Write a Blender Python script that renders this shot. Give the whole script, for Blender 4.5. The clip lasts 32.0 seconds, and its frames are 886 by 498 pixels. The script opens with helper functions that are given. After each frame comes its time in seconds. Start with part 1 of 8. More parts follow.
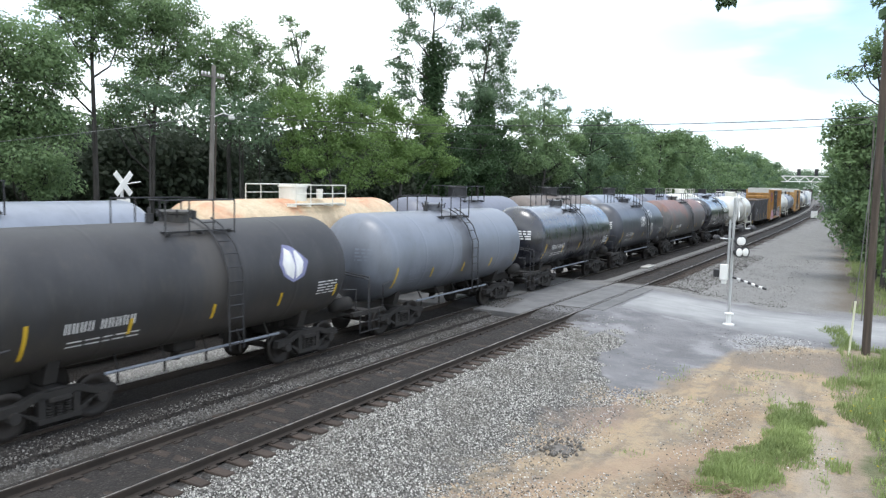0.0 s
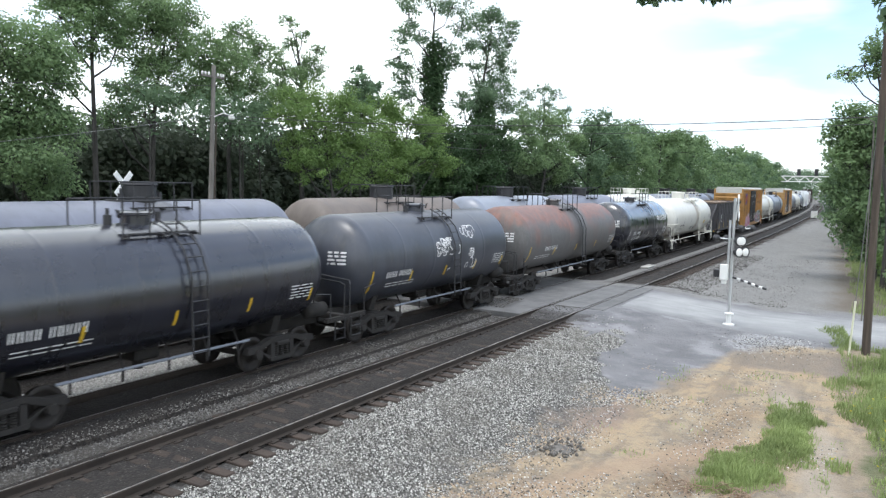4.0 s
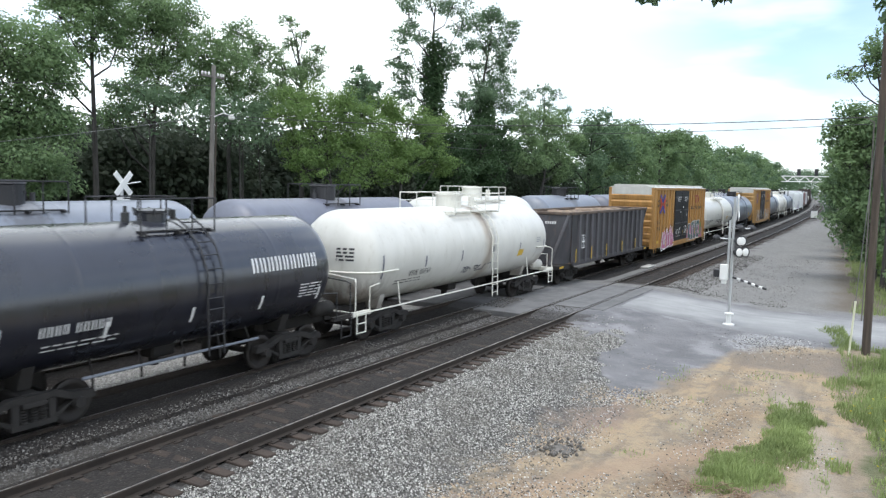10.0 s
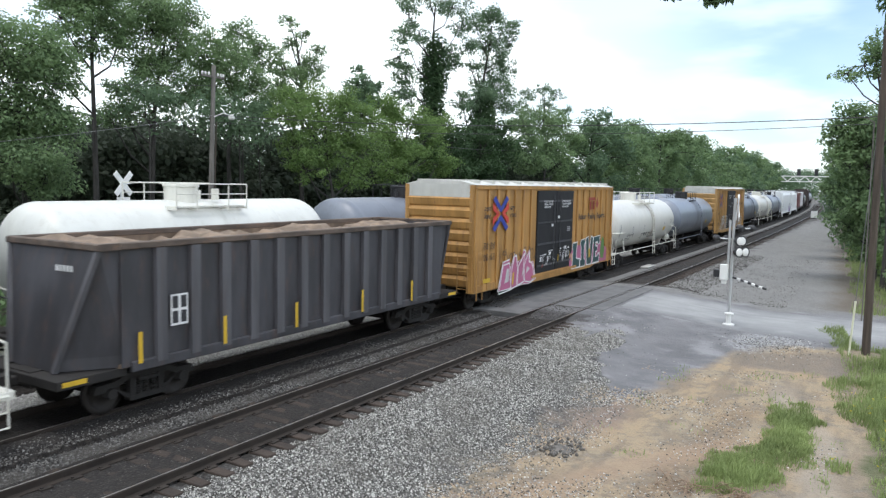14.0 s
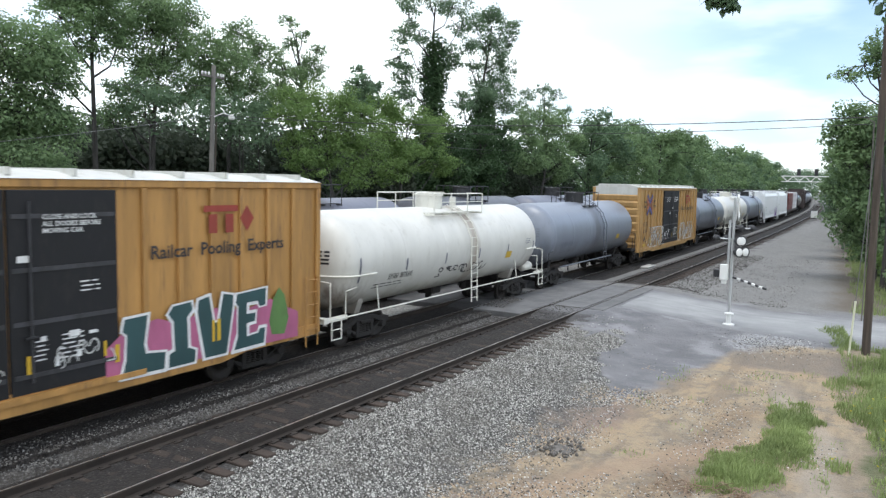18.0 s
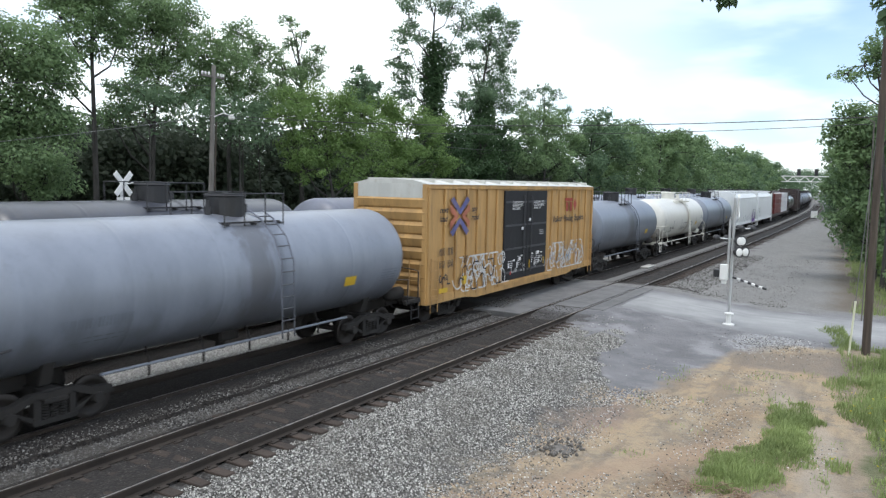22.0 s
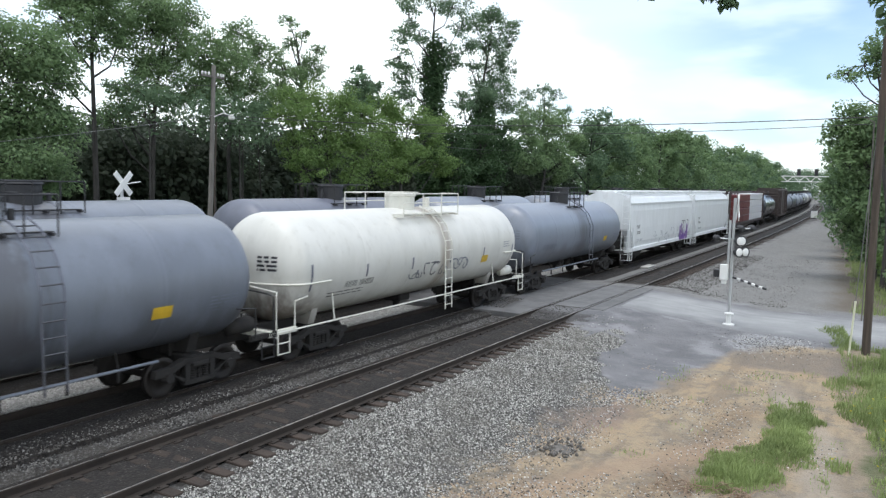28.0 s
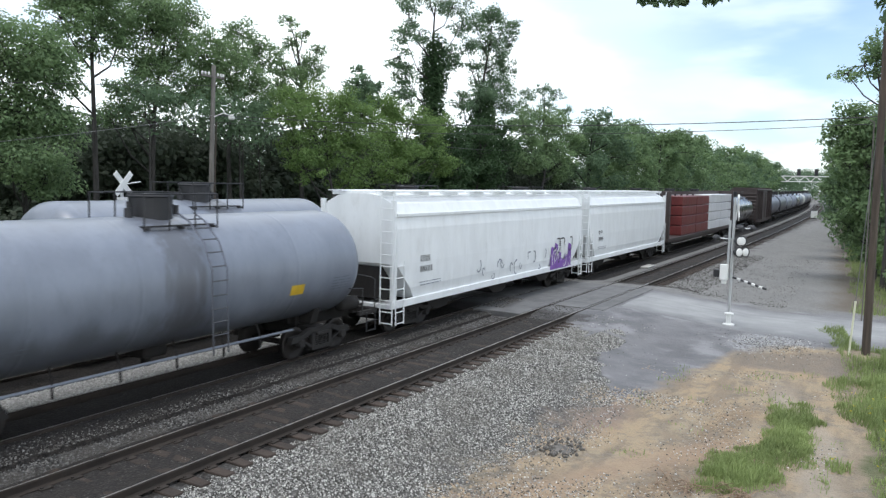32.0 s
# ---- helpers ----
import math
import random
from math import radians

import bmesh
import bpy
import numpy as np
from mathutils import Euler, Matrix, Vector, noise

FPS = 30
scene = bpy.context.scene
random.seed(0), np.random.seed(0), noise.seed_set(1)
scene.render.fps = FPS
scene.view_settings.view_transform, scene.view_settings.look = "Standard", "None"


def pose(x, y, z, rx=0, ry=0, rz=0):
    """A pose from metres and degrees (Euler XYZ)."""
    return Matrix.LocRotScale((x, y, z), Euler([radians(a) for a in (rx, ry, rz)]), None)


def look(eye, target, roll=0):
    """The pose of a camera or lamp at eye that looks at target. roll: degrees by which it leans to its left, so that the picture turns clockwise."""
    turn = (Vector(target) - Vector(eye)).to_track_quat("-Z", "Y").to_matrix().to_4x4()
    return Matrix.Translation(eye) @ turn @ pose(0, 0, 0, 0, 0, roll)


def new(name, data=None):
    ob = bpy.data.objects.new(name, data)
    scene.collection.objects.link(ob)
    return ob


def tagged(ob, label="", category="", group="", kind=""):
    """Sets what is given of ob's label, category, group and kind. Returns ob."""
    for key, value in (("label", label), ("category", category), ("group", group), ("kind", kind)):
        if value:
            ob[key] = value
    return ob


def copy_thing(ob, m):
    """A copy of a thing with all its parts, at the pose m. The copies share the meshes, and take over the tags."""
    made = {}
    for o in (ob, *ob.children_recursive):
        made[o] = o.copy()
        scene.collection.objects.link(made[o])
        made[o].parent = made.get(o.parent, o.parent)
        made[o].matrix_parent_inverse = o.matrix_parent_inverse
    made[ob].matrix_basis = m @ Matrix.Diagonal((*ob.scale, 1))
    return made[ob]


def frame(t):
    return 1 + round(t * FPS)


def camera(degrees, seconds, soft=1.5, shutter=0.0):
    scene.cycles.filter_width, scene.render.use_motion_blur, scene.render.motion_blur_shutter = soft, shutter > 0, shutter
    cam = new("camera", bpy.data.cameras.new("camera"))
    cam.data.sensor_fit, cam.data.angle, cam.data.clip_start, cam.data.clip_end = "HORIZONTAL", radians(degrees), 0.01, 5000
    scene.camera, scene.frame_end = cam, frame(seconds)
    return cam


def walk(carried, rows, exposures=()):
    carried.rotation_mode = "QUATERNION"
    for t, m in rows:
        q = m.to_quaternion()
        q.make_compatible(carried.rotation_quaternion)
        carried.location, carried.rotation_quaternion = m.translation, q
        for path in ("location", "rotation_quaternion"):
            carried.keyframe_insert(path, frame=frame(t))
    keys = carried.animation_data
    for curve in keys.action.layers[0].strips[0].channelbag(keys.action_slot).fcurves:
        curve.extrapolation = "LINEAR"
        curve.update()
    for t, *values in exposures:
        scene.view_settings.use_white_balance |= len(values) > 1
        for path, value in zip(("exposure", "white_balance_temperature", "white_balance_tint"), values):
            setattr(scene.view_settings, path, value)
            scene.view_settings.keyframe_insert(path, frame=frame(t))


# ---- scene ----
# one straight line of three tracks along x, bending gently away beyond x = 50; z = 0 is the top of rail
EYE = Vector((0.0, 0.0, 4.913))
YAW, TILT = 1.03462, 0.0910
AIM = EYE + 10 * Vector((math.sin(YAW) * math.cos(TILT), math.cos(YAW) * math.cos(TILT), -math.sin(TILT)))
cam = camera(62.108, 32.0, soft=1.3, shutter=0.3)
walk(cam, [(0.0, look(EYE, AIM, 1.22)), (32.0, look(EYE, AIM, 1.22))], exposures=[(0.0, 0.5), (9.0, 0.48), (10.0, 0.38), (11.0, 0.22), (12.5, 0.1), (13.0, 0.1), (14.0, 0.22), (19.0, 0.24), (21.0, 0.16), (24.0, 0.3), (25.5, 0.2), (28.0, 0.14), (29.0, 0.04), (31.0, 0.06), (32.0, 0.12)])

SPEED_A, SPEED_B = 6.187, 4.65          # the two trains, metres a second towards -x
Y_NEAR, Y_A, Y_B = 10.685, 14.375, 18.5  # centre lines of the three tracks
BEND = 1.5e-4


def bend(x):
    """How far the line has bent away at x."""
    return BEND * max(0.0, x - 50.0) ** 2


def heading(x):
    return math.degrees(math.atan(2 * BEND * max(0.0, x - 50.0)))


# ---- world and sun ----
SUN_UP, SUN_TURN = 80.0, 238.0
world = bpy.data.worlds.new("sky")
scene.world = world
world.use_nodes = True
wn, wl = world.node_tree.nodes, world.node_tree.links
sky = wn.new("ShaderNodeTexSky")
sky.sky_type, sky.sun_disc = "NISHITA", False
sky.sun_elevation, sky.sun_rotation = radians(SUN_UP), radians(SUN_TURN)
wc = wn.new("ShaderNodeTexCoord")
wm = wn.new("ShaderNodeMapping")
wm.inputs["Scale"].default_value = (1.0, 1.0, 2.6)
wm.inputs["Rotation"].default_value = (0, 0, radians(8))
wm.inputs["Location"].default_value = (5.1, 2.2, 0.4)
wl.new(wc.outputs["Generated"], wm.inputs["Vector"])
cloud = wn.new("ShaderNodeTexNoise")
cloud.inputs["Scale"].default_value, cloud.inputs["Detail"].default_value = 2.2, 6.0
cloud.inputs["Roughness"].default_value = 0.5
wl.new(wm.outputs[0], cloud.inputs["Vector"])
cover = wn.new("ShaderNodeMapRange")
cover.interpolation_type = "SMOOTHSTEP"
cover.inputs["From Min"].default_value, cover.inputs["From Max"].default_value = 0.36, 0.6
cover.inputs["To Min"].default_value = 0.42
wl.new(cloud.outputs[0], cover.inputs["Value"])
# the cloud breaks up into long thin bands towards the east
wband = wn.new("ShaderNodeMapping")
wband.inputs["Rotation"].default_value = (radians(-24), 0, 0)
wband.inputs["Scale"].default_value = (1.0, 1.0, 3.6)
wband.inputs["Location"].default_value = (1.7, 0.3, 0.15)
wl.new(wc.outputs["Generated"], wband.inputs["Vector"])
rift = wn.new("ShaderNodeTexNoise")
rift.inputs["Scale"].default_value, rift.inputs["Detail"].default_value, rift.inputs["Roughness"].default_value = 2.6, 5.0, 0.45
wl.new(wband.outputs[0], rift.inputs["Vector"])
torn = wn.new("ShaderNodeMapRange")
torn.interpolation_type = "SMOOTHSTEP"
torn.inputs["From Min"].default_value, torn.inputs["From Max"].default_value = 0.45, 0.56
wl.new(rift.outputs[0], torn.inputs["Value"])
wxyz = wn.new("ShaderNodeSeparateXYZ")
wl.new(wc.outputs["Generated"], wxyz.inputs[0])
east = wn.new("ShaderNodeMapRange")
east.interpolation_type = "SMOOTHSTEP"
east.inputs["From Min"].default_value, east.inputs["From Max"].default_value = 0.36, 0.1
wl.new(wxyz.outputs[1], east.inputs["Value"])
ahead = wn.new("ShaderNodeMapRange")
ahead.inputs["From Min"].default_value, ahead.inputs["From Max"].default_value = 0.2, 0.6
wl.new(wxyz.outputs[0], ahead.inputs["Value"])
broken = wn.new("ShaderNodeMath")
broken.operation = "MULTIPLY"
wl.new(east.outputs[0], broken.inputs[0]), wl.new(ahead.outputs[0], broken.inputs[1])
thin = wn.new("ShaderNodeMath")
thin.operation = "MULTIPLY"
wl.new(torn.outputs[0], thin.inputs[0]), wl.new(broken.outputs[0], thin.inputs[1])
left_over = wn.new("ShaderNodeMath")
left_over.operation = "MULTIPLY_ADD"
wl.new(thin.outputs[0], left_over.inputs[0])
left_over.inputs[1].default_value, left_over.inputs[2].default_value = -0.8, 1.0
whole = wn.new("ShaderNodeMath")
whole.operation = "MULTIPLY"
wl.new(cover.outputs[0], whole.inputs[0]), wl.new(left_over.outputs[0], whole.inputs[1])
wmix = wn.new("ShaderNodeMix")
wmix.data_type = "RGBA"
wl.new(whole.outputs[0], wmix.inputs["Factor"])
clear = wn.new("ShaderNodeVectorMath")
clear.operation = "MULTIPLY"
clear.inputs[1].default_value = (1.15, 1.28, 1.42)
wl.new(sky.outputs[0], clear.inputs[0])
wl.new(clear.outputs[0], wmix.inputs[6])
wmix.inputs[7].default_value = (10.6, 11.3, 11.8, 1)
wl.new(wmix.outputs[2], wn["Background"].inputs["Color"])
wn["Background"].inputs["Strength"].default_value = 0.134

sun = new("sun", bpy.data.lights.new("sun", "SUN"))
sun.data.energy, sun.data.angle, sun.data.color = 1.35, radians(20), (1.0, 0.985, 0.965)
sun.matrix_basis = look((0, 0, 60), Vector((0, 0, 60)) - Vector((
    math.cos(radians(SUN_UP)) * math.sin(radians(SUN_TURN)), math.cos(radians(SUN_UP)) * math.cos(radians(SUN_TURN)), math.sin(radians(SUN_UP)))))


# ---- materials ----
class Net:
    """A short way to write a material's nodes."""

    def __init__(self, name):
        self.mat = bpy.data.materials.new(name)
        self.mat.use_nodes = True
        self.n, self.l = self.mat.node_tree.nodes, self.mat.node_tree.links
        self.bsdf = self.n["Principled BSDF"]

    def put(self, socket, value):
        if isinstance(value, bpy.types.NodeSocket):
            self.l.new(value, socket)
        elif isinstance(value, (tuple, list)) and socket.type == "RGBA":
            socket.default_value = (*value[:3], 1)
        else:
            socket.default_value = value

    def math(self, op, a, b=0.0, c=None):
        node = self.n.new("ShaderNodeMath")
        node.operation = op
        self.put(node.inputs[0], a), self.put(node.inputs[1], b)
        if c is not None:
            self.put(node.inputs[2], c)
        return node.outputs[0]

    def place(self, scale=(1, 1, 1), shuffle=True):
        """Coordinates in the object's own space, shifted at random from object to object."""
        at = self.n.new("ShaderNodeTexCoord").outputs["Object"]
        node = self.n.new("ShaderNodeMapping")
        node.inputs["Scale"].default_value = scale
        self.l.new(at, node.inputs["Vector"])
        if shuffle:
            r = self.n.new("ShaderNodeObjectInfo").outputs["Random"]
            mul = self.n.new("ShaderNodeVectorMath")
            mul.operation = "SCALE"
            mul.inputs[0].default_value = (31, 17, 23)
            self.l.new(r, mul.inputs["Scale"])
            self.l.new(mul.outputs[0], node.inputs["Location"])
        return node.outputs[0]

    def xyz(self):
        node = self.n.new("ShaderNodeSeparateXYZ")
        self.l.new(self.n.new("ShaderNodeTexCoord").outputs["Object"], node.inputs[0])
        return node.outputs[0], node.outputs[1], node.outputs[2]

    def noise(self, vector, scale, detail=4.0, rough=0.55):
        node = self.n.new("ShaderNodeTexNoise")
        node.inputs["Scale"].default_value, node.inputs["Detail"].default_value = scale, detail
        node.inputs["Roughness"].default_value = rough
        self.l.new(vector, node.inputs["Vector"])
        return node.outputs["Fac"]

    def cells(self, vector, scale, out="Color"):
        node = self.n.new("ShaderNodeTexVoronoi")
        node.inputs["Scale"].default_value = scale
        self.l.new(vector, node.inputs["Vector"])
        return node.outputs[out]

    def step(self, value, lo, hi, a=0.0, b=1.0):
        node = self.n.new("ShaderNodeMapRange")
        node.interpolation_type = "SMOOTHSTEP"
        self.put(node.inputs["Value"], value)
        for key, v in (("From Min", lo), ("From Max", hi), ("To Min", a), ("To Max", b)):
            node.inputs[key].default_value = v
        return node.outputs[0]

    def mix(self, fac, a, b, how="MIX"):
        node = self.n.new("ShaderNodeMix")
        node.data_type, node.blend_type = "RGBA", how
        self.put(node.inputs["Factor"], fac), self.put(node.inputs[6], a), self.put(node.inputs[7], b)
        return node.outputs[2]

    def bump(self, height, strength, dist=0.02):
        node = self.n.new("ShaderNodeBump")
        node.inputs["Strength"].default_value, node.inputs["Distance"].default_value = strength, dist
        self.l.new(height, node.inputs["Height"])
        self.l.new(node.outputs[0], self.bsdf.inputs["Normal"])

    def done(self, color, rough=0.6, metal=0.0, spec=0.5):
        self.put(self.bsdf.inputs["Base Color"], color)
        self.put(self.bsdf.inputs["Roughness"], rough)
        self.put(self.bsdf.inputs["Metallic"], metal)
        self.bsdf.inputs["Specular IOR Level"].default_value = spec
        return self.mat


def paint(name, base, rough=0.5, metal=0.0, vary=0.22, scale=1.6, dirt=(0.05, 0.045, 0.04), amount=0.35, stretch=(1, 1, 0.35), bump=0.06, coat=0.0, spill=0.0):
    """Worn paint or plain stuff: broad stains, streaks and fine grain."""
    k = Net(name)
    at = k.place(stretch)
    broad, fine = k.noise(at, scale, 5), k.noise(at, scale * 14, 3)
    dark = tuple(c * (1 - vary) for c in base)
    light = tuple(min(1.0, c * (1 + vary)) for c in base)
    col = k.mix(k.step(broad, 0.3, 0.7), dark, light)
    col = k.mix(k.math("MULTIPLY", k.step(k.noise(at, scale * 2.7, 6, 0.7), 0.5, 0.75), amount), col, dirt)
    col = k.mix(k.step(fine, 0.25, 0.75, 0.0, 0.25), col, dark)
    if spill:
        # stains that ran down from the manway
        x, y, z = k.xyz()
        wide = k.math("ADD", k.math("ABSOLUTE", x), k.math("MULTIPLY", k.math("SUBTRACT", k.noise(k.place((6, 6, 0.25)), 1.0, 5), 0.5), 1.4))
        col = k.mix(k.math("MULTIPLY", k.step(wide, 0.75, 0.15), spill), col, dirt)
        # grime low on the belly, with the underside's shade painted in as well
        belly_tone = k.math("ADD", z, k.math("MULTIPLY", k.math("SUBTRACT", broad, 0.5), 1.6))
        col = k.mix(k.math("MULTIPLY", k.step(belly_tone, 2.2, 1.35), 0.6), col, dirt)
    k.bump(fine, bump)
    k.bsdf.inputs["Coat Weight"].default_value, k.bsdf.inputs["Coat Roughness"].default_value = coat, 0.42 - 0.2 * coat
    return k.done(col, k.step(broad, 0.2, 0.8, max(0.05, rough - 0.05), min(1.0, rough + 0.07)), metal)


def rusty(name, base, rust, level, rough=0.55):
    """Tank paint with rust that spreads over its upper shell."""
    k = Net(name)
    x, y, z = k.xyz()
    at = k.place((1, 1, 0.6))
    broad = k.noise(at, 1.1, 6, 0.65)
    fine = k.noise(at, 18, 3)
    wide = k.noise(k.place((0.5, 1, 0.8)), 1.0, 3, 0.5)
    reach = k.math("ADD", z, k.math("ADD", k.math("MULTIPLY", k.math("SUBTRACT", broad, 0.5), 1.5), k.math("MULTIPLY", k.math("SUBTRACT", wide, 0.5), 3.6)))
    m = k.math("MULTIPLY", k.step(reach, level - 0.45, level + 0.65), k.step(k.noise(k.place((5, 5, 0.2)), 1.0, 4), 0.3, 0.6, 0.5, 1.0))
    # no rust where the wide belt under the manway has been repainted
    m = k.math("MULTIPLY", m, k.step(k.math("ABSOLUTE", k.math("SUBTRACT", x, 0.5)), 0.7, 1.5))
    col = k.mix(k.step(fine, 0.3, 0.7), tuple(c * 0.8 for c in base), base)
    col = k.mix(k.math("MULTIPLY", k.step(k.noise(at, 3.5, 5), 0.45, 0.7), 0.4), col, tuple(c * 0.55 for c in base))
    col = k.mix(m, col, k.mix(k.step(k.noise(at, 4, 5), 0.35, 0.65), rust, tuple(c * 1.3 for c in rust)))
    # brown wash down the shell and dark spills below the manway
    col = k.mix(k.step(k.noise(k.place((2.5, 2.5, 0.2)), 1.0, 5, 0.65), 0.45, 0.7, 0.0, 0.5), col, tuple(0.5 * c + 0.3 * r for c, r in zip(base, rust)))
    spill = k.math("ADD", k.math("ABSOLUTE", k.math("SUBTRACT", x, 0.4)), k.math("MULTIPLY", k.math("SUBTRACT", k.noise(k.place((5, 5, 0.3)), 1.0, 5), 0.5), 1.3))
    col = k.mix(k.step(spill, 0.7, 0.1, 0.0, 0.6), col, tuple(0.45 * c for c in base))
    k.bump(fine, 0.08)
    return k.done(col, rough)


BLACK = paint("black_tank_paint", (0.011, 0.0125, 0.021), 0.28, vary=0.3, dirt=(0.035, 0.036, 0.044), amount=0.2, coat=1.0)
DULL_BLACK = paint("dull_black_tank_paint", (0.03, 0.03, 0.033), 0.55, vary=0.3, dirt=(0.075, 0.066, 0.058), amount=0.35, spill=0.5)
CHARCOAL = paint("charcoal_tank_paint", (0.04, 0.044, 0.058), 0.36, vary=0.3, dirt=(0.1, 0.09, 0.08), amount=0.35, coat=0.3)
GREY = paint("grey_tank_paint", (0.15, 0.168, 0.205), 0.42, vary=0.12, dirt=(0.062, 0.062, 0.07), amount=0.28, coat=0.3, spill=0.75)
GREY_PALE = paint("pale_grey_tank_paint", (0.182, 0.204, 0.25), 0.38, vary=0.12, dirt=(0.07, 0.071, 0.08), amount=0.25, coat=0.35, spill=0.7)
GREY_DARK = paint("dark_grey_tank_paint", (0.13, 0.14, 0.18), 0.45, vary=0.13, dirt=(0.05, 0.05, 0.052), amount=0.25, coat=0.2, spill=0.6)
WHITE = paint("white_tank_paint", (0.6, 0.605, 0.57), 0.38, vary=0.06, dirt=(0.3, 0.26, 0.2), amount=0.28)
def white_tank_mat():
    """White tank paint with a dirty streak down by the ladder and brown stains low on the ends."""
    k = Net("stained_white_tank_paint")
    x, y, z = k.xyz()
    at = k.place((1, 1, 0.35))
    broad, fine = k.noise(at, 1.4, 5), k.noise(at, 20, 3)
    col = k.mix(k.step(broad, 0.3, 0.7), (0.56, 0.552, 0.515), (0.63, 0.622, 0.585))
    col = k.mix(k.math("MULTIPLY", k.step(k.noise(at, 4, 6, 0.7), 0.52, 0.75), 0.3), col, (0.3, 0.27, 0.22))
    streak = k.step(k.math("ABSOLUTE", k.math("SUBTRACT", x, 0.85)), 0.5, 0.12)
    col = k.mix(k.math("MULTIPLY", streak, k.step(broad, 0.3, 0.6, 0.35, 0.8)), col, (0.36, 0.3, 0.24))
    ends = k.math("MULTIPLY", k.step(k.math("ABSOLUTE", x), 4.9, 6.5), k.step(k.math("ADD", z, k.math("MULTIPLY", k.noise(k.place((3, 3, 0.25)), 1.0, 5, 0.65), 2.2)), 3.3, 2.2))
    col = k.mix(k.math("MULTIPLY", ends, 0.85), col, (0.11, 0.075, 0.055))
    low = k.step(k.math("ADD", z, k.math("MULTIPLY", k.noise(at, 2.2, 4), 0.8)), 1.9, 1.3)
    col = k.mix(k.math("MULTIPLY", low, 0.65), col, (0.24, 0.21, 0.175))
    k.bump(fine, 0.04)
    return k.done(col, k.step(broad, 0.2, 0.8, 0.3, 0.5))


WHITE_STAINED = white_tank_mat()
HOPPER_WHITE = paint("white_hopper_paint", (0.78, 0.8, 0.81), 0.4, vary=0.05, dirt=(0.4, 0.38, 0.35), amount=0.22, stretch=(1.2, 1, 0.3))
RUST_GREY = rusty("rust_streaked_grey_paint", (0.125, 0.122, 0.122), (0.175, 0.088, 0.07), 2.8)
RUST_CREAM = rusty("rust_streaked_cream_paint", (0.6, 0.48, 0.32), (0.42, 0.18, 0.09), 4.0)
BROWN_TANK = paint("brown_grey_tank_paint", (0.14, 0.115, 0.1), 0.55, vary=0.2, amount=0.4)
FADED_YELLOW = paint("sun_faded_yellow_paint", (0.44, 0.262, 0.098), 0.6, vary=0.2, dirt=(0.16, 0.1, 0.06), amount=0.75, stretch=(1.5, 1.5, 0.16))
YELLOW_BOX = paint("boxcar_yellow_paint", (0.42, 0.224, 0.068), 0.55, vary=0.22, dirt=(0.13, 0.075, 0.045), amount=0.8, stretch=(1.5, 1.5, 0.16))
ROOF_WHITE = paint("galvanised_roof", (0.52, 0.52, 0.49), 0.55, vary=0.1, dirt=(0.3, 0.24, 0.16), amount=0.35)
# door black raised to grey, painting a highlight on ribs and rods
DOOR_RIB = paint("highlit_door_rib", (0.04, 0.04, 0.046), 0.5, vary=0.4, dirt=(0.1, 0.095, 0.09), amount=0.5, scale=4)
DOOR_BLACK = paint("black_door_paint", (0.008, 0.008, 0.01), 0.7, vary=0.3, amount=0.3, dirt=(0.045, 0.04, 0.036))
GONDOLA = paint("black_gondola_paint", (0.05, 0.049, 0.056), 0.55, vary=0.35, dirt=(0.12, 0.07, 0.052), amount=0.5, stretch=(1, 1, 0.25))
# gondola paint made lighter on ribs and struts, as if catching the light
GONDOLA_RIB = paint("lit_gondola_rib", (0.085, 0.083, 0.092), 0.5, vary=0.3, dirt=(0.12, 0.08, 0.06), amount=0.4, stretch=(2, 2, 0.2))
GONDOLA_RIM = paint("rusty_gondola_rim", (0.1, 0.075, 0.06), 0.7, vary=0.4, dirt=(0.22, 0.12, 0.07), amount=0.7, stretch=(0.4, 1, 1), scale=3)
RUST_IN = paint("rusty_steel_inside", (0.22, 0.16, 0.115), 0.8, vary=0.4, dirt=(0.08, 0.06, 0.05), amount=0.5)
BOX_BROWN = paint("brown_boxcar_paint", (0.05, 0.036, 0.034), 0.6, vary=0.25)
RED_WRAP = paint("red_lumber_wrap", (0.14, 0.025, 0.024), 0.45, vary=0.2, amount=0.3)
WHITE_WRAP = paint("white_lumber_wrap", (0.66, 0.66, 0.68), 0.4, vary=0.08, amount=0.15)
UNDER = paint("grimy_underframe", (0.019, 0.017, 0.016), 0.85, vary=0.35, dirt=(0.042, 0.034, 0.029), amount=0.55, scale=3)
WHEEL = paint("wheel_steel", (0.024, 0.02, 0.018), 0.65, metal=0.3, vary=0.3)
BLACK_STEEL = paint("black_railing_paint", (0.025, 0.025, 0.028), 0.5, vary=0.2)
WHITE_STEEL = paint("white_railing_paint", (0.68, 0.67, 0.61), 0.5, vary=0.08, dirt=(0.25, 0.2, 0.15), amount=0.35)
GREY_STEEL = paint("grey_railing_paint", (0.2, 0.22, 0.26), 0.5, vary=0.1)


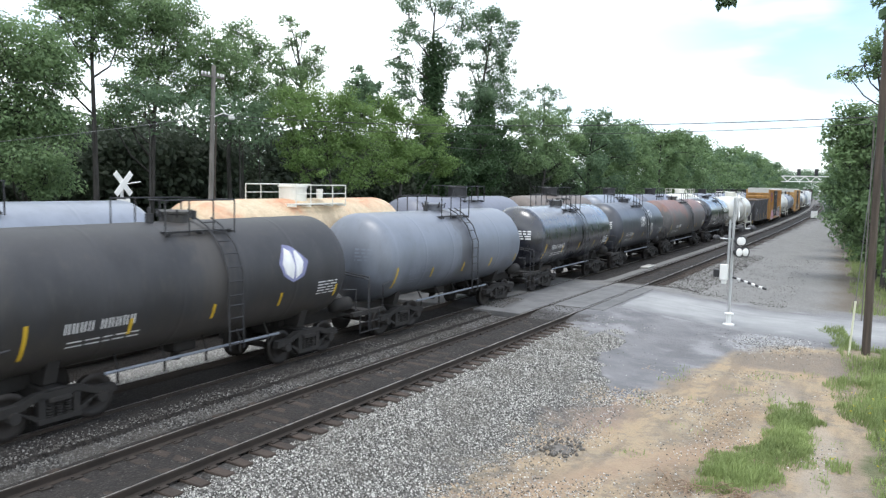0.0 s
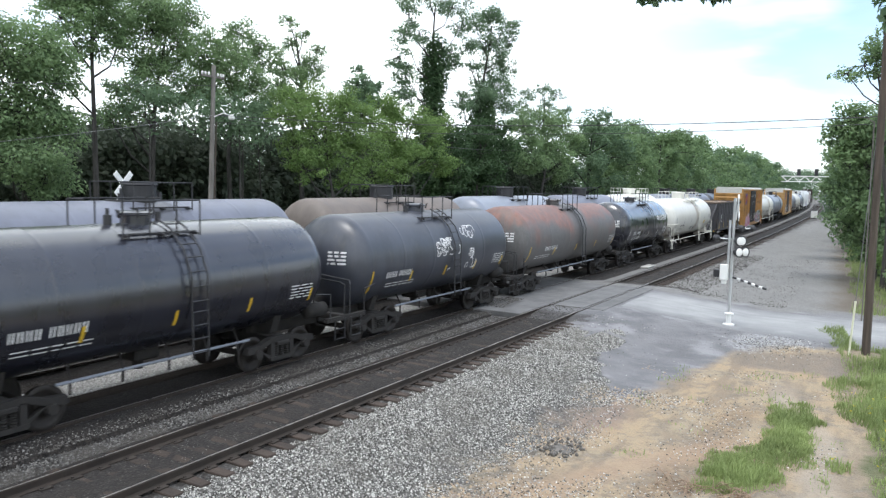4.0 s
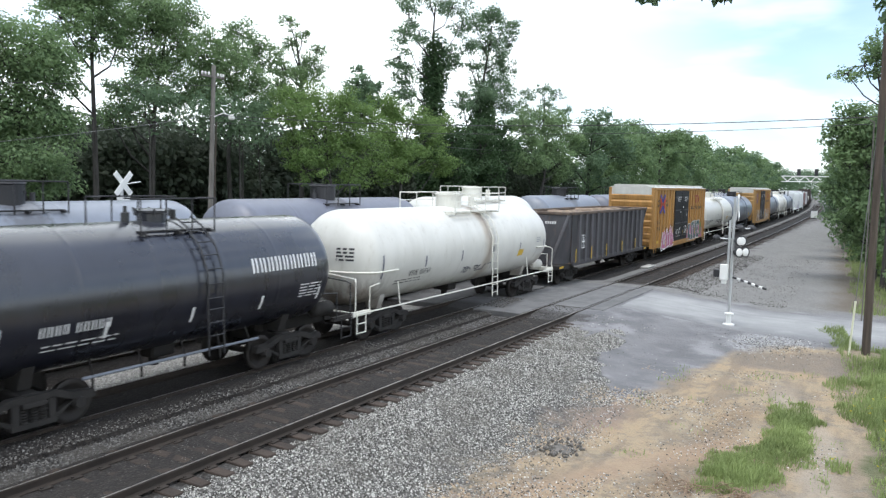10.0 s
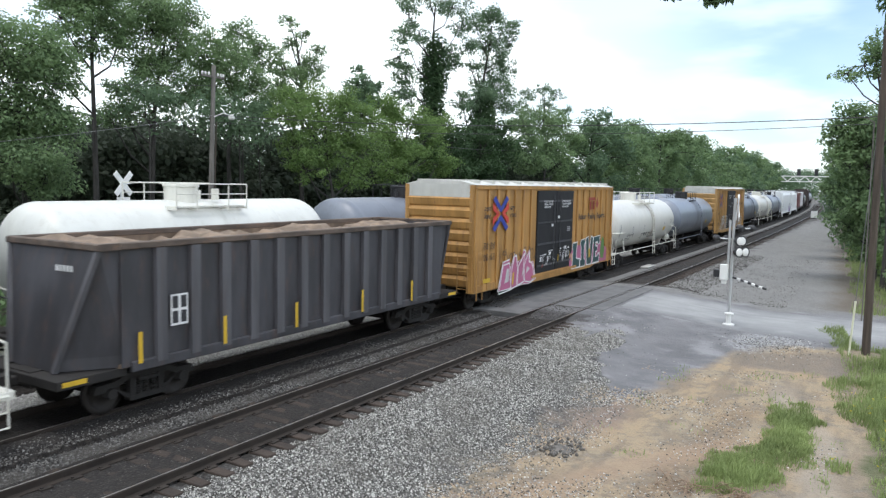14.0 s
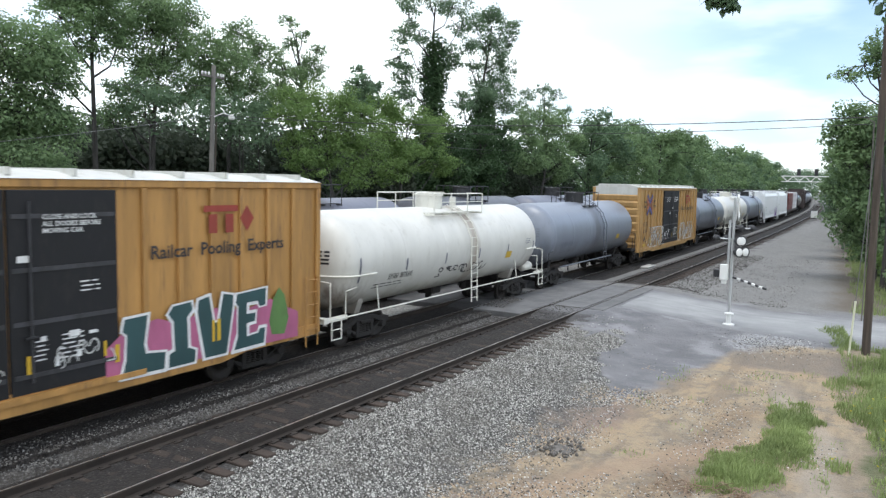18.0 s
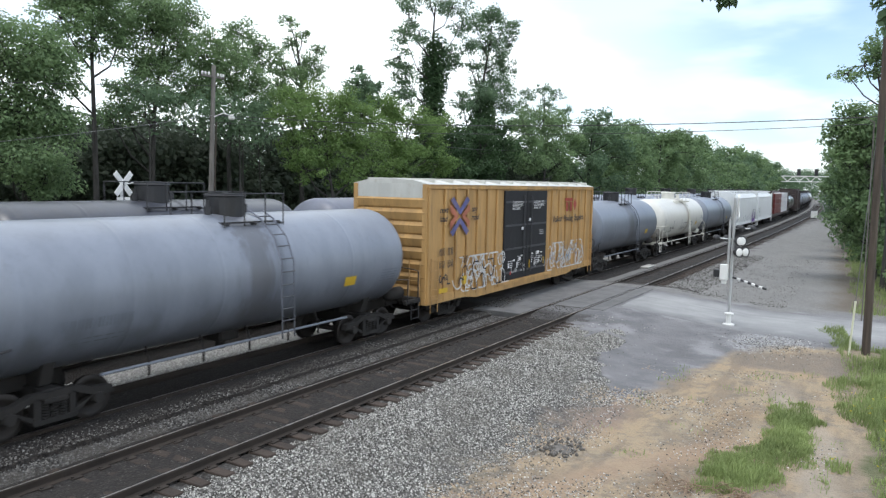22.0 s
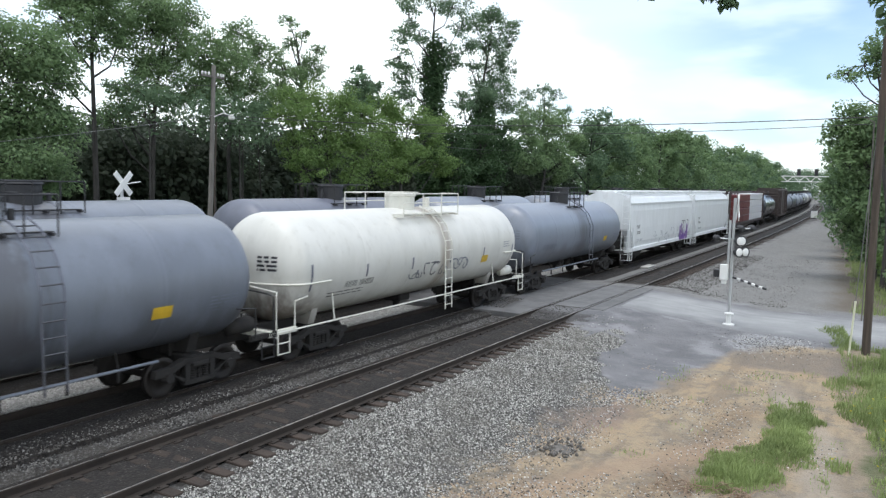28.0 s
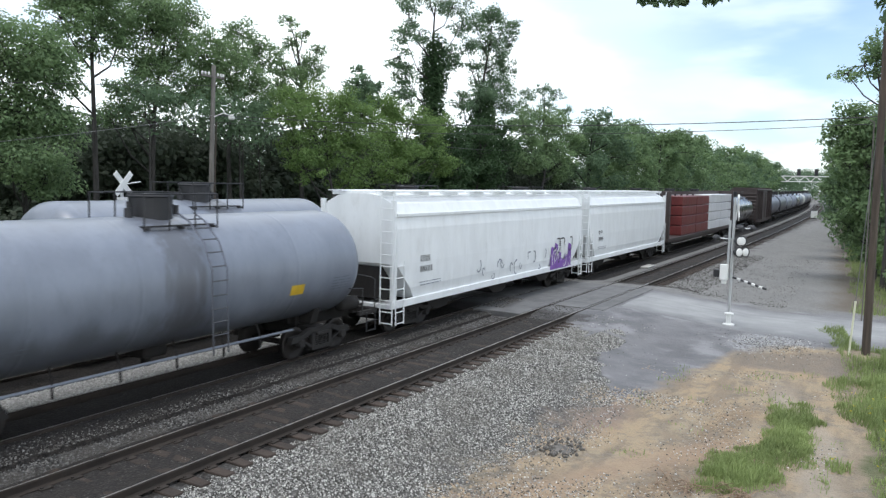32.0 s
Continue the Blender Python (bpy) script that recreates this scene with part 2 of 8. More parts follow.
def grime_mat():
    """Stone fouled with oil and dust: single stones still show."""
    k = Net("oily_fouled_ballast")
    at = k.place((1, 1, 1), False)
    sep = k.n.new("ShaderNodeSeparateColor")
    k.l.new(k.cells(at, 19), sep.inputs[0])
    edge = k.cells(at, 19, "Distance")
    col = k.mix(k.math("POWER", sep.outputs[0], 2.2), (0.018, 0.015, 0.014), (0.066, 0.058, 0.053))
    col = k.mix(k.step(edge, 0.25, 0.6, 0.0, 0.7), col, (0.02, 0.019, 0.018))
    col = k.mix(k.step(k.noise(at, 1.6, 5, 0.65), 0.4, 0.65, 0.0, 0.75), col, (0.03, 0.026, 0.023))
    k.bump(k.math("SUBTRACT", 1.0, edge), 0.9, 0.03)
    return k.done(col, 0.85, 0.0, 0.3)


GRIME = grime_mat()
MARK_WHITE = paint("white_stencil", (0.7, 0.7, 0.7), 0.6, vary=0.1, amount=0.2, scale=6)
MARK_BLACK = paint("black_stencil", (0.025, 0.025, 0.03), 0.6, vary=0.1, amount=0.1)
MARK_YELLOW = paint("yellow_reflector", (0.62, 0.4, 0.03), 0.45, vary=0.12, amount=0.2, scale=4)
MARK_RED = paint("red_stencil", (0.5, 0.045, 0.03), 0.55, vary=0.15, amount=0.15)
MARK_BLUE = paint("blue_stencil", (0.03, 0.05, 0.3), 0.55, vary=0.15, amount=0.15)
FADED_RED = paint("faded_red_stencil", (0.36, 0.12, 0.07), 0.6, vary=0.25, amount=0.5, dirt=(0.4, 0.24, 0.08))
FADED_BLUE = paint("faded_blue_stencil", (0.1, 0.1, 0.24), 0.6, vary=0.25, amount=0.5, dirt=(0.4, 0.24, 0.08))
EMBLEM_RED = paint("weathered_red_emblem", (0.3, 0.045, 0.03), 0.6, vary=0.2, amount=0.4, dirt=(0.3, 0.16, 0.06))
SPRAY_PINK = paint("pink_spray_paint", (0.42, 0.118, 0.225), 0.5, vary=0.15, amount=0.15)
SPRAY_TEAL = paint("dark_teal_spray_paint", (0.025, 0.07, 0.075), 0.5, vary=0.2, amount=0.1)
SPRAY_PALE = paint("pale_spray_paint", (0.55, 0.55, 0.54), 0.6, vary=0.15, amount=0.5, scale=4)
SPRAY_VIOLET = paint("violet_spray_paint", (0.2, 0.09, 0.36), 0.5, vary=0.2, amount=0.2)
SPRAY_GREEN = paint("green_spray_paint", (0.1, 0.2, 0.06), 0.5, vary=0.2, amount=0.2)
RAIL_STEEL = paint("worn_rail_steel", (0.5, 0.48, 0.46), 0.3, metal=0.8, vary=0.12, amount=0.25, dirt=(0.12, 0.08, 0.06))
RAIL_SIDE = paint("rusty_rail_side", (0.034, 0.026, 0.021), 0.97, vary=0.3)
TIE = paint("weathered_tie_timber", (0.046, 0.033, 0.026), 0.9, vary=0.4, scale=3, stretch=(1, 0.3, 1), bump=0.4)
POLE_WOOD = paint("creosoted_pole_wood", (0.078, 0.06, 0.048), 0.85, vary=0.35, scale=3, stretch=(3, 3, 0.2), bump=0.4)
POLE_PALE = paint("weathered_pole_wood", (0.17, 0.158, 0.145), 0.85, vary=0.3, scale=3, stretch=(3, 3, 0.2), bump=0.4)
ALUMINIUM = paint("aluminium_mast", (0.55, 0.56, 0.57), 0.4, metal=0.6, vary=0.1, amount=0.2)
SIGN_WHITE = paint("white_sign", (0.75, 0.75, 0.73), 0.5, vary=0.06, amount=0.2)
LENS = paint("pale_lamp_lens", (0.6, 0.57, 0.55), 0.2, vary=0.06, amount=0.1)
CINDER = paint("dark_cinders", (0.13, 0.12, 0.11), 0.9, vary=0.4, scale=6, stretch=(1, 1, 1), dirt=(0.2, 0.17, 0.14), amount=0.5, bump=0.6)
WIRE = paint("cable_sheath", (0.05, 0.05, 0.055), 0.6)
WIRE_PALE = paint("weathered_cable", (0.17, 0.17, 0.17), 0.5)
PANEL = paint("worn_crossing_asphalt", (0.135, 0.134, 0.135), 0.88, vary=0.25, scale=1.2, stretch=(1, 1, 1), dirt=(0.21, 0.208, 0.205), amount=0.6, bump=0.3)
CONCRETE = paint("pale_concrete", (0.42, 0.41, 0.39), 0.85, vary=0.15, bump=0.3)
BARK = paint("tree_bark", (0.052, 0.048, 0.045), 0.95, vary=0.35, scale=3, stretch=(2, 2, 0.4), bump=0.6)
DEAD_WOOD = paint("dead_branch", (0.28, 0.2, 0.14), 0.9, vary=0.3, scale=5)


def leaf_mat(name, dark, light, through_light=0.3):
    k = Net(name)
    r = k.n.new("ShaderNodeNewGeometry").outputs["Random Per Island"]
    at = k.n.new("ShaderNodeTexCoord").outputs["Object"]
    patch = k.noise(at, 0.45, 3)
    col = k.mix(k.step(r, 0.0, 1.0, 0.2, 0.8), dark, light)
    col = k.mix(k.step(patch, 0.35, 0.7, 0.0, 0.6), col, tuple(c * 1.35 for c in light))
    k.done(col, 0.6, 0.0, 0.22)
    tr = k.n.new("ShaderNodeBsdfTranslucent")
    k.l.new(col, tr.inputs["Color"])
    mixer = k.n.new("ShaderNodeMixShader")
    mixer.inputs[0].default_value = through_light
    k.l.new(k.bsdf.outputs[0], mixer.inputs[1])
    k.l.new(tr.outputs[0], mixer.inputs[2])
    k.l.new(mixer.outputs[0], k.n["Material Output"].inputs["Surface"])
    return k.mat


LEAF = leaf_mat("mid_green_leaves", (0.1, 0.158, 0.08), (0.2, 0.288, 0.14), 0.5)
LEAF_DARK = leaf_mat("dark_green_leaves", (0.077, 0.13, 0.083), (0.16, 0.238, 0.136), 0.5)
LEAF_BRIGHT = leaf_mat("bright_green_leaves", (0.088, 0.15, 0.05), (0.18, 0.27, 0.09), 0.5)
# thicket leaves darkened to carry the shade under the trees
THICKET = leaf_mat("shaded_thicket_leaves", (0.046, 0.06, 0.042), (0.062, 0.08, 0.054), 0.4)
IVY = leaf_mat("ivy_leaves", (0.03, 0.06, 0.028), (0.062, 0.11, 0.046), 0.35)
GRASS = leaf_mat("grass_blades", (0.135, 0.185, 0.068), (0.3, 0.36, 0.15), 0.4)
FLOWER = leaf_mat("yellow_flowers", (0.45, 0.38, 0.03), (0.6, 0.5, 0.05))


def ground_mat():
    """Ballast beside the tracks, tan dirt, dusty asphalt at the crossing, grey gravel beyond it, moss and grass at the edge."""
    k = Net("ground")
    x, y, z = k.xyz()
    at = k.n.new("ShaderNodeTexCoord").outputs["Object"]
    wob = k.math("SUBTRACT", k.noise(at, 0.55, 6, 0.65), 0.5)
    wob2 = k.math("SUBTRACT", k.noise(at, 1.7, 5, 0.6), 0.5)
    xw = k.math("ADD", x, k.math("MULTIPLY", wob, 5.0))
    yw = k.math("ADD", y, k.math("ADD", k.math("MULTIPLY", wob, 4.0), k.math("MULTIPLY", wob2, 1.6)))
    stone = k.cells(at, 17)
    sep = k.n.new("ShaderNodeSeparateColor")
    k.l.new(stone, sep.inputs[0])
    edge = k.cells(at, 17, "Distance")
    ballast = k.mix(k.step(sep.outputs[0], 0.0, 1.0), (0.05, 0.05, 0.05), (0.272, 0.268, 0.26))
    ballast = k.mix(k.step(edge, 0.25, 0.6, 0.0, 0.7), ballast, (0.05, 0.048, 0.045))
    ballast = k.mix(k.step(k.noise(at, 0.8, 4), 0.4, 0.7, 0.0, 0.35), ballast, (0.12, 0.11, 0.1))
    fine = k.noise(at, 30, 4, 0.7)
    tan = k.mix(k.step(k.noise(at, 0.9, 6, 0.65), 0.35, 0.65), (0.4, 0.3, 0.193), (0.355, 0.293, 0.208))
    tan = k.mix(k.step(fine, 0.3, 0.75, 0.0, 0.5), tan, (0.191, 0.155, 0.118))
    litter = k.math("ABSOLUTE", k.math("ADD", k.math("SUBTRACT", y, 3.3), k.math("ADD", k.math("MULTIPLY", k.math("SUBTRACT", x, 13.5), 0.1), k.math("MULTIPLY", wob2, 0.9))))
    litter = k.math("MULTIPLY", k.step(litter, 0.6, 0.15), k.math("MULTIPLY", k.step(x, 12.0, 13.2), k.step(x, 21.0, 19.0)))
    tan = k.mix(k.math("MULTIPLY", litter, k.step(k.noise(at, 7, 5, 0.7), 0.35, 0.6, 0.2, 0.8)), tan, (0.175, 0.125, 0.088))
    rut = k.noise(k.place((0.35, 1.6, 1), False), 1.0, 5, 0.6)
    tan = k.mix(k.step(rut, 0.46, 0.62, 0.0, 0.75), tan, (0.22, 0.178, 0.136))
    tan = k.mix(k.step(k.noise(at, 1.9, 7, 0.72), 0.47, 0.62, 0.0, 0.6), tan, k.mix(0.5, ballast, (0.235, 0.198, 0.16)))
    band = k.step(k.math("ABSOLUTE", k.math("ADD", k.math("SUBTRACT", y, 5.3), k.math("ADD", k.math("MULTIPLY", k.math("SUBTRACT", x, 12.0), 0.55), wob))), 0.75, 0.1)
    tan = k.mix(k.math("MULTIPLY", k.math("MULTIPLY", band, k.step(x, 18.0, 16.0)), 0.6), tan, (0.342, 0.242, 0.167))
    path = k.math("ABSOLUTE", k.math("SUBTRACT", k.math("ADD", y, k.math("MULTIPLY", wob, 0.8)), k.step(x, 17.5, 22.5, 0.75, 2.1)))
    tan = k.mix(k.math("MULTIPLY", k.step(path, 0.55, 0.15), k.step(x, 24.0, 21.0, 0.0, 0.7)), tan, k.mix(fine, (0.361, 0.311, 0.255), (0.307, 0.264, 0.217)))
    lot = k.mix(k.step(k.noise(at, 0.7, 5), 0.35, 0.65), (0.138, 0.137, 0.146), (0.196, 0.194, 0.202))
    lot = k.mix(k.step(fine, 0.35, 0.8, 0.0, 0.3), lot, (0.24, 0.238, 0.236))
    lot = k.mix(k.step(k.noise(k.place((0.9, 0.5, 1), False), 0.9, 4), 0.5, 0.68, 0.0, 0.55), lot, (0.33, 0.33, 0.34))
    pale = k.math("ADD", k.math("POWER", k.math("MULTIPLY", k.math("SUBTRACT", x, 27.5), 0.5), 2.0), k.math("POWER", k.math("MULTIPLY", k.math("SUBTRACT", y, 3.1), 0.68), 2.0))
    lot = k.mix(k.step(k.math("ADD", pale, wob2), 1.1, 0.4), lot, k.mix(k.step(sep.outputs[0], 0.0, 1.0), (0.2, 0.2, 0.208), (0.33, 0.33, 0.338)))
    gravel = k.mix(k.step(k.noise(at, 0.5, 5), 0.3, 0.7), (0.166, 0.163, 0.16), (0.198, 0.194, 0.187))
    gravel = k.mix(k.step(sep.outputs[1], 0.2, 1.0, 0.0, 0.45), gravel, (0.288, 0.282, 0.272))
    # a reddish-brown stain where the stone thins out into the dirt
    stain = k.math("ADD", k.math("POWER", k.math("MULTIPLY", k.math("SUBTRACT", x, 17.0), 0.5), 2.0), k.math("POWER", k.math("MULTIPLY", k.math("SUBTRACT", y, 5.9), 0.95), 2.0))
    tan = k.mix(k.step(k.math("ADD", stain, k.math("MULTIPLY", wob2, 2.0)), 1.3, 0.3, 0.0, 0.7), tan, (0.215, 0.163, 0.14))
    col = k.mix(k.step(yw, 5.4, 6.9), tan, ballast)
    # the asphalt apron, a wedge whose edge runs slantwise from the rails down into the dirt
    slant = k.math("ADD", k.math("SUBTRACT", x, k.math("MULTIPLY", y, 1.9)), k.math("ADD", k.math("MULTIPLY", wob2, 2.2), k.math("MULTIPLY", wob, 1.2)))
    foot = k.math("ADD", k.math("ADD", y, k.math("MULTIPLY", x, 0.2)), k.math("ADD", wob, wob2))
    lot_m = k.math("MULTIPLY", k.step(slant, 7.7, 8.3), k.step(foot, 8.9, 9.6))
    lot_m = k.math("MAXIMUM", lot_m, k.step(k.math("ADD", x, k.math("ADD", k.math("MULTIPLY", wob, 2.0), k.math("MULTIPLY", y, 0.5))), 27.9, 28.6))
    # a darker grey-brown strip between the gravel and the tan dirt
    dark_m = k.math("MULTIPLY", k.step(k.math("ABSOLUTE", k.math("SUBTRACT", k.math("ADD", x, k.math("MULTIPLY", wob, 2.5)), 25.7)), 1.3, 0.5), k.step(y, 4.2, 3.4))
    col = k.mix(k.math("MULTIPLY", dark_m, 0.75), col, k.mix(k.step(fine, 0.3, 0.7), (0.15, 0.128, 0.112), (0.21, 0.18, 0.155)))
    col = k.mix(lot_m, col, lot)
    far_m = k.step(xw, 34.5, 36.0)
    col = k.mix(far_m, col, gravel)
    edge_y = k.math("SUBTRACT", k.math("ADD", y, k.math("MULTIPLY", wob, 2.5)), k.math("MULTIPLY", k.math("SUBTRACT", x, 40.0), 0.045))
    col = k.mix(k.math("MULTIPLY", k.step(edge_y, 2.6, 0.9, 0.0, 0.8), k.step(x, 36.5, 39.5)), col, k.mix(fine, (0.09, 0.07, 0.05), (0.17, 0.14, 0.11)))
    # the beds of the three tracks, dark with grime
    bed = k.math("MULTIPLY", k.step(yw, 9.2, 9.7), k.step(y, 21.0, 20.4))
    bed = k.math("MULTIPLY", bed, k.math("MAXIMUM", k.step(x, 27.2, 26.4), k.step(x, 36.2, 37.0)))
    bend_y = k.math("MULTIPLY", k.math("POWER", k.math("MAXIMUM", k.math("SUBTRACT", x, 50.0), 0.0), 2.0), BEND)
    ym = k.math("SUBTRACT", y, bend_y)
    gap = k.math("SUBTRACT", 1.0, k.math("MULTIPLY", k.step(ym, 11.95, 12.3), k.step(ym, 13.0, 12.7)))
    gap2 = k.math("SUBTRACT", 1.0, k.math("MULTIPLY", k.step(ym, 15.5, 15.8), k.step(ym, 17.4, 17.1)))
    bed = k.math("MULTIPLY", bed, k.math("MULTIPLY", gap, gap2))
    col = k.mix(k.math("MULTIPLY", bed, 0.75), col, k.mix(k.step(fine, 0.3, 0.7), (0.028, 0.026, 0.025), (0.075, 0.07, 0.066)))
    col = k.mix(k.math("MULTIPLY", k.math("SUBTRACT", 1.0, gap2), 0.8), col, k.mix(k.step(sep.outputs[2], 0.0, 1.0), (0.288, 0.284, 0.272), (0.496, 0.492, 0.48)))
    # beyond the tracks, weeds and leaf litter
    col = k.mix(k.step(k.math("SUBTRACT", yw, bend_y), 22.5, 24.0), col, k.mix(fine, (0.03, 0.045, 0.02), (0.08, 0.075, 0.045)))
    # grass roots at the near edge
    g = k.step(k.math("ADD", k.math("MULTIPLY", wob2, 1.5), k.math("SUBTRACT", 0.2, y)), 0.1, 0.5)
    g = k.math("MULTIPLY", g, k.step(x, 30.0, 28.0))
    col = k.mix(k.math("MULTIPLY", g, 0.7), col, k.mix(fine, (0.06, 0.09, 0.03), (0.102, 0.12, 0.058)))
    k.bump(k.math("ADD", edge, k.math("MULTIPLY", k.noise(at, 6, 6, 0.7), 1.6)), 0.8, 0.04)
    return k.done(col, 0.92, 0.0, 0.2)


GROUND = ground_mat()


def road_mat():
    k = Net("dusty_asphalt")
    at = k.n.new("ShaderNodeTexCoord").outputs["Object"]
    x, y, z = k.xyz()
    broad, fine = k.noise(at, 0.6, 6, 0.6), k.noise(at, 45, 3)
    col = k.mix(k.step(broad, 0.3, 0.7), (0.252, 0.256, 0.26), (0.335, 0.337, 0.337))
    tracks = k.noise(k.place((3.0, 0.15, 1), False), 1.0, 4)
    col = k.mix(k.step(tracks, 0.45, 0.7, 0.0, 0.4), col, (0.208, 0.208, 0.216))
    col = k.mix(k.step(fine, 0.3, 0.8, 0.0, 0.3), col, (0.144, 0.142, 0.14))
    off = k.math("ABSOLUTE", k.math("SUBTRACT", x, 31.9))
    off = k.math("ADD", off, k.math("MULTIPLY", k.math("SUBTRACT", k.noise(at, 0.9, 5), 0.5), 2.2))
    col = k.mix(k.step(off, 1.3, 2.9), col, k.mix(k.step(fine, 0.3, 0.8), (0.16, 0.16, 0.168), (0.224, 0.224, 0.228)))
    k.bump(fine, 0.3, 0.01)
    return k.done(col, 0.9, 0.0, 0.25)


ROAD = road_mat()


# ---- mesh helpers ----
def as_mesh(name, bm, mat, smooth=False):
    me = bpy.data.meshes.new(name)
    bm.to_mesh(me)
    bm.free()
    if mat:
        me.materials.append(mat)
    if smooth:
        me.shade_smooth()
    return me


def part(name, bm, mat, parent=None, label="", smooth=False, at=None):
    """One mesh object, from a bmesh or a mesh that it shares, under its thing."""
    me = bm if isinstance(bm, bpy.types.Mesh) else as_mesh(name, bm, mat, smooth)
    ob = new(name, me)
    if parent:
        ob.parent = parent
    if at is not None:
        ob.matrix_basis = at
    return tagged(ob, label=label)


def raw(name, verts, faces, mat, smooth=False):
    me = bpy.data.meshes.new(name)
    me.from_pydata(verts, [], faces)
    me.materials.append(mat)
    if smooth:
        me.shade_smooth()
    return me


def box(bm, x0, x1, y0, y1, z0, z1, bevel=0.0):
    vs = [bm.verts.new((x, y, z)) for x in (x0, x1) for y in (y0, y1) for z in (z0, z1)]
    fs = [bm.faces.new([vs[i] for i in q]) for q in ((0, 1, 3, 2), (4, 6, 7, 5), (0, 4, 5, 1), (2, 3, 7, 6), (0, 2, 6, 4), (1, 5, 7, 3))]
    if bevel:
        es = list({e for f in fs for e in f.edges})
        bmesh.ops.bevel(bm, geom=es, offset=bevel, segments=1, affect="EDGES")
    return bm


def prism(bm, outline, y0, y1):
    """An outline in x, z drawn out from y0 to y1."""
    a = [bm.verts.new((x, y0, z)) for x, z in outline]
    b = [bm.verts.new((x, y1, z)) for x, z in outline]
    bm.faces.new(a), bm.faces.new(b[::-1])
    for i in range(len(a)):
        j = (i + 1) % len(a)
        bm.faces.new((a[j], a[i], b[i], b[j]))
    return bm


def tube(bm, pts, r, sides=6, r1=None):
    """A round bar along points, tapering to r1."""
    pts = [Vector(p) for p in pts]
    r1 = r if r1 is None else r1
    rings = []
    for i, p in enumerate(pts):
        d = (pts[min(i + 1, len(pts) - 1)] - pts[max(i - 1, 0)]).normalized()
        s = d.orthogonal().normalized() if abs(d.z) > 0.9 else d.cross(Vector((0, 0, 1))).normalized()
        u = s.cross(d)
        rr = r + (r1 - r) * i / (len(pts) - 1)
        rings.append([bm.verts.new(p + rr * (math.cos(a) * s + math.sin(a) * u)) for a in (2 * math.pi * k / sides for k in range(sides))])
    for a, b in zip(rings, rings[1:]):
        for k in range(sides):
            bm.faces.new((a[k], a[(k + 1) % sides], b[(k + 1) % sides], b[k]))
    bm.faces.new(rings[0][::-1]), bm.faces.new(rings[-1])
    return bm


def lathe(bm, profile, zc, sides=40, axis="x"):
    """A shape turned about an axis along x (or z): profile of (along, radius)."""
    rings = []
    for s, r in profile:
        if axis == "x":
            rings.append([bm.verts.new((s, r * math.cos(a), zc + r * math.sin(a))) for a in (2 * math.pi * k / sides for k in range(sides))])
        elif axis == "y":
            rings.append([bm.verts.new((r * math.cos(a), s, zc + r * math.sin(a))) for a in (-2 * math.pi * k / sides for k in range(sides))])
        else:
            rings.append([bm.verts.new((r * math.cos(a), r * math.sin(a), s)) for a in (2 * math.pi * k / sides for k in range(sides))])
    for a, b in zip(rings, rings[1:]):
        for k in range(sides):
            q = (a[k], a[(k + 1) % sides], b[(k + 1) % sides], b[k])
            bm.faces.new(q if axis == "z" else q[::-1])
    bm.faces.new(rings[0] if axis != "z" else rings[0][::-1]), bm.faces.new(rings[-1][::-1] if axis != "z" else rings[-1])
    return bm


def B():
    return bmesh.new()


def thing(name, label, category, m, group="", kind=""):
    ob = new(name)
    ob.empty_display_size = 0.2
    ob.matrix_basis = m
    return tagged(ob, label, category, group, kind)


# ---- ground ----
def ground_height(x, y):
    yt = y - bend(x)
    if yt < 9.0:
        t = min(1.0, max(0.0, (yt - 5.8) / 3.2))
        z = -0.72 + 0.5 * t * t * (3 - 2 * t)
    elif yt < 20.6:
        z = -0.22
    else:
        z = -0.22 - 0.5 * min(1.0, (yt - 20.6) / 2.5)
    # the road comes up to the rails
    over = min(1.0, max(0.0, (x - 25.2) / 1.6)) * min(1.0, max(0.0, (38.5 - x) / 2.0))
    top = -0.03 if 8.6 < yt < 20.6 else (-0.03 - 0.38 * min(1.0, (8.6 - yt) / 4.2) if yt <= 8.6 else -0.03 - 0.5 * min(1.0, (yt - 20.6) / 4))
    z = z + (top - z) * over
    if x > 38 and yt < 9.0:
        t = min(1.0, (x - 38) / 3)
        z = z * (1 - t) + t * max(z, -0.45)
    return z + 0.035 * noise.noise((x * 0.45, y * 0.45, 3)) * (1 - over) * (1.0 if yt < 9 or yt > 21 else 0.2)


def grid_axis(stops):
    out = []
    for a, b, s in stops:
        out += list(np.arange(a, b, s))
    return out + [stops[-1][1]]


gx = grid_axis([(-2600, -600, 500), (-600, -100, 100), (-100, -10, 10), (-10, 45, 0.5), (45, 120, 2.5), (120, 500, 10), (500, 1000, 100), (1000, 2800, 450)])
gy = grid_axis([(-2600, -600, 500), (-600, -100, 100), (-100, -10, 10), (-10, 25, 0.5), (25, 60, 2.5), (60, 140, 10), (140, 600, 100), (600, 2800, 440)])
verts = [(x, y, ground_height(x, y)) for x in gx for y in gy]
n = len(gy)
faces = [(i * n + j, (i + 1) * n + j, (i + 1) * n + j + 1, i * n + j + 1) for i in range(len(gx) - 1) for j in range(n - 1)]
ground = part("ground", raw("ground", verts, faces, GROUND, True), GROUND)
tagged(ground, "tan dirt and grey gravel ground beside the tracks", "ground", kind="structure")


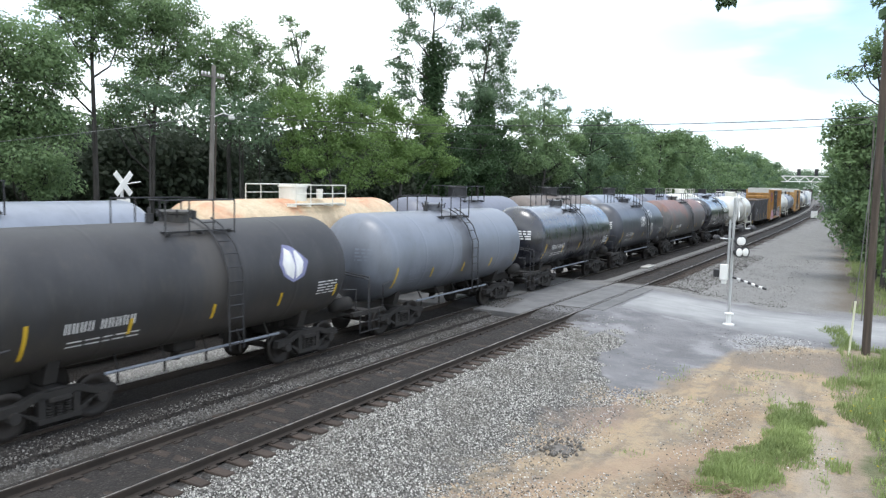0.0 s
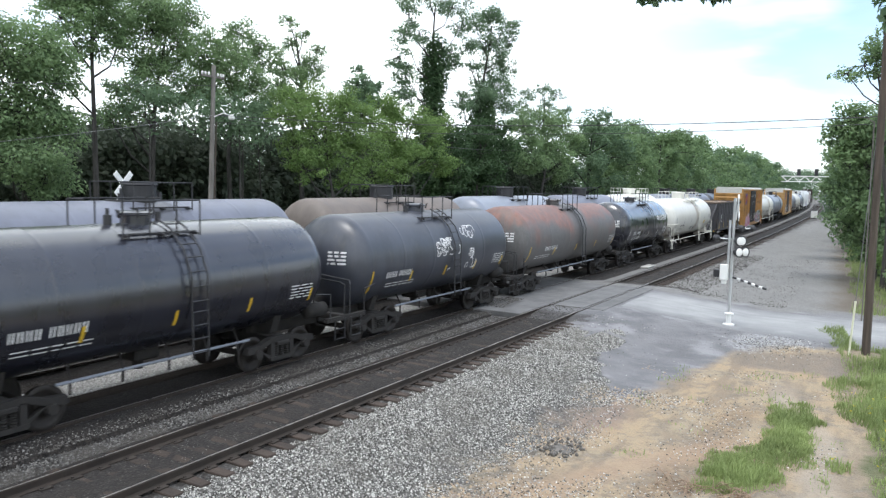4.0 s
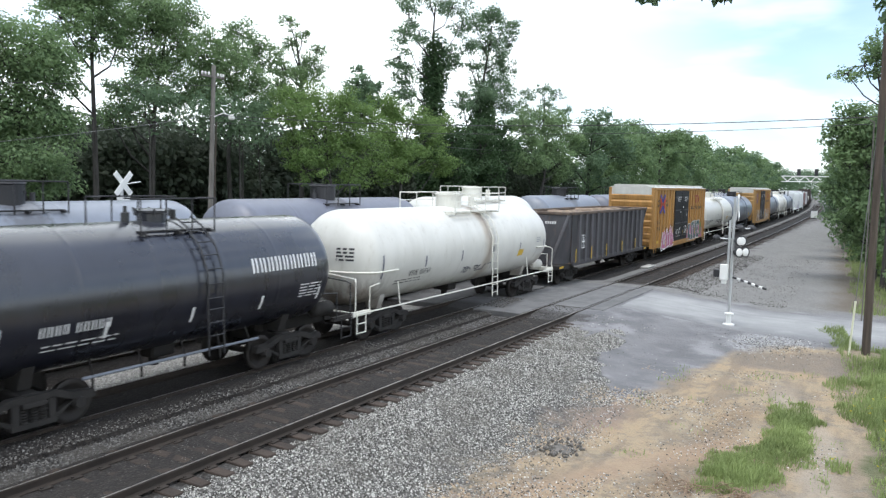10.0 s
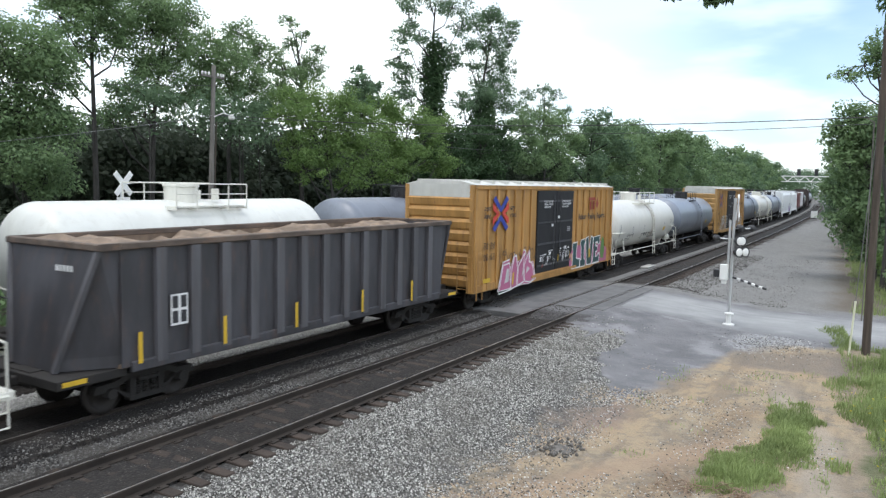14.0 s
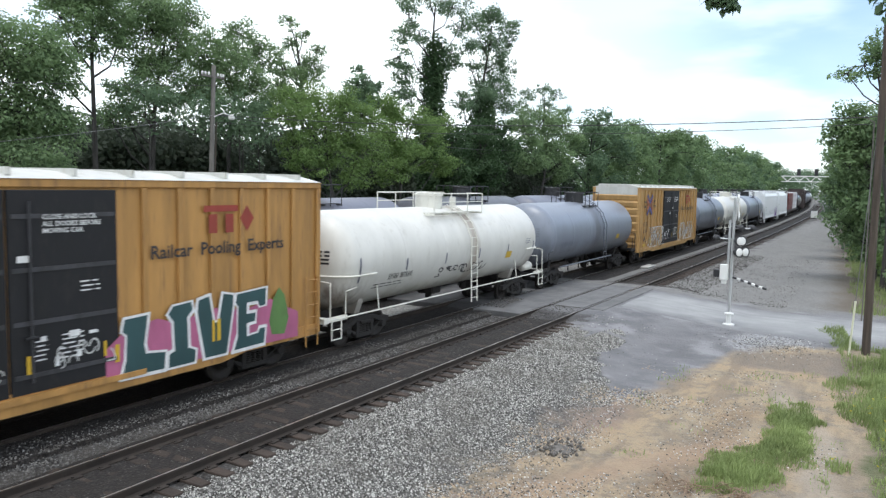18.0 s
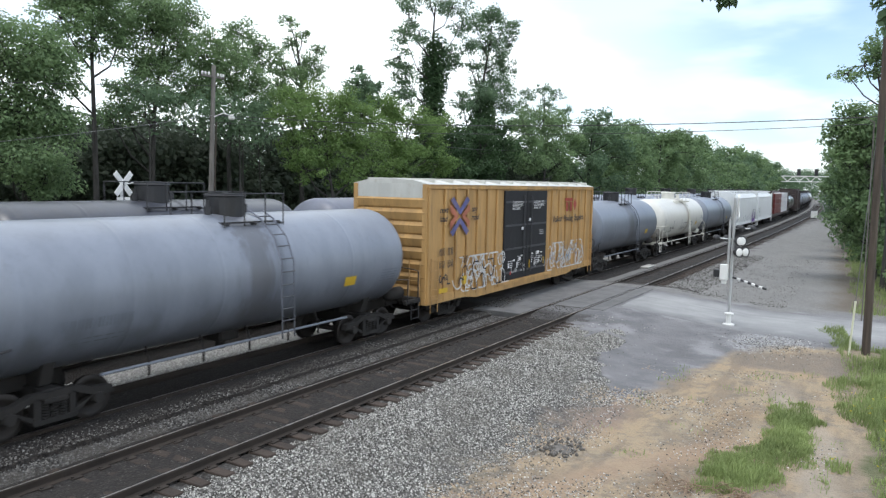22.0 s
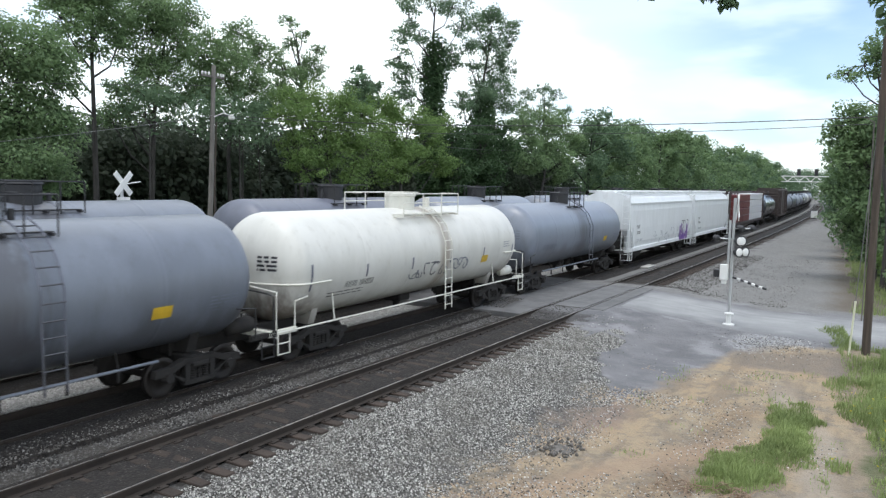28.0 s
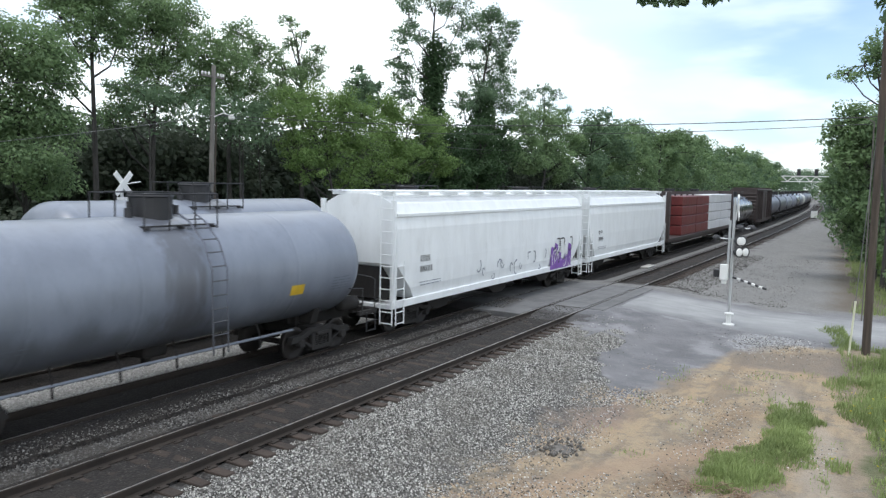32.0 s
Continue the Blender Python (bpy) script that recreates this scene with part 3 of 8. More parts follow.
def strip(name, mat, xs_edge, lift, label, category):
    """A sheet on the ground between two edges given as functions of y."""
    lo, hi, y0, y1 = xs_edge
    ys = list(np.arange(y0, y1 + 0.01, 0.5))
    vs, fs, m = [], [], 8
    for y in ys:
        a, b = lo(y), hi(y)
        for k in range(m + 1):
            x = a + (b - a) * k / m
            edge = 0.25 * noise.noise((y * 1.3, k * 5.0, 0)) if k in (0, m) else 0
            vs.append((x + edge, y, ground_height(x, y) + lift * (0.2 if k in (0, m) else 1)))
    for i in range(len(ys) - 1):
        for k in range(m):
            q = i * (m + 1) + k
            fs.append((q, q + 1, q + m + 2, q + m + 1))
    ob = part(name, raw(name, vs, fs, mat, True), mat)
    return tagged(ob, label, category, kind="structure")


def road_lo(y):
    return 29.3 - 0.10 * (8 - y) + 0.35 * max(0, 2 - y) * 0.3


def road_hi(y):
    return 34.8 - 0.05 * (8 - y)


strip("road", ROAD, (road_lo, road_hi, -45, 9.2), 0.02, "pale dusty asphalt road leading to the crossing", "road")
strip("road", ROAD, (road_lo, road_hi, 21.3, 46), 0.02, "dusty asphalt road behind the tracks", "road")

# crossing surface between and beside the rails
cross_panels = []
for y0, y1, nm in ((9.2, 9.86, "approach"), (10.02, 11.35, "between rails"), (11.52, 13.54, "between tracks"), (13.71, 15.04, "between rails"), (15.21, 17.66, "between tracks"), (17.83, 19.16, "between rails"), (19.33, 21.4, "approach")):
    bm = B()
    box(bm, 25.2 if nm == "between tracks" else 28.0, 35.4, y0, y1, -0.2, 0.004, 0.015)
    ob = part("crossing_panel", bm, PANEL)
    tagged(ob, "dusty asphalt crossing panel laid beside the rails", "crossing panel", "crossing panels", "structure")

# ---- tracks ----
xs_rail = list(range(-40, 50, 10)) + list(range(50, 440, 8))
PROFILE = [(-0.07, -0.17), (0.07, -0.17), (0.07, -0.155), (0.012, -0.125), (0.012, -0.045), (0.037, -0.035), (0.037, -0.006), (0.03, 0.0), (0.016, 0.001), (-0.016, 0.001), (-0.03, 0.0), (-0.037, -0.006), (-0.037, -0.035), (-0.012, -0.045), (-0.012, -0.125), (-0.07, -0.155)]


def rail(y0):
    vs, fs = [], []
    k = len(PROFILE)
    for x in xs_rail:
        for dy, z in PROFILE:
            vs.append((x, y0 + bend(x) + dy, z))
    for i in range(len(xs_rail) - 1):
        for j in range(k):
            a, b = i * k + j, i * k + (j + 1) % k
            fs.append((a, a + k, b + k, b))
    me = raw("rail", vs, fs, RAIL_SIDE)
    me.materials.append(RAIL_STEEL)
    for f, p in enumerate(me.polygons):
        if f % k == 8:
            p.material_index = 1
    return tagged(part("rail", me, None), "steel rail with a shiny running head on timber ties", "rail", "rails", "structure")


for yc in (Y_NEAR, Y_A, Y_B):
    rail(yc - 0.755), rail(yc + 0.755)

# ties: those near the camera one by one, the rest joined
rnd = random.Random(5)
bm = B()
box(bm, -0.115, 0.115, -1.3, 1.3, -0.16, 0.0, 0.012)
tie_mesh = as_mesh("tie", bm, TIE)
bm = B()
box(bm, -0.19, 0.19, -0.1, 0.1, 0.0, 0.014)
box(bm, -0.14, -0.11, -0.02, 0.02, 0.014, 0.04)
box(bm, 0.11, 0.14, -0.02, 0.02, 0.014, 0.04)
plate_mesh = as_mesh("tie_plate", bm, RAIL_SIDE)
track_bed = thing("near_track_ties", "weathered dark brown timber ties under the near rails", "ties", Matrix.Identity(4), kind="structure")
x = 3.0
while x < 62:
    if not 28.2 < x < 35.6:
        m = pose(x + rnd.uniform(-0.02, 0.02), Y_NEAR + rnd.uniform(-0.05, 0.05), -0.17 - rnd.uniform(0, 0.012), 0, 0, 90 * 0 + rnd.uniform(-1.2, 1.2))
        part("tie", tie_mesh, None, track_bed, at=m)
    x += 0.52
vs, fs = [], []


def add_box(x0, x1, y0, y1, z0, z1):
    b = len(vs)
    vs.extend([(x, y, z) for x in (x0, x1) for y in (y0, y1) for z in (z0, z1)])
    fs.extend([tuple(b + i for i in q) for q in ((0, 1, 3, 2), (4, 6, 7, 5), (0, 4, 5, 1), (2, 3, 7, 6), (1, 5, 7, 3))])


for yc, x0 in ((Y_NEAR, 62.2), (Y_A, -30.0), (Y_B, -30.0)):
    x = x0
    while x < 260:
        if not 28.2 < x < 35.6:
            o = bend(x) + rnd.uniform(-0.05, 0.05)
            add_box(x - 0.115, x + 0.115, yc + o - 1.3, yc + o + 1.3, -0.33, -0.2 - rnd.uniform(0, 0.02))
        x += 0.53
tagged(part("far_ties", raw("far_ties", vs, fs, TIE), None), "grimy timber ties under the two farther tracks", "ties", kind="stuff")
# oily fouled stone fills the cribs between the rails
for yc in (Y_NEAR, Y_A, Y_B):
    for y0, y1, top in ((yc - 0.7, yc + 0.7, -0.166 if yc != Y_NEAR else -0.174), (yc - 1.75, yc - 0.8, -0.075 if yc != Y_NEAR else -0.225), (yc + 0.8, yc + 1.3, -0.172)):
        fvs, ffs = [], []
        fx = list(np.arange(-20, 62, 0.17 if yc == Y_NEAR else 0.4)) + list(np.arange(62, 240, 4))
        fy = list(np.linspace(y0, y1, 9 if yc == Y_NEAR else 4))
        for x in fx:
            for y in fy:
                dip = -0.02 if y < yc - 1.3 else 0.0
                edge = (-0.06 if yc == Y_NEAR else -0.16) if y == fy[0] and y0 < yc - 1.5 else 0.0
                fvs.append((x, y + bend(x), top + dip + edge + 0.022 * noise.noise((x * 2.3, y * 2.3, 1)) + 0.014 * noise.noise((x * 9, y * 9, 5)) if not 28.2 < x < 35.6 else -0.21))
        nn = len(fy)
        for i in range(len(fx) - 1):
            for j in range(nn - 1):
                q = i * nn + j
                ffs.append((q, q + nn, q + nn + 1, q + 1))
        tagged(part("fouled_ballast", raw("fouled_ballast", fvs, ffs, GRIME, True), None), "dark oily stone packed between the rails and ties", "ballast", kind="stuff")
# spikes and plates on the near ties
vs, fs = [], []
x = 3.0
while x < 45:
    if not 28.2 < x < 35.6:
        for dy in (-0.755, 0.755):
            add_box(x - 0.1, x + 0.1, Y_NEAR + dy - 0.17, Y_NEAR + dy + 0.17, -0.175, -0.15)
            for sx, sy in ((-0.06, -0.11), (0.06, 0.11)):
                add_box(x + sx - 0.02, x + sx + 0.02, Y_NEAR + dy + sy - 0.02, Y_NEAR + dy + sy + 0.02, -0.16, -0.125)
    x += 0.52
tagged(part("tie_plates", raw("tie_plates", vs, fs, RAIL_SIDE), None), "rusty tie plates and spikes along the rails", "tie plates", kind="stuff")


# loose ballast stones
def stones(name, count, area, size, mat, label, seed, lift=0.0):
    rs = np.random.RandomState(seed)
    c = []
    while len(c) < count:
        x, y = area(rs)
        c.append((x, y, ground_height(x, y) + lift))
    c = np.array(c)
    base = np.array([(1, 0, -0.15), (0, 1, -0.15), (-1, 0, -0.15), (0, -1, -0.15), (0, 0, 0.8)], float)
    tri = np.array([(0, 1, 4), (1, 2, 4), (2, 3, 4), (3, 0, 4)])
    s = rs.uniform(size[0], size[1], (count, 1, 1)) * rs.uniform(0.6, 1.25, (count, 5, 3))
    a = rs.uniform(0, 2 * math.pi, count)
    ca, sa = np.cos(a)[:, None], np.sin(a)[:, None]
    p = base[None] * s
    q = np.stack([p[..., 0] * ca - p[..., 1] * sa, p[..., 0] * sa + p[..., 1] * ca, p[..., 2]], -1)
    v = (q + c[:, None, :]).reshape(-1, 3)
    f = (tri[None] + 5 * np.arange(count)[:, None, None]).reshape(-1, 3)
    return tagged(part(name, raw(name, v.tolist(), f.tolist(), mat), None), label, "gravel", kind="stuff")


def stone_mat():
    k = Net("ballast_stone")
    r = k.n.new("ShaderNodeNewGeometry").outputs["Random Per Island"]
    at = k.n.new("ShaderNodeTexCoord").outputs["Object"]
    col = k.mix(k.math("POWER", r, 2.4), (0.032, 0.03, 0.027), (0.66, 0.645, 0.605))
    col = k.mix(k.step(k.noise(at, 0.9, 4), 0.42, 0.7, 0.0, 0.45), col, (0.13, 0.12, 0.105))
    k.bump(k.noise(at, 60, 3), 0.2)
    return k.done(col, 0.85, 0.0, 0.3)


STONE = stone_mat()


def pale_mat():
    k = Net("pale_limestone")
    r = k.n.new("ShaderNodeNewGeometry").outputs["Random Per Island"]
    at = k.n.new("ShaderNodeTexCoord").outputs["Object"]
    col = k.mix(r, (0.28, 0.275, 0.265), (0.55, 0.545, 0.53))
    col = k.mix(k.step(k.noise(at, 1.2, 4), 0.45, 0.7, 0.0, 0.3), col, (0.28, 0.27, 0.25))
    return k.done(col, 0.85, 0.0, 0.3)


PALE_STONE = pale_mat()


def dull_mat():
    k = Net("dusty_dull_stone")
    r = k.n.new("ShaderNodeNewGeometry").outputs["Random Per Island"]
    at = k.n.new("ShaderNodeTexCoord").outputs["Object"]
    col = k.mix(k.math("POWER", r, 2.4), (0.022, 0.02, 0.019), (0.23, 0.222, 0.21))
    col = k.mix(k.step(k.noise(at, 0.8, 5), 0.4, 0.62, 0.0, 0.8), col, (0.07, 0.064, 0.058))
    return k.done(col, 0.85, 0.0, 0.3)


DULL_STONE = dull_mat()
CLOD = paint("dry_earth_clod", (0.36, 0.275, 0.19), 0.95, vary=0.3, scale=3, stretch=(1, 1, 1), dirt=(0.2, 0.15, 0.11), amount=0.4, bump=0.3)


def near_area(rs):
    while True:
        x, y = rs.uniform(4, 27), rs.uniform(5.2, 9.6)
        if x - 1.9 * y + 1.1 * noise.noise((x * 1.7, y * 1.7, 0)) > 7.9 and rs.rand() < 0.985:
            continue
        if rs.rand() < 0.045:
            a, r = rs.uniform(0, 6.283), rs.rand() ** 0.5
            return 24.1 + 1.7 * r * math.cos(a), 7.85 + 0.55 * r * math.sin(a)
        lim = 6.3 + 1.3 * noise.noise((x * 0.35, y * 0.35, 7))
        if y > lim or rs.rand() < 0.13:
            return x, y


def dirt_area(rs):
    while True:
        x, y = rs.uniform(8, 24), rs.uniform(0.5, 6.2)
        if rs.rand() < 0.55:
            x, y = rs.uniform(10, 20), rs.uniform(4.2, 6.6)
        if noise.noise((x * 0.5, y * 0.5, 2)) > rs.uniform(-0.1, 0.5):
            return x, y


stones("ballast_stones", 104000, near_area, (0.012, 0.031), STONE, "loose grey crushed stone ballast beside the near track", 3)
stones("ballast_stones", 9000, lambda rs: (rs.uniform(5, 27.5), rs.uniform(11.9, 12.75)), (0.022, 0.045), DULL_STONE, "grey ballast between the near track and the train", 4)
stones("ballast_stones", 9000, lambda rs: (rs.uniform(5, 28), rs.uniform(15.5, 17.4)), (0.025, 0.055), PALE_STONE, "grey ballast between the two trains", 6)
stones("ballast_stones", 8000, lambda rs: (rs.uniform(5, 28), 12.62 + 0.95 * rs.rand() ** 1.3), (0.012, 0.032), DULL_STONE, "dark oily stones along the train's near rail", 16, 0.135)
stones("scattered_stones", 6500, dirt_area, (0.01, 0.03), STONE, "small stones scattered over tan dirt", 8)
stones("ballast_stones", 7000, lambda rs: (rs.uniform(4, 28), rs.uniform(10.02, 11.36)), (0.012, 0.03), DULL_STONE, "oily grey stones between the near rails", 10, 0.035)
stones("ballast_stones", 5000, lambda rs: (rs.uniform(36.5, 62), rs.uniform(7.6, 9.75)), (0.02, 0.05), DULL_STONE, "grey ballast beside the near track past the crossing", 11)
stones("scattered_stones", 1300, lambda rs: (27.4 + rs.normal() * 0.85, 3.0 + rs.normal() * 0.8), (0.014, 0.034), STONE, "pale gravel at the foot of the signal mast", 12)
stones("scattered_stones", 2200, lambda rs: (36 + 26 * rs.rand() ** 1.6, rs.uniform(3.5, 8.5)), (0.015, 0.05), DULL_STONE, "loose stones on the grey gravel past the road", 13)
stones("clods", 1600, dirt_area, (0.012, 0.055), CLOD, "small clods of tan earth on the dirt", 14)
stones("scattered_stones", 1200, dirt_area, (0.01, 0.032), PALE_STONE, "pale stones scattered over tan dirt", 15)


# ---- rolling stock ----
def memo(fn):
    kept = {}

    def call(*a):
        if a not in kept:
            kept[a] = fn(*a)
        return kept[a]
    return call


@memo
def side_frame_mesh():
    bm = B()
    # cast top chord, lower chord and two columns, open between them
    prism(bm, [(-1.25, 0.5), (-1.2, 0.66), (-0.8, 0.68), (-0.45, 0.8), (0.45, 0.8), (0.8, 0.68), (1.2, 0.66), (1.25, 0.5), (1.05, 0.5), (0.75, 0.55), (0.42, 0.68), (-0.42, 0.68), (-0.75, 0.55), (-1.05, 0.5)], -0.09, 0.09)
    for s in (-1, 1):
        prism(bm, [(s * a, b) for a, b in ((0.72, 0.5), (0.84, 0.56), (0.42, 0.24), (0.3, 0.3))][::s], -0.07, 0.07)
        prism(bm, [(s * a, b) for a, b in ((0.28, 0.3), (0.42, 0.3), (0.42, 0.7), (0.28, 0.7))][::s], -0.09, 0.07)
    prism(bm, [(-0.42, 0.2), (0.42, 0.2), (0.46, 0.3), (-0.46, 0.3)], -0.1, 0.1)
    for s in (-0.18, 0.0, 0.18):
        for k in range(5):
            bmesh.ops.create_cone(bm, cap_ends=True, segments=9, radius1=0.075, radius2=0.075, depth=0.035, matrix=pose(s, -0.03, 0.325 + k * 0.055))
    box(bm, -0.24, 0.24, -0.14, 0.05, 0.58, 0.68, 0.02)
    for s in (-0.88, 0.88):
        bmesh.ops.create_cone(bm, cap_ends=True, segments=10, radius1=0.14, radius2=0.11, depth=0.16, matrix=pose(s, -0.08, 0.46, 90))
    return as_mesh("side_frame", bm, UNDER)


@memo
def wheel_mesh():
    bm = B()
    lathe(bm, [(-0.07, 0.30), (-0.07, 0.42), (0.05, 0.43), (0.08, 0.46), (0.1, 0.45), (0.1, 0.34), (0.04, 0.3), (0.05, 0.16), (0.1, 0.13), (0.1, 0.04)], 0, 18, "y")
    return as_mesh("wheel", bm, WHEEL, True)


@memo
def axle_mesh():
    bm = B()
    bmesh.ops.create_cone(bm, cap_ends=True, segments=10, radius1=0.085, radius2=0.085, depth=2.0, matrix=pose(0, 0, 0, 90))
    return as_mesh("axle", bm, WHEEL, True)


@memo
def bolster_mesh():
    bm = B()
    box(bm, -0.2, 0.2, -1.0, 1.0, 0.5, 0.82, 0.03)
    bmesh.ops.create_cone(bm, cap_ends=True, segments=14, radius1=0.3, radius2=0.3, depth=0.2, matrix=pose(0, 0, 0.9))
    return as_mesh("truck", bm, UNDER)


def truck(car, x):
    t = part("truck", bolster_mesh(), None, car, at=pose(x, 0, 0))
    for s in (-1, 1):
        part("side_frame", side_frame_mesh(), None, t, at=pose(0, s * 1.0, 0, 0, 0, 0 if s < 0 else 180))
    for dx in (-0.88, 0.88):
        part("axle", axle_mesh(), None, t, at=pose(dx, 0, 0.43))
        for s in (-1, 1):
            part("wheel", wheel_mesh(), None, t, at=pose(dx, s * 0.74, 0.43, 0, 0, 180 if s < 0 else 0))


@memo
def coupler_mesh():
    bm = B()
    box(bm, -0.45, 0.12, -0.09, 0.09, 0.78, 0.96, 0.02)
    prism(bm, [(0.1, 0.74), (0.36, 0.74), (0.42, 0.8), (0.42, 0.98), (0.36, 1.02), (0.1, 1.02)], -0.16, 0.14)
    tube(bm, [(0.0, -0.16, 0.78), (0.18, -0.2, 0.6), (0.4, -0.16, 0.55)], 0.03, 6)
    return as_mesh("coupler", bm, UNDER)


def couplers(car, half):
    part("coupler", coupler_mesh(), None, car, at=pose(half, 0, 0))
    part("coupler", coupler_mesh(), None, car, at=pose(-half, 0, 0, 0, 0, 180))


def surf(x, a, R, zc, out=0.006):
    """A point on the camera's side of a tank, a radians above its middle."""
    return (x, -(R + out) * math.cos(a), zc + (R + out) * math.sin(a))


def patch_on_tank(bm, x0, x1, a0, a1, R, zc, out=0.006):
    n = max(1, int(abs(a1 - a0) * R / 0.12))
    rows = [[bm.verts.new(surf(x, a0 + (a1 - a0) * i / n, R, zc, out)) for x in (x0, x1)] for i in range(n + 1)]
    for p, q in zip(rows, rows[1:]):
        bm.faces.new((p[0], p[1], q[1], q[0]))
    return bm


def stencil_on_tank(car, x, a, chars, h, R, zc, mat, gap_after=None, seed=1):
    """A painted mark as plain thin bars, two a character."""
    bm = B()
    for i in range(chars):
        x0 = x + i * h * 0.74 + (h * 0.5 if gap_after is not None and i >= gap_after else 0)
        patch_on_tank(bm, x0, x0 + h * 0.15, a - h / 2 / R, a + h / 2 / R, R, zc)
        patch_on_tank(bm, x0 + h * 0.34, x0 + h * 0.49, a - h / 2 / R, a + h / 2 / R, R, zc)
    return tagged(part("stencil", bm, mat, car), kind="stuff")


def fill_on_tank(bm, poly, R, zc, out):
    """A convex outline of (x, arc height) laid on the tank's camera side in narrow strips."""
    lo, hi = min(p[1] for p in poly), max(p[1] for p in poly)
    n = max(3, int((hi - lo) / 0.05))

    def span(v):
        xs = []
        for (x0, v0), (x1, v1) in zip(poly, poly[1:] + poly[:1]):
            if (v0 - v) * (v1 - v) <= 0 and v0 != v1:
                xs.append(x0 + (x1 - x0) * (v - v0) / (v1 - v0))
        return (min(xs), max(xs)) if xs else None
    rows = []
    for i in range(n + 1):
        v = lo + (hi - lo) * (0.001 + 0.998 * i / n)
        s = span(v)
        if s:
            rows.append([bm.verts.new(surf(x, v / R, R, zc, out)) for x in s])
    for p, q in zip(rows, rows[1:]):
        bm.faces.new((p[0], p[1], q[1], q[0]))
    return bm


def small_print(car, x, a, w, rows, R, zc, mat, pitch=0.11):
    bm = B()
    r = random.Random(int(x * 100) + rows)
    for j in range(rows):
        aa = a - j * pitch / R
        x0 = x
        while x0 < x + w:
            l = r.uniform(0.12, 0.35)
            patch_on_tank(bm, x0, min(x0 + l, x + w), aa - 0.016 / R, aa + 0.016 / R, R, zc)
            x0 += l + 0.07
    return tagged(part("small_print", bm, mat, car), kind="stuff")


def head_print(car, R, zc, x_end, y, z, w, rows, mat, head):
    """Rows of small bars on the near head."""
    bm = B()
    r = random.Random(rows)
    for j in range(rows):
        y0 = y
        while y0 < y + w:
            l = r.uniform(0.12, 0.28)
            ya, yb, zz = y0, min(y0 + l, y + w), z - j * 0.11
            vs = []
            for yy, dz in ((ya, -0.03), (yb, -0.03), (yb, 0.03), (ya, 0.03)):
                q = 1 - (yy * yy + (zz + dz - zc) ** 2) / (R * R)
                vs.append(bm.verts.new((x_end + head - head * math.sqrt(max(0.0, q)) - 0.008, yy, zz + dz)))
            bm.faces.new(vs[::-1])
            y0 += l + 0.06
    return tagged(part("small_print", bm, mat, car), kind="stuff")


@memo
def tank_mesh(length, R, zc, head, mat_name):
    bm = B()
    h = length / 2
    prof = []
    for i in range(11):
        a = math.pi / 2 * i / 10
        prof.append((-h + head * (1 - math.sin(a)), max(0.02, R * math.cos(a) if i < 10 else 0.02)))
    prof = prof[::-1]
    body = [(-h + head + 0.03, R), (-h + head + 0.06, R + 0.003), (-h + head + 0.09, R), (-h + head + 0.2, R)]
    k = 5
    for i in range(1, k):
        xx = -h + head + (length - 2 * head) * i / k
        body += [(xx - 0.1, R), (xx - 0.02, R), (xx, R + 0.004), (xx + 0.02, R), (xx + 0.1, R)]
    full = prof + body + [(-s, r) for s, r in prof[::-1]]
    lathe(bm, full, zc, 48)
    me = as_mesh("tank", bm, bpy.data.materials[mat_name], True)
    return me


def ring_band(bm, x, w, R, zc, out=0.02, a0=-0.9, a1=math.pi / 2):
    patch_on_tank(bm, x - w / 2, x + w / 2, a0, a1, R, zc, out)
    patch_back = [bm.verts.new((x + s * w / 2, (R + out) * math.cos(a), zc + (R + out) * math.sin(a))) for a in (math.pi / 2, 1.2, 0.8, 0.3) for s in (-1, 1)]
    for i in range(3):
        bm.faces.new((patch_back[2 * i], patch_back[2 * i + 1], patch_back[2 * i + 3], patch_back[2 * i + 2]))
    return bm


def railing(car, pts, posts, z0, z1, mat, r=0.022, label=""):
    """A guard rail round a platform: its top bar bent through the points, and its posts."""
    bm = B()
    tube(bm, [(x, y, z1) for x, y in pts], r, 6)
    part("handrail", bm, mat, car, label)
    for x, y in posts:
        bm = B()
        tube(bm, [(x, y, z0), (x, y, z1)], r, 6)
        part("rail_post", bm, mat, car)


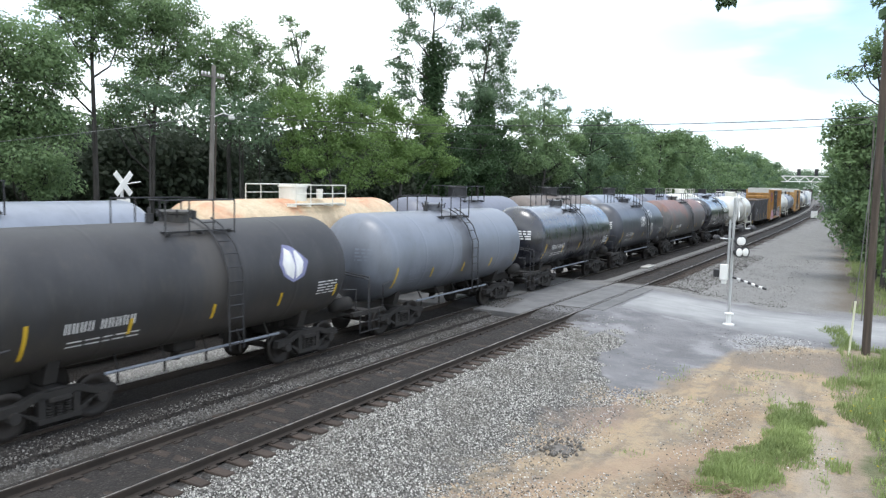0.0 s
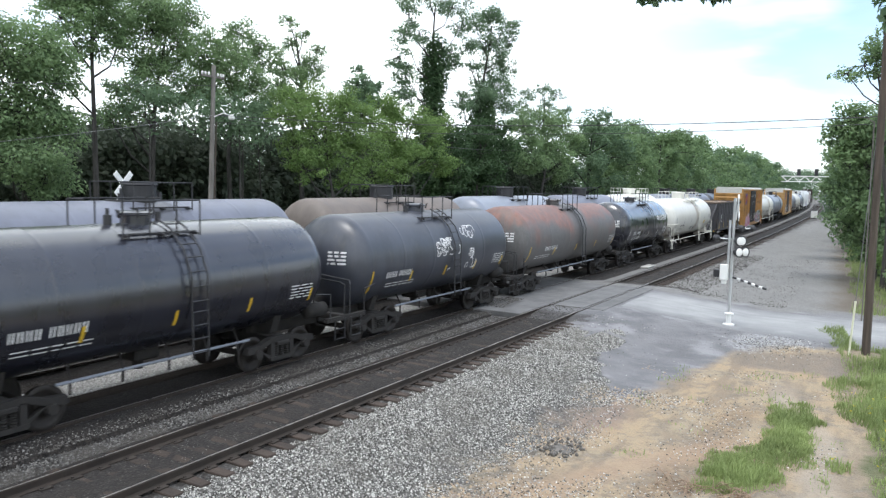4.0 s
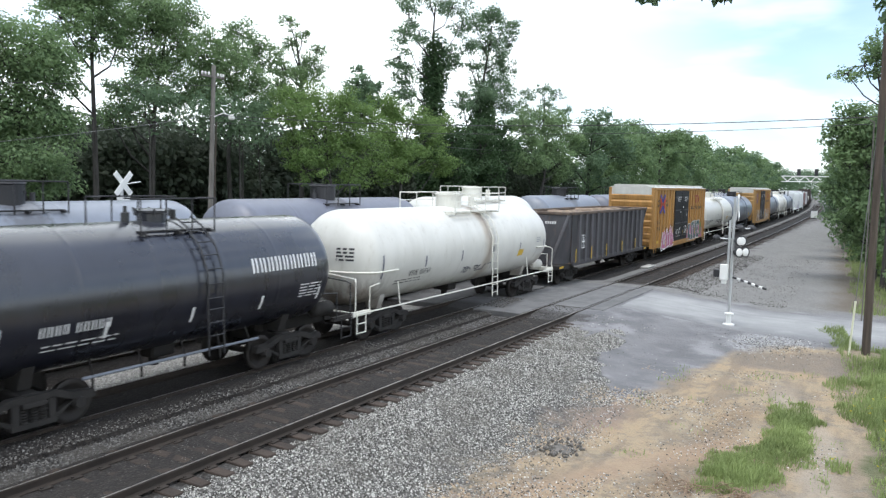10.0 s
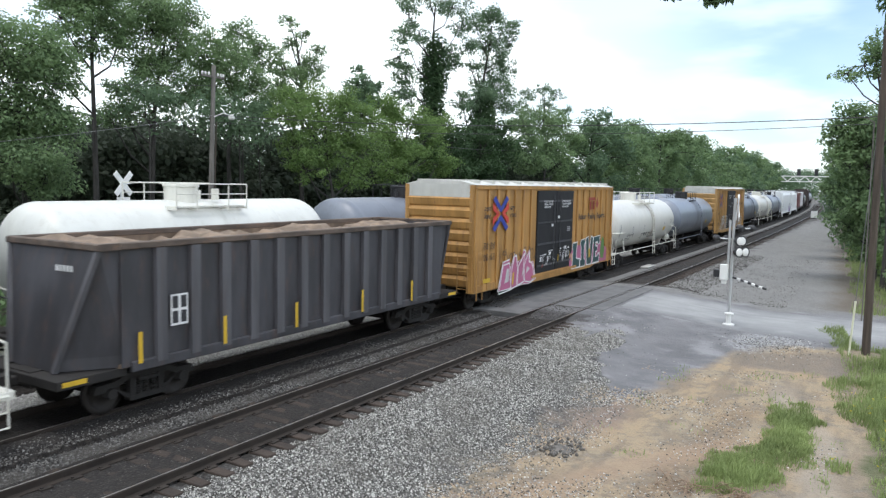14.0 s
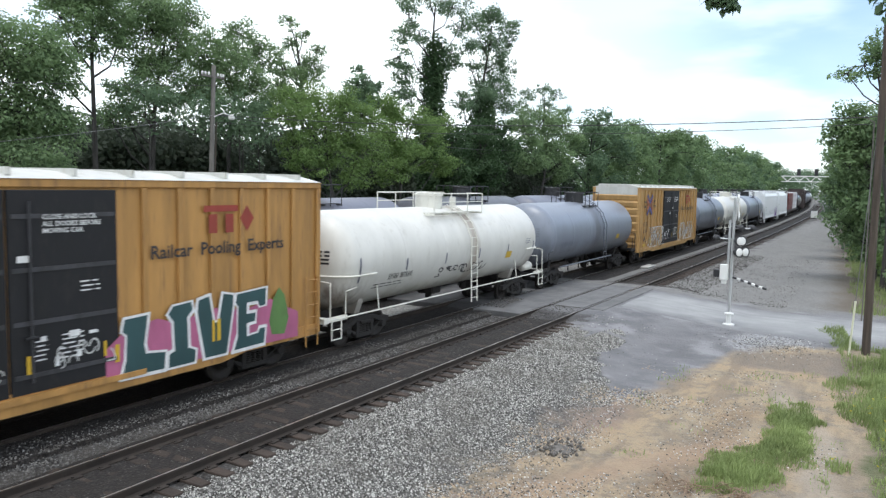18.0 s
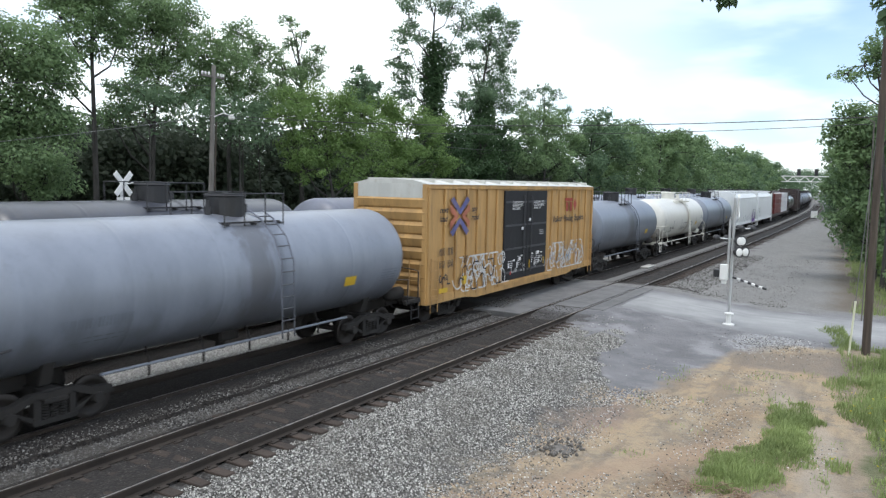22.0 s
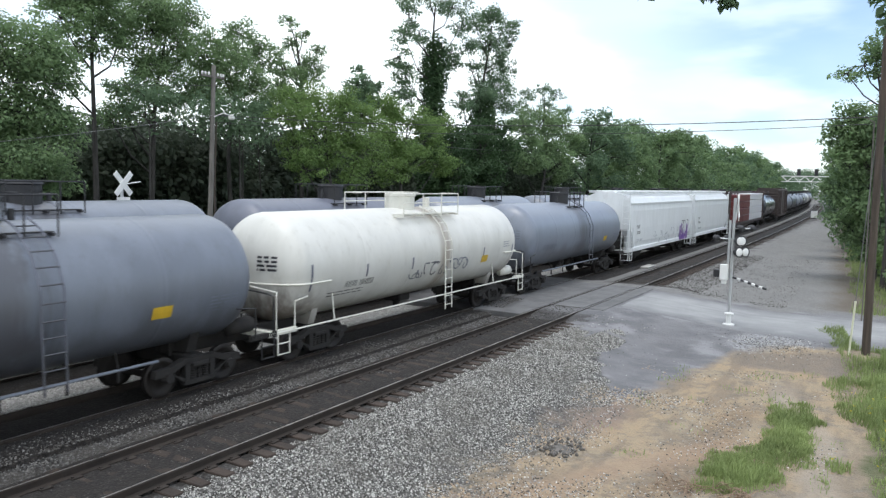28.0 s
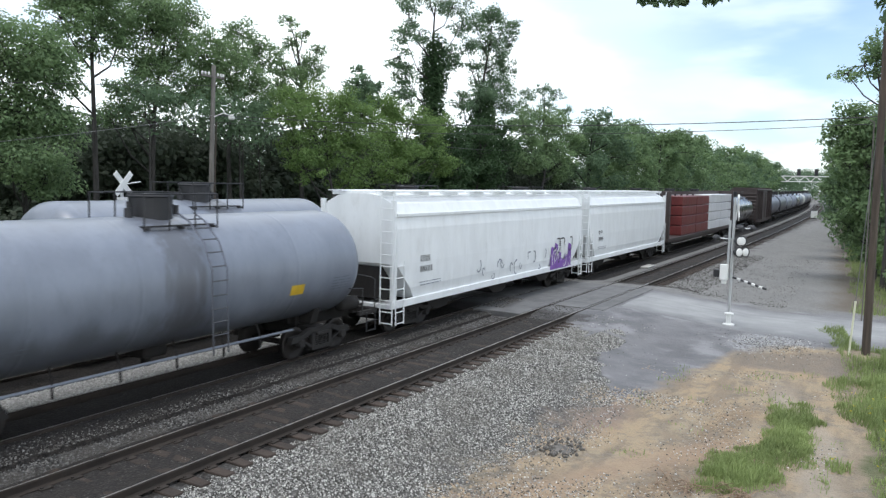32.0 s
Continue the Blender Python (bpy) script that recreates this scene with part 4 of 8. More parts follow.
def tank_top(car, R, zc, style, mat, shift=0.0, wide=1.75, shell=None):
    """The manway, valve housing and walkway on the tank's top."""
    top = zc + R
    if style == "round":        # white tanks: a wide platform with tall rails about a valve bonnet
        bm = B()
        lathe(bm, [(top - 0.12, 0.5), (top + 0.38, 0.5), (top + 0.4, 0.54), (top + 0.46, 0.54), (top + 0.5, 0.46), (top + 0.51, 0.05)], 0, 26, "z")
        bmesh.ops.translate(bm, verts=bm.verts, vec=(shift - 0.2, 0, 0))
        part("valve_bonnet", bm, mat, car, smooth=False)
        bm = B()
        for s in (-1, 1):
            for yy in np.arange(0.55, 1.2, 0.13):
                box(bm, shift - wide, shift + wide, s * yy - 0.035, s * yy + 0.035, top - 0.2 - 0.0, top - 0.16)
        for xx in (-wide, -0.6, 0.6, wide):
            box(bm, shift + xx - 0.03, shift + xx + 0.03, -1.2, 1.2, top - 0.26, top - 0.2)
        part("walkway", bm, mat, car)
        e = 1.2
        for s in (-1, 1):
            pts = [(shift - wide, s * 0.5), (shift - wide, s * e), (shift + wide, s * e), (shift + wide, s * 0.5)]
            posts = [(shift + xx, s * e) for xx in (-wide, -0.6, 0.6, wide)]
            railing(car, pts, posts, top - 0.26, top + 0.5, mat)
            bm = B()
            tube(bm, [(shift - wide, s * e, top + 0.2), (shift + wide, s * e, top + 0.2)], 0.018, 6)
            part("mid_rail", bm, mat, car)
        bm = B()
        tube(bm, [(shift + 0.7, -0.5, top + 0.0), (shift + 0.7, -0.5, top + 0.35)], 0.12, 10)
        part("valve", bm, mat, car)
        bm = B()
        tube(bm, [(shift + 0.7, 0.3, top - 0.05), (shift + 0.7, 0.3, top + 0.28)], 0.1, 10)
        part("valve", bm, mat, car)
    else:                       # syrup tanks: a small manway, fittings and square rails
        bm = B()
        lathe(bm, [(top - 0.1, 0.33), (top + 0.16, 0.33), (top + 0.18, 0.38), (top + 0.23, 0.38), (top + 0.26, 0.3), (top + 0.27, 0.03)], 0, 20, "z")
        bmesh.ops.translate(bm, verts=bm.verts, vec=(shift, 0, 0))
        part("manway", bm, shell or mat, car)
        bm = B()
        for i in range(6):
            a = i * math.pi / 3
            tube(bm, [(shift + 0.39 * math.cos(a), 0.39 * math.sin(a), top + 0.1), (shift + 0.43 * math.cos(a), 0.43 * math.sin(a), top + 0.28)], 0.025, 5)
        tagged(part("manway_bolts", bm, mat, car), kind="stuff")
        bm = B()
        tube(bm, [(shift - 0.8, -0.15, top - 0.08), (shift - 0.8, -0.15, top + 0.2)], 0.09, 8)
        tube(bm, [(shift - 0.8, -0.15, top + 0.2), (shift - 0.8, -0.15, top + 0.34)], 0.04, 8)
        part("valve", bm, mat, car)
        bm = B()
        tube(bm, [(shift + 0.75, 0.2, top - 0.08), (shift + 0.75, 0.2, top + 0.22)], 0.07, 8)
        part("valve", bm, mat, car)
        if style == "bonnet":   # grey tanks: a large round bonnet
            bm = B()
            lathe(bm, [(top - 0.1, 0.48), (top + 0.42, 0.48), (top + 0.45, 0.52), (top + 0.5, 0.5), (top + 0.52, 0.03)], 0, 24, "z")
            bmesh.ops.translate(bm, verts=bm.verts, vec=(shift - 0.1, 0, 0))
            part("valve_bonnet", bm, mat, car)
        for s in (-1, 1):
            bm = B()
            for yy in (0.62, 0.74, 0.86):
                box(bm, shift - 0.95, shift + 0.95, s * yy - 0.035, s * yy + 0.035, top - 0.2, top - 0.175)
            for xx in (-0.9, 0.0, 0.9):
                box(bm, shift + xx - 0.025, shift + xx + 0.025, s * 0.74 - 0.25, s * 0.74 + 0.25, top - 0.26, top - 0.2)
            part("walkway", bm, mat, car)
            pts = [(shift - 1.0, s * 0.4), (shift - 1.0, s * 0.95), (shift + 1.0, s * 0.95), (shift + 1.0, s * 0.4)]
            railing(car, pts, [(shift + xx, s * 0.95) for xx in (-1.0, -0.35, 0.35, 1.0)], top - 0.28, top + 0.52, mat, 0.02)


def side_ladder(car, x, R, zc, z0, mat):
    for dx in (-0.22, 0.22):
        bm = B()
        pts = [(x + dx, -(R + 0.16), z0)] + [surf(x + dx, a, R, zc, 0.16) for a in (-0.2, 0.2, 0.6, 1.0, 1.25)]
        tube(bm, pts, 0.022, 6)
        part("ladder_rail", bm, mat, car)
    rung = rung_mesh(mat.name)
    z = z0 + 0.15
    while z < zc - 0.3:
        part("rung", rung, None, car, at=pose(x, -(R + 0.16), z))
        z += 0.3
    a = -0.15
    while a < 1.2:
        p = surf(0, a, R, zc, 0.16)
        part("rung", rung, None, car, at=pose(x, p[1], p[2]))
        a += 0.3 / R


@memo
def rung_mesh(mat_name):
    bm = B()
    tube(bm, [(-0.22, 0, 0), (0.22, 0, 0)], 0.016, 5)
    return as_mesh("rung", bm, bpy.data.materials[mat_name])


def head_belt(car, h, head, R, zc, z, mat, s):
    """A bent belt bar round a tank's head."""
    c = math.sqrt(max(0.0, 1 - ((z - zc) / R) ** 2))
    bm = B()
    pts = [(s * (h - head - 0.9), -R * c - 0.05, z)]
    for i in range(13):
        a = -math.pi / 2 + math.pi * i / 12
        pts.append((s * (h - head + (head * c + 0.06) * math.cos(a)), (R * c + 0.05) * math.sin(a), z))
    pts.append((s * (h - head - 0.9), R * c + 0.05, z))
    tube(bm, pts, 0.03, 6)
    part("head_belt", bm, mat, car)


def tank_car(name, label, length, R, zc, mat, style, trim, marks, group, shift=0.0, full_sill=False, full=True, pitch=None):
    """A railway tank car, its middle at x = 0."""
    car = thing(name, label, "tank car", Matrix.Identity(4), group)
    head = 0.82
    half = (pitch or length + 1.2) / 2
    h = length / 2
    part("tank", tank_mesh(length, R, zc, head, mat.name), None, car)
    for s in (-1, 1):
        bm = B()
        box(bm, min(s * half, s * (half - 2.4)), max(s * half, s * (half - 2.4)), -0.32, 0.32, 0.72, 1.05, 0.02)
        part("stub_sill", bm, UNDER, car)
    for s in (-1, 1):
        bm = B()
        xx = s * (h - 1.75)
        o = [(-0.75, 0.85), (0.75, 0.85), (1.0, zc - R * 0.62), (0.86, zc - R * 0.78), (0.4, zc - R * 0.965), (-0.4, zc - R * 0.965), (-0.86, zc - R * 0.78), (-1.0, zc - R * 0.62)]
        a = [bm.verts.new((xx - 0.13, y, z)) for y, z in o]
        b = [bm.verts.new((xx + 0.13, y, z)) for y, z in o]
        bm.faces.new(a[::-1]), bm.faces.new(b)
        for i in range(len(o)):
            j = (i + 1) % len(o)
            bm.faces.new((a[i], a[j], b[j], b[i]))
        part("saddle", bm, UNDER if not full_sill else mat, car)
        truck(car, s * (h - 1.75))
        bm = B()
        box(bm, s * half - 0.18, s * half + 0.02, -1.42, 1.42, 0.92, 1.08, 0.01)
        box(bm, min(s * half, s * (half - 0.85)), max(s * half, s * (half - 0.85)), -1.42, -1.3, 0.94, 1.06)
        part("end_platform", bm, trim if full_sill else UNDER, car)
        # end handrail, bent round the tank's shoulder
        bm = B()
        e = s * (half - 0.1)
        tube(bm, [(e, -1.4, 1.05), (e, -1.4, 1.95), (s * (half - 0.2), -1.32, 2.02), (s * (half - 0.25), 0.0, 2.12), (s * (half - 0.2), 1.32, 2.02), (e, 1.4, 1.95), (e, 1.4, 1.05)], 0.021, 6)
        part("end_handrail", bm, trim, car)
        bm = B()
        tube(bm, [(s * (half - 0.75), -1.43, 1.0), (s * (half - 0.75), -1.43, 1.75), (s * (half - 1.3), -1.38, 1.8)], 0.022, 6)
        part("grab_iron", bm, trim, car)
        bm = B()
        for dx in (0.12, 0.55):
            tube(bm, [(s * (half - dx), -1.44, 1.0), (s * (half - dx), -1.44, 0.42)], 0.02, 5)
        for z in (0.44, 0.72):
            tube(bm, [(s * (half - 0.12), -1.44, z), (s * (half - 0.55), -1.44, z)], 0.018, 5)
        part("stirrup_step", bm, trim, car)
    couplers(car, half)
    if full_sill:
        for s in (-1, 1):
            bm = B()
            tube(bm, [(-half + 0.1, s * 1.42, 1.0), (half - 0.1, s * 1.42, 1.0)], 0.026, 6)
            part("side_sill", bm, trim, car, "white side rail along the tank's foot" if trim is WHITE_STEEL else "")
            for xx in (-h * 0.72, h * 0.66):
                bm = B()
                tube(bm, [(xx, s * 1.42, 1.0), (xx, s * 1.32, zc - R * 0.5)], 0.022, 5)
                part("sill_brace", bm, trim, car)
    else:
        bm = B()
        tube(bm, [(-h + 2.8, -0.95, 0.86), (h - 2.8, -0.95, 0.86)], 0.035, 6)
        part("brake_pipe", bm, GREY_STEEL, car, "dusty grey pipe under the tank")
        for xx in (-h * 0.42, -h * 0.2, 0.1, h * 0.22, h * 0.4):
            bm = B()
            tube(bm, [(xx, -0.95, 0.6), (xx, -0.95, 0.9), (xx + 0.1, -0.7, zc - R * 0.86)], 0.03, 5)
            part("pipe_hanger", bm, UNDER, car)
    bm = B()
    lathe(bm, [(-0.42, 0.06), (-0.36, 0.2), (0.36, 0.2), (0.42, 0.06)], 1.25, 14)
    bmesh.ops.translate(bm, verts=bm.verts, vec=(half - 0.75, -0.85, 0))
    part("brake_reservoir", bm, trim if full_sill else UNDER, car, smooth=True)
    bm = B()
    box(bm, -0.3, 0.35, -0.35, 0.35, zc - R - 0.22, zc - R + 0.12, 0.05)
    tube(bm, [(0, 0, zc - R - 0.45), (0, 0, zc - R)], 0.12, 10)
    part("bottom_outlet", bm, UNDER, car)
    if full_sill:
        for s in (-1, 1):
            head_belt(car, h, head, R, zc, zc - 0.35, trim, s)
    tank_top(car, R, zc, style, trim if style != "bonnet" else BLACK_STEEL, shift, 1.75 if full else 1.35, mat)
    bm = B()
    for dx in ((0.55, 0.95) if full_sill else (0.5,)):
        bm = B()
        ring_band(bm, shift + dx, 0.1 if style != "square" else 0.4, R, zc, 0.014, -1.2)
        part("strap", bm, mat, car)
    if full:
        side_ladder(car, shift + marks.get("ladder", 0.45), R, zc, 0.55 if full_sill else 0.9, trim if style == "round" else (GREY_DARK if style == "bonnet" else BLACK_STEEL))
        # reflectors
        for i in range(marks.get("reflectors", 5)):
            xx = -h + 0.95 + (length - 1.9) * i / max(1, marks.get("reflectors", 5) - 1)
            bm = B()
            tall = 0.75 if i == 0 else 0.38
            mid = -0.15 if full_sill else -0.42
            patch_on_tank(bm, xx - 0.04, xx + 0.04, mid - tall / 2 / R, mid + tall / 2 / R, R, zc, 0.008)
            part("reflector", bm, marks.get("reflector_mat", MARK_YELLOW), car)
        mk = marks.get("mat", MARK_WHITE)
        stencil_on_tank(car, -h + marks.get("x", 1.7), marks.get("a", -0.3), 9, marks.get("h", 0.22), R, zc, mk, 4, seed=int(length * 10))
        small_print(car, -h + 1.8, -0.52, 1.6, 2, R, zc, mk)
        small_print(car, h - 1.75, -0.2 if style != "round" else 0.05, marks.get("panel_w", 0.8), marks.get("panel_rows", 5), R, zc, marks.get("panel", mk), 0.085)
        head_print(car, R, zc, -h, -0.95, zc + 0.35, 0.55, 4, mk, head)
    return car


# ---- box cars ----
def font_mesh(text, size, name):
    cu = bpy.data.curves.new(name, "FONT")
    cu.body, cu.size, cu.resolution_u = text, size, 2
    cu.offset = 0.018 * size
    ob = bpy.data.objects.new(name, cu)
    scene.collection.objects.link(ob)
    bpy.context.view_layer.update()
    me = bpy.data.meshes.new_from_object(ob.evaluated_get(bpy.context.evaluated_depsgraph_get()))
    bpy.data.objects.remove(ob)
    bpy.data.curves.remove(cu)
    return me


def words(car, text, x, z, size, mat, y, name="lettering", shear=0.0, bold=0.0):
    me = font_mesh(text, size, name)
    me.materials.clear()
    me.materials.append(mat)
    for v in me.vertices:
        v.co.x += shear * v.co.y
    return tagged(part(name, me, None, car, at=pose(x, y, z, 90)), kind="stuff")


def flat(bm, pts, y):
    bm.faces.new([bm.verts.new((x, y, z)) for x, z in pts])
    return bm


def bars(car, x, z, chars, h, mat, y, gap_after=None, seed=1):
    bm = B()
    for i in range(chars):
        x0 = x + i * h * 0.78 + (h * 0.6 if gap_after is not None and i >= gap_after else 0)
        for q in (0.0, 0.32):
            flat(bm, [(x0 + q * h, z), (x0 + (q + 0.15) * h, z), (x0 + (q + 0.15) * h, z + h), (x0 + q * h, z + h)], y)
    return tagged(part("stencil", bm, mat, car), kind="stuff")


def print_rows(car, x, z, w, rows, mat, y, pitch=0.09, th=0.03):
    r = random.Random(int(x * 37 + z * 11) + rows)
    bm = B()
    for j in range(rows):
        x0 = x + r.uniform(0, 0.1)
        while x0 < x + w:
            l = min(r.uniform(0.1, 0.3), x + w - x0)
            flat(bm, [(x0, z - j * pitch), (x0 + l, z - j * pitch), (x0 + l, z - j * pitch + th), (x0, z - j * pitch + th)], y)
            x0 += l + 0.06
    return tagged(part("small_print", bm, mat, car), kind="stuff")


def scrawl(car, x, z, w, h, mat, y, seed, strokes=14, thick=0.06, name="graffiti", label=""):
    """Hooked, looping spray strokes."""
    r = random.Random(seed)
    bm = B()
    for i in range(strokes):
        cx = x + w * (i + 0.5) / strokes + r.uniform(-0.1, 0.1)
        pts = []
        a0, turn, rad = r.uniform(0, 6.28), r.choice((-1, 1)) * r.uniform(0.25, 0.5), r.uniform(0.25, 0.5) * h
        px, pz, a = cx, z + h * r.uniform(0.15, 0.75), a0
        for k in range(10):
            pts.append((px, min(z + h, max(z, pz))))
            px += math.cos(a) * rad * 0.32 * 0.7
            pz += math.sin(a) * rad * 0.32
            a += turn
        for (ax, az), (bx, bz) in zip(pts, pts[1:]):
            d = Vector((bx - ax, bz - az))
            if d.length < 1e-4:
                continue
            nn = Vector((-d.y, d.x)).normalized() * thick / 2
            flat(bm, [(ax - nn.x, az - nn.y), (bx - nn.x, bz - nn.y), (bx + nn.x, bz + nn.y), (ax + nn.x, az + nn.y)], y - 0.0004 * (i % 7))
    return tagged(part(name, bm, mat, car, label), kind="stuff")


def box_car(name, label, marks, body=None, door=None, roof=None, length=16.0):
    body, door, roof = body or YELLOW_BOX, door or DOOR_BLACK, roof or ROOF_WHITE
    car = thing(name, label, "box car", Matrix.Identity(4), "near train cars")
    h, w, z0, z1 = length / 2, 1.50, 0.69, 4.82
    Y = -w
    bm = B()
    box(bm, -h, h, -w + 0.02, w - 0.02, z0 + 0.3, z1 - 0.02)
    part("body", bm, body, car)
    d0, d1 = -0.0 * h + 0.05, 4.15       # plug doors, a little right of the middle
    d0 = marks.get("door", (-2.3, 1.95))[0]
    d1 = marks.get("door", (-2.3, 1.95))[1]
    # side posts and eaves
    xs = [-h + 0.06] + list(np.linspace(-h + 1.1, d0 - 0.65, 6)) + list(np.linspace(d1 + 0.65, h - 1.0, 6)) + [h - 0.06]
    bm = B()
    box(bm, -0.06, 0.06, -0.075, 0.0, z0 + 0.12, z1 - 0.16, 0.012)
    post = as_mesh("side_post", bm, body)
    for s in (-1, 1):
        for xx in xs:
            part("side_post", post, None, car, at=pose(xx, s * (w - 0.018), 0, 0, 0, 0 if s < 0 else 180))
        bm = B()
        box(bm, -h - 0.02, h + 0.02, min(s * (w - 0.05), s * (w + 0.05)), max(s * (w - 0.05), s * (w + 0.05)), z1 - 0.16, z1, 0.02)
        part("top_chord", bm, body, car)
        bm = B()
        o = [(-h, z0 + 0.08), (-h + 2.6, z0 + 0.08), (-h + 3.4, z0 - 0.04), (h - 3.4, z0 - 0.04), (h - 2.6, z0 + 0.08), (h, z0 + 0.08), (h, z0 + 0.36), (-h, z0 + 0.36)]
        prism(bm, o, s * w - 0.03, s * w + 0.03)
        part("side_sill", bm, body, car)
    # roof
    bm = B()
    o = [(-w - 0.07, z1), (w + 0.07, z1), (w * 0.6, z1 + 0.14), (0, z1 + 0.18), (-w * 0.6, z1 + 0.14)]
    a = [bm.verts.new((-h - 0.03, y, z)) for y, z in o]
    b = [bm.verts.new((h + 0.03, y, z)) for y, z in o]
    bm.faces.new(a[::-1]), bm.faces.new(b)
    for i in range(5):
        bm.faces.new((a[i], a[(i + 1) % 5], b[(i + 1) % 5], b[i]))
    roof_ob = part("roof", bm, roof, car, "dusty white roof" if roof is ROOF_WHITE else "")
    for i in range(13):
        xx = -h + 0.6 + (length - 1.2) * i / 12
        bm = B()
        box(bm, xx - 0.035, xx + 0.035, -w * 0.92, w * 0.92, z1 + 0.06, z1 + 0.2)
        part("roof_rib", bm, roof, roof_ob)
    # ends: corrugated sheets below a white cap
    for s in (-1, 1):
        zz = z0 + 0.3
        for i in range(8):
            bm = B()
            o = [(0, zz), (0.05, zz + 0.06), (0.10, zz + 0.3), (0.02, zz + 0.42), (0, zz + 0.42)]
            prism(bm, [(s * (h + x), z) for x, z in (o if s > 0 else o)], -w + 0.05, w - 0.05)
            part("end_corrugation", bm, body, car)
            zz += 0.43
        bm = B()
        box(bm, min(s * h, s * (h + 0.06)), max(s * h, s * (h + 0.06)), -w + 0.01, w - 0.01, 4.28, z1 + 0.02)
        part("end_cap", bm, roof, car, "white upper end panel")
        for yy in (-w + 0.08, w - 0.08):
            bm = B()
            box(bm, min(s * h, s * (h + 0.09)), max(s * h, s * (h + 0.09)), yy - 0.08, yy + 0.08, z0 + 0.1, z1)
            part("corner_post", bm, body, car)
        for yy in (-1.36, -0.94):
            bm = B()
            tube(bm, [(s * (h + 0.2), yy, 0.8), (s * (h + 0.2), yy, 2.3)], 0.02, 5)
            part("ladder_rail", bm, body, car)
        rung = rung_mesh(body.name)
        for z in np.arange(0.95, 2.3, 0.33):
            part("rung", rung, None, car, at=pose(s * (h + 0.2), -1.15, z, 0, 0, 90))
            part("rung", rung, None, car, at=pose(s * (h - 0.35), -w - 0.1, z))
        for xx in (0.12, 0.58):
            bm = B()
            tube(bm, [(s * (h - xx), -w - 0.1, 0.5), (s * (h - xx), -w - 0.1, 2.35)], 0.018, 5)
            part("ladder_rail", bm, body, car)
        truck(car, s * (h - 1.9))
        bm = B()
        box(bm, min(s * h, s * (h + 0.7)), max(s * h, s * (h + 0.7)), -0.35, 0.35, 0.74, 1.05, 0.02)
        part("draft_gear", bm, UNDER, car)
    bm = B()
    box(bm, -h + 0.1, h - 0.1, -0.35, 0.35, 0.7, z0 + 0.3)
    part("center_sill", bm, UNDER, car)
    bm = B()
    lathe(bm, [(-0.5, 0.08), (-0.42, 0.24), (0.42, 0.24), (0.5, 0.08)], 0.75, 12)
    bmesh.ops.translate(bm, verts=bm.verts, vec=(-1.0, -0.8, 0))
    part("brake_reservoir", bm, UNDER, car, smooth=True)
    couplers(car, h + 0.65)
    # two plug doors
    mid = (d0 + d1) / 2
    for a, b in ((d0, mid - 0.02), (mid + 0.02, d1)):
        bm = B()
        box(bm, a, b, Y - 0.055, Y + 0.02, z0 + 0.3, z1 - 0.2, 0.015)
        leaf = part("door", bm, door, car, "black plug door with stencilled notices" if door is DOOR_BLACK else "")
        for i in range(4):
            zz = z0 + 0.62 + i * 0.95
            bm = B()
            box(bm, a + 0.06, b - 0.06, Y - 0.075, Y - 0.05, zz - 0.04, zz + 0.04)
            part("door_rib", bm, DOOR_RIB if door is DOOR_BLACK else door, leaf)
        bm = B()
        tube(bm, [(b - 0.35 if a == d0 else a + 0.35, Y - 0.11, z0 + 0.5), (b - 0.35 if a == d0 else a + 0.35, Y - 0.11, z1 - 0.4)], 0.022, 6)
        part("lock_rod", bm, DOOR_RIB if door is DOOR_BLACK else door, leaf)
        bm = B()
        tube(bm, [(mid - 0.5 if a == d0 else mid + 0.25, Y - 0.12, 2.0), (mid - 0.25 if a == d0 else mid + 0.5, Y - 0.12, 2.0)], 0.03, 6)
        part("door_handle", bm, door, leaf)
    bm = B()
    box(bm, d0 - 0.5, d1 + 0.6, Y - 0.09, Y - 0.03, z0 + 0.16, z0 + 0.27)
    part("door_track", bm, body, car)
    return car


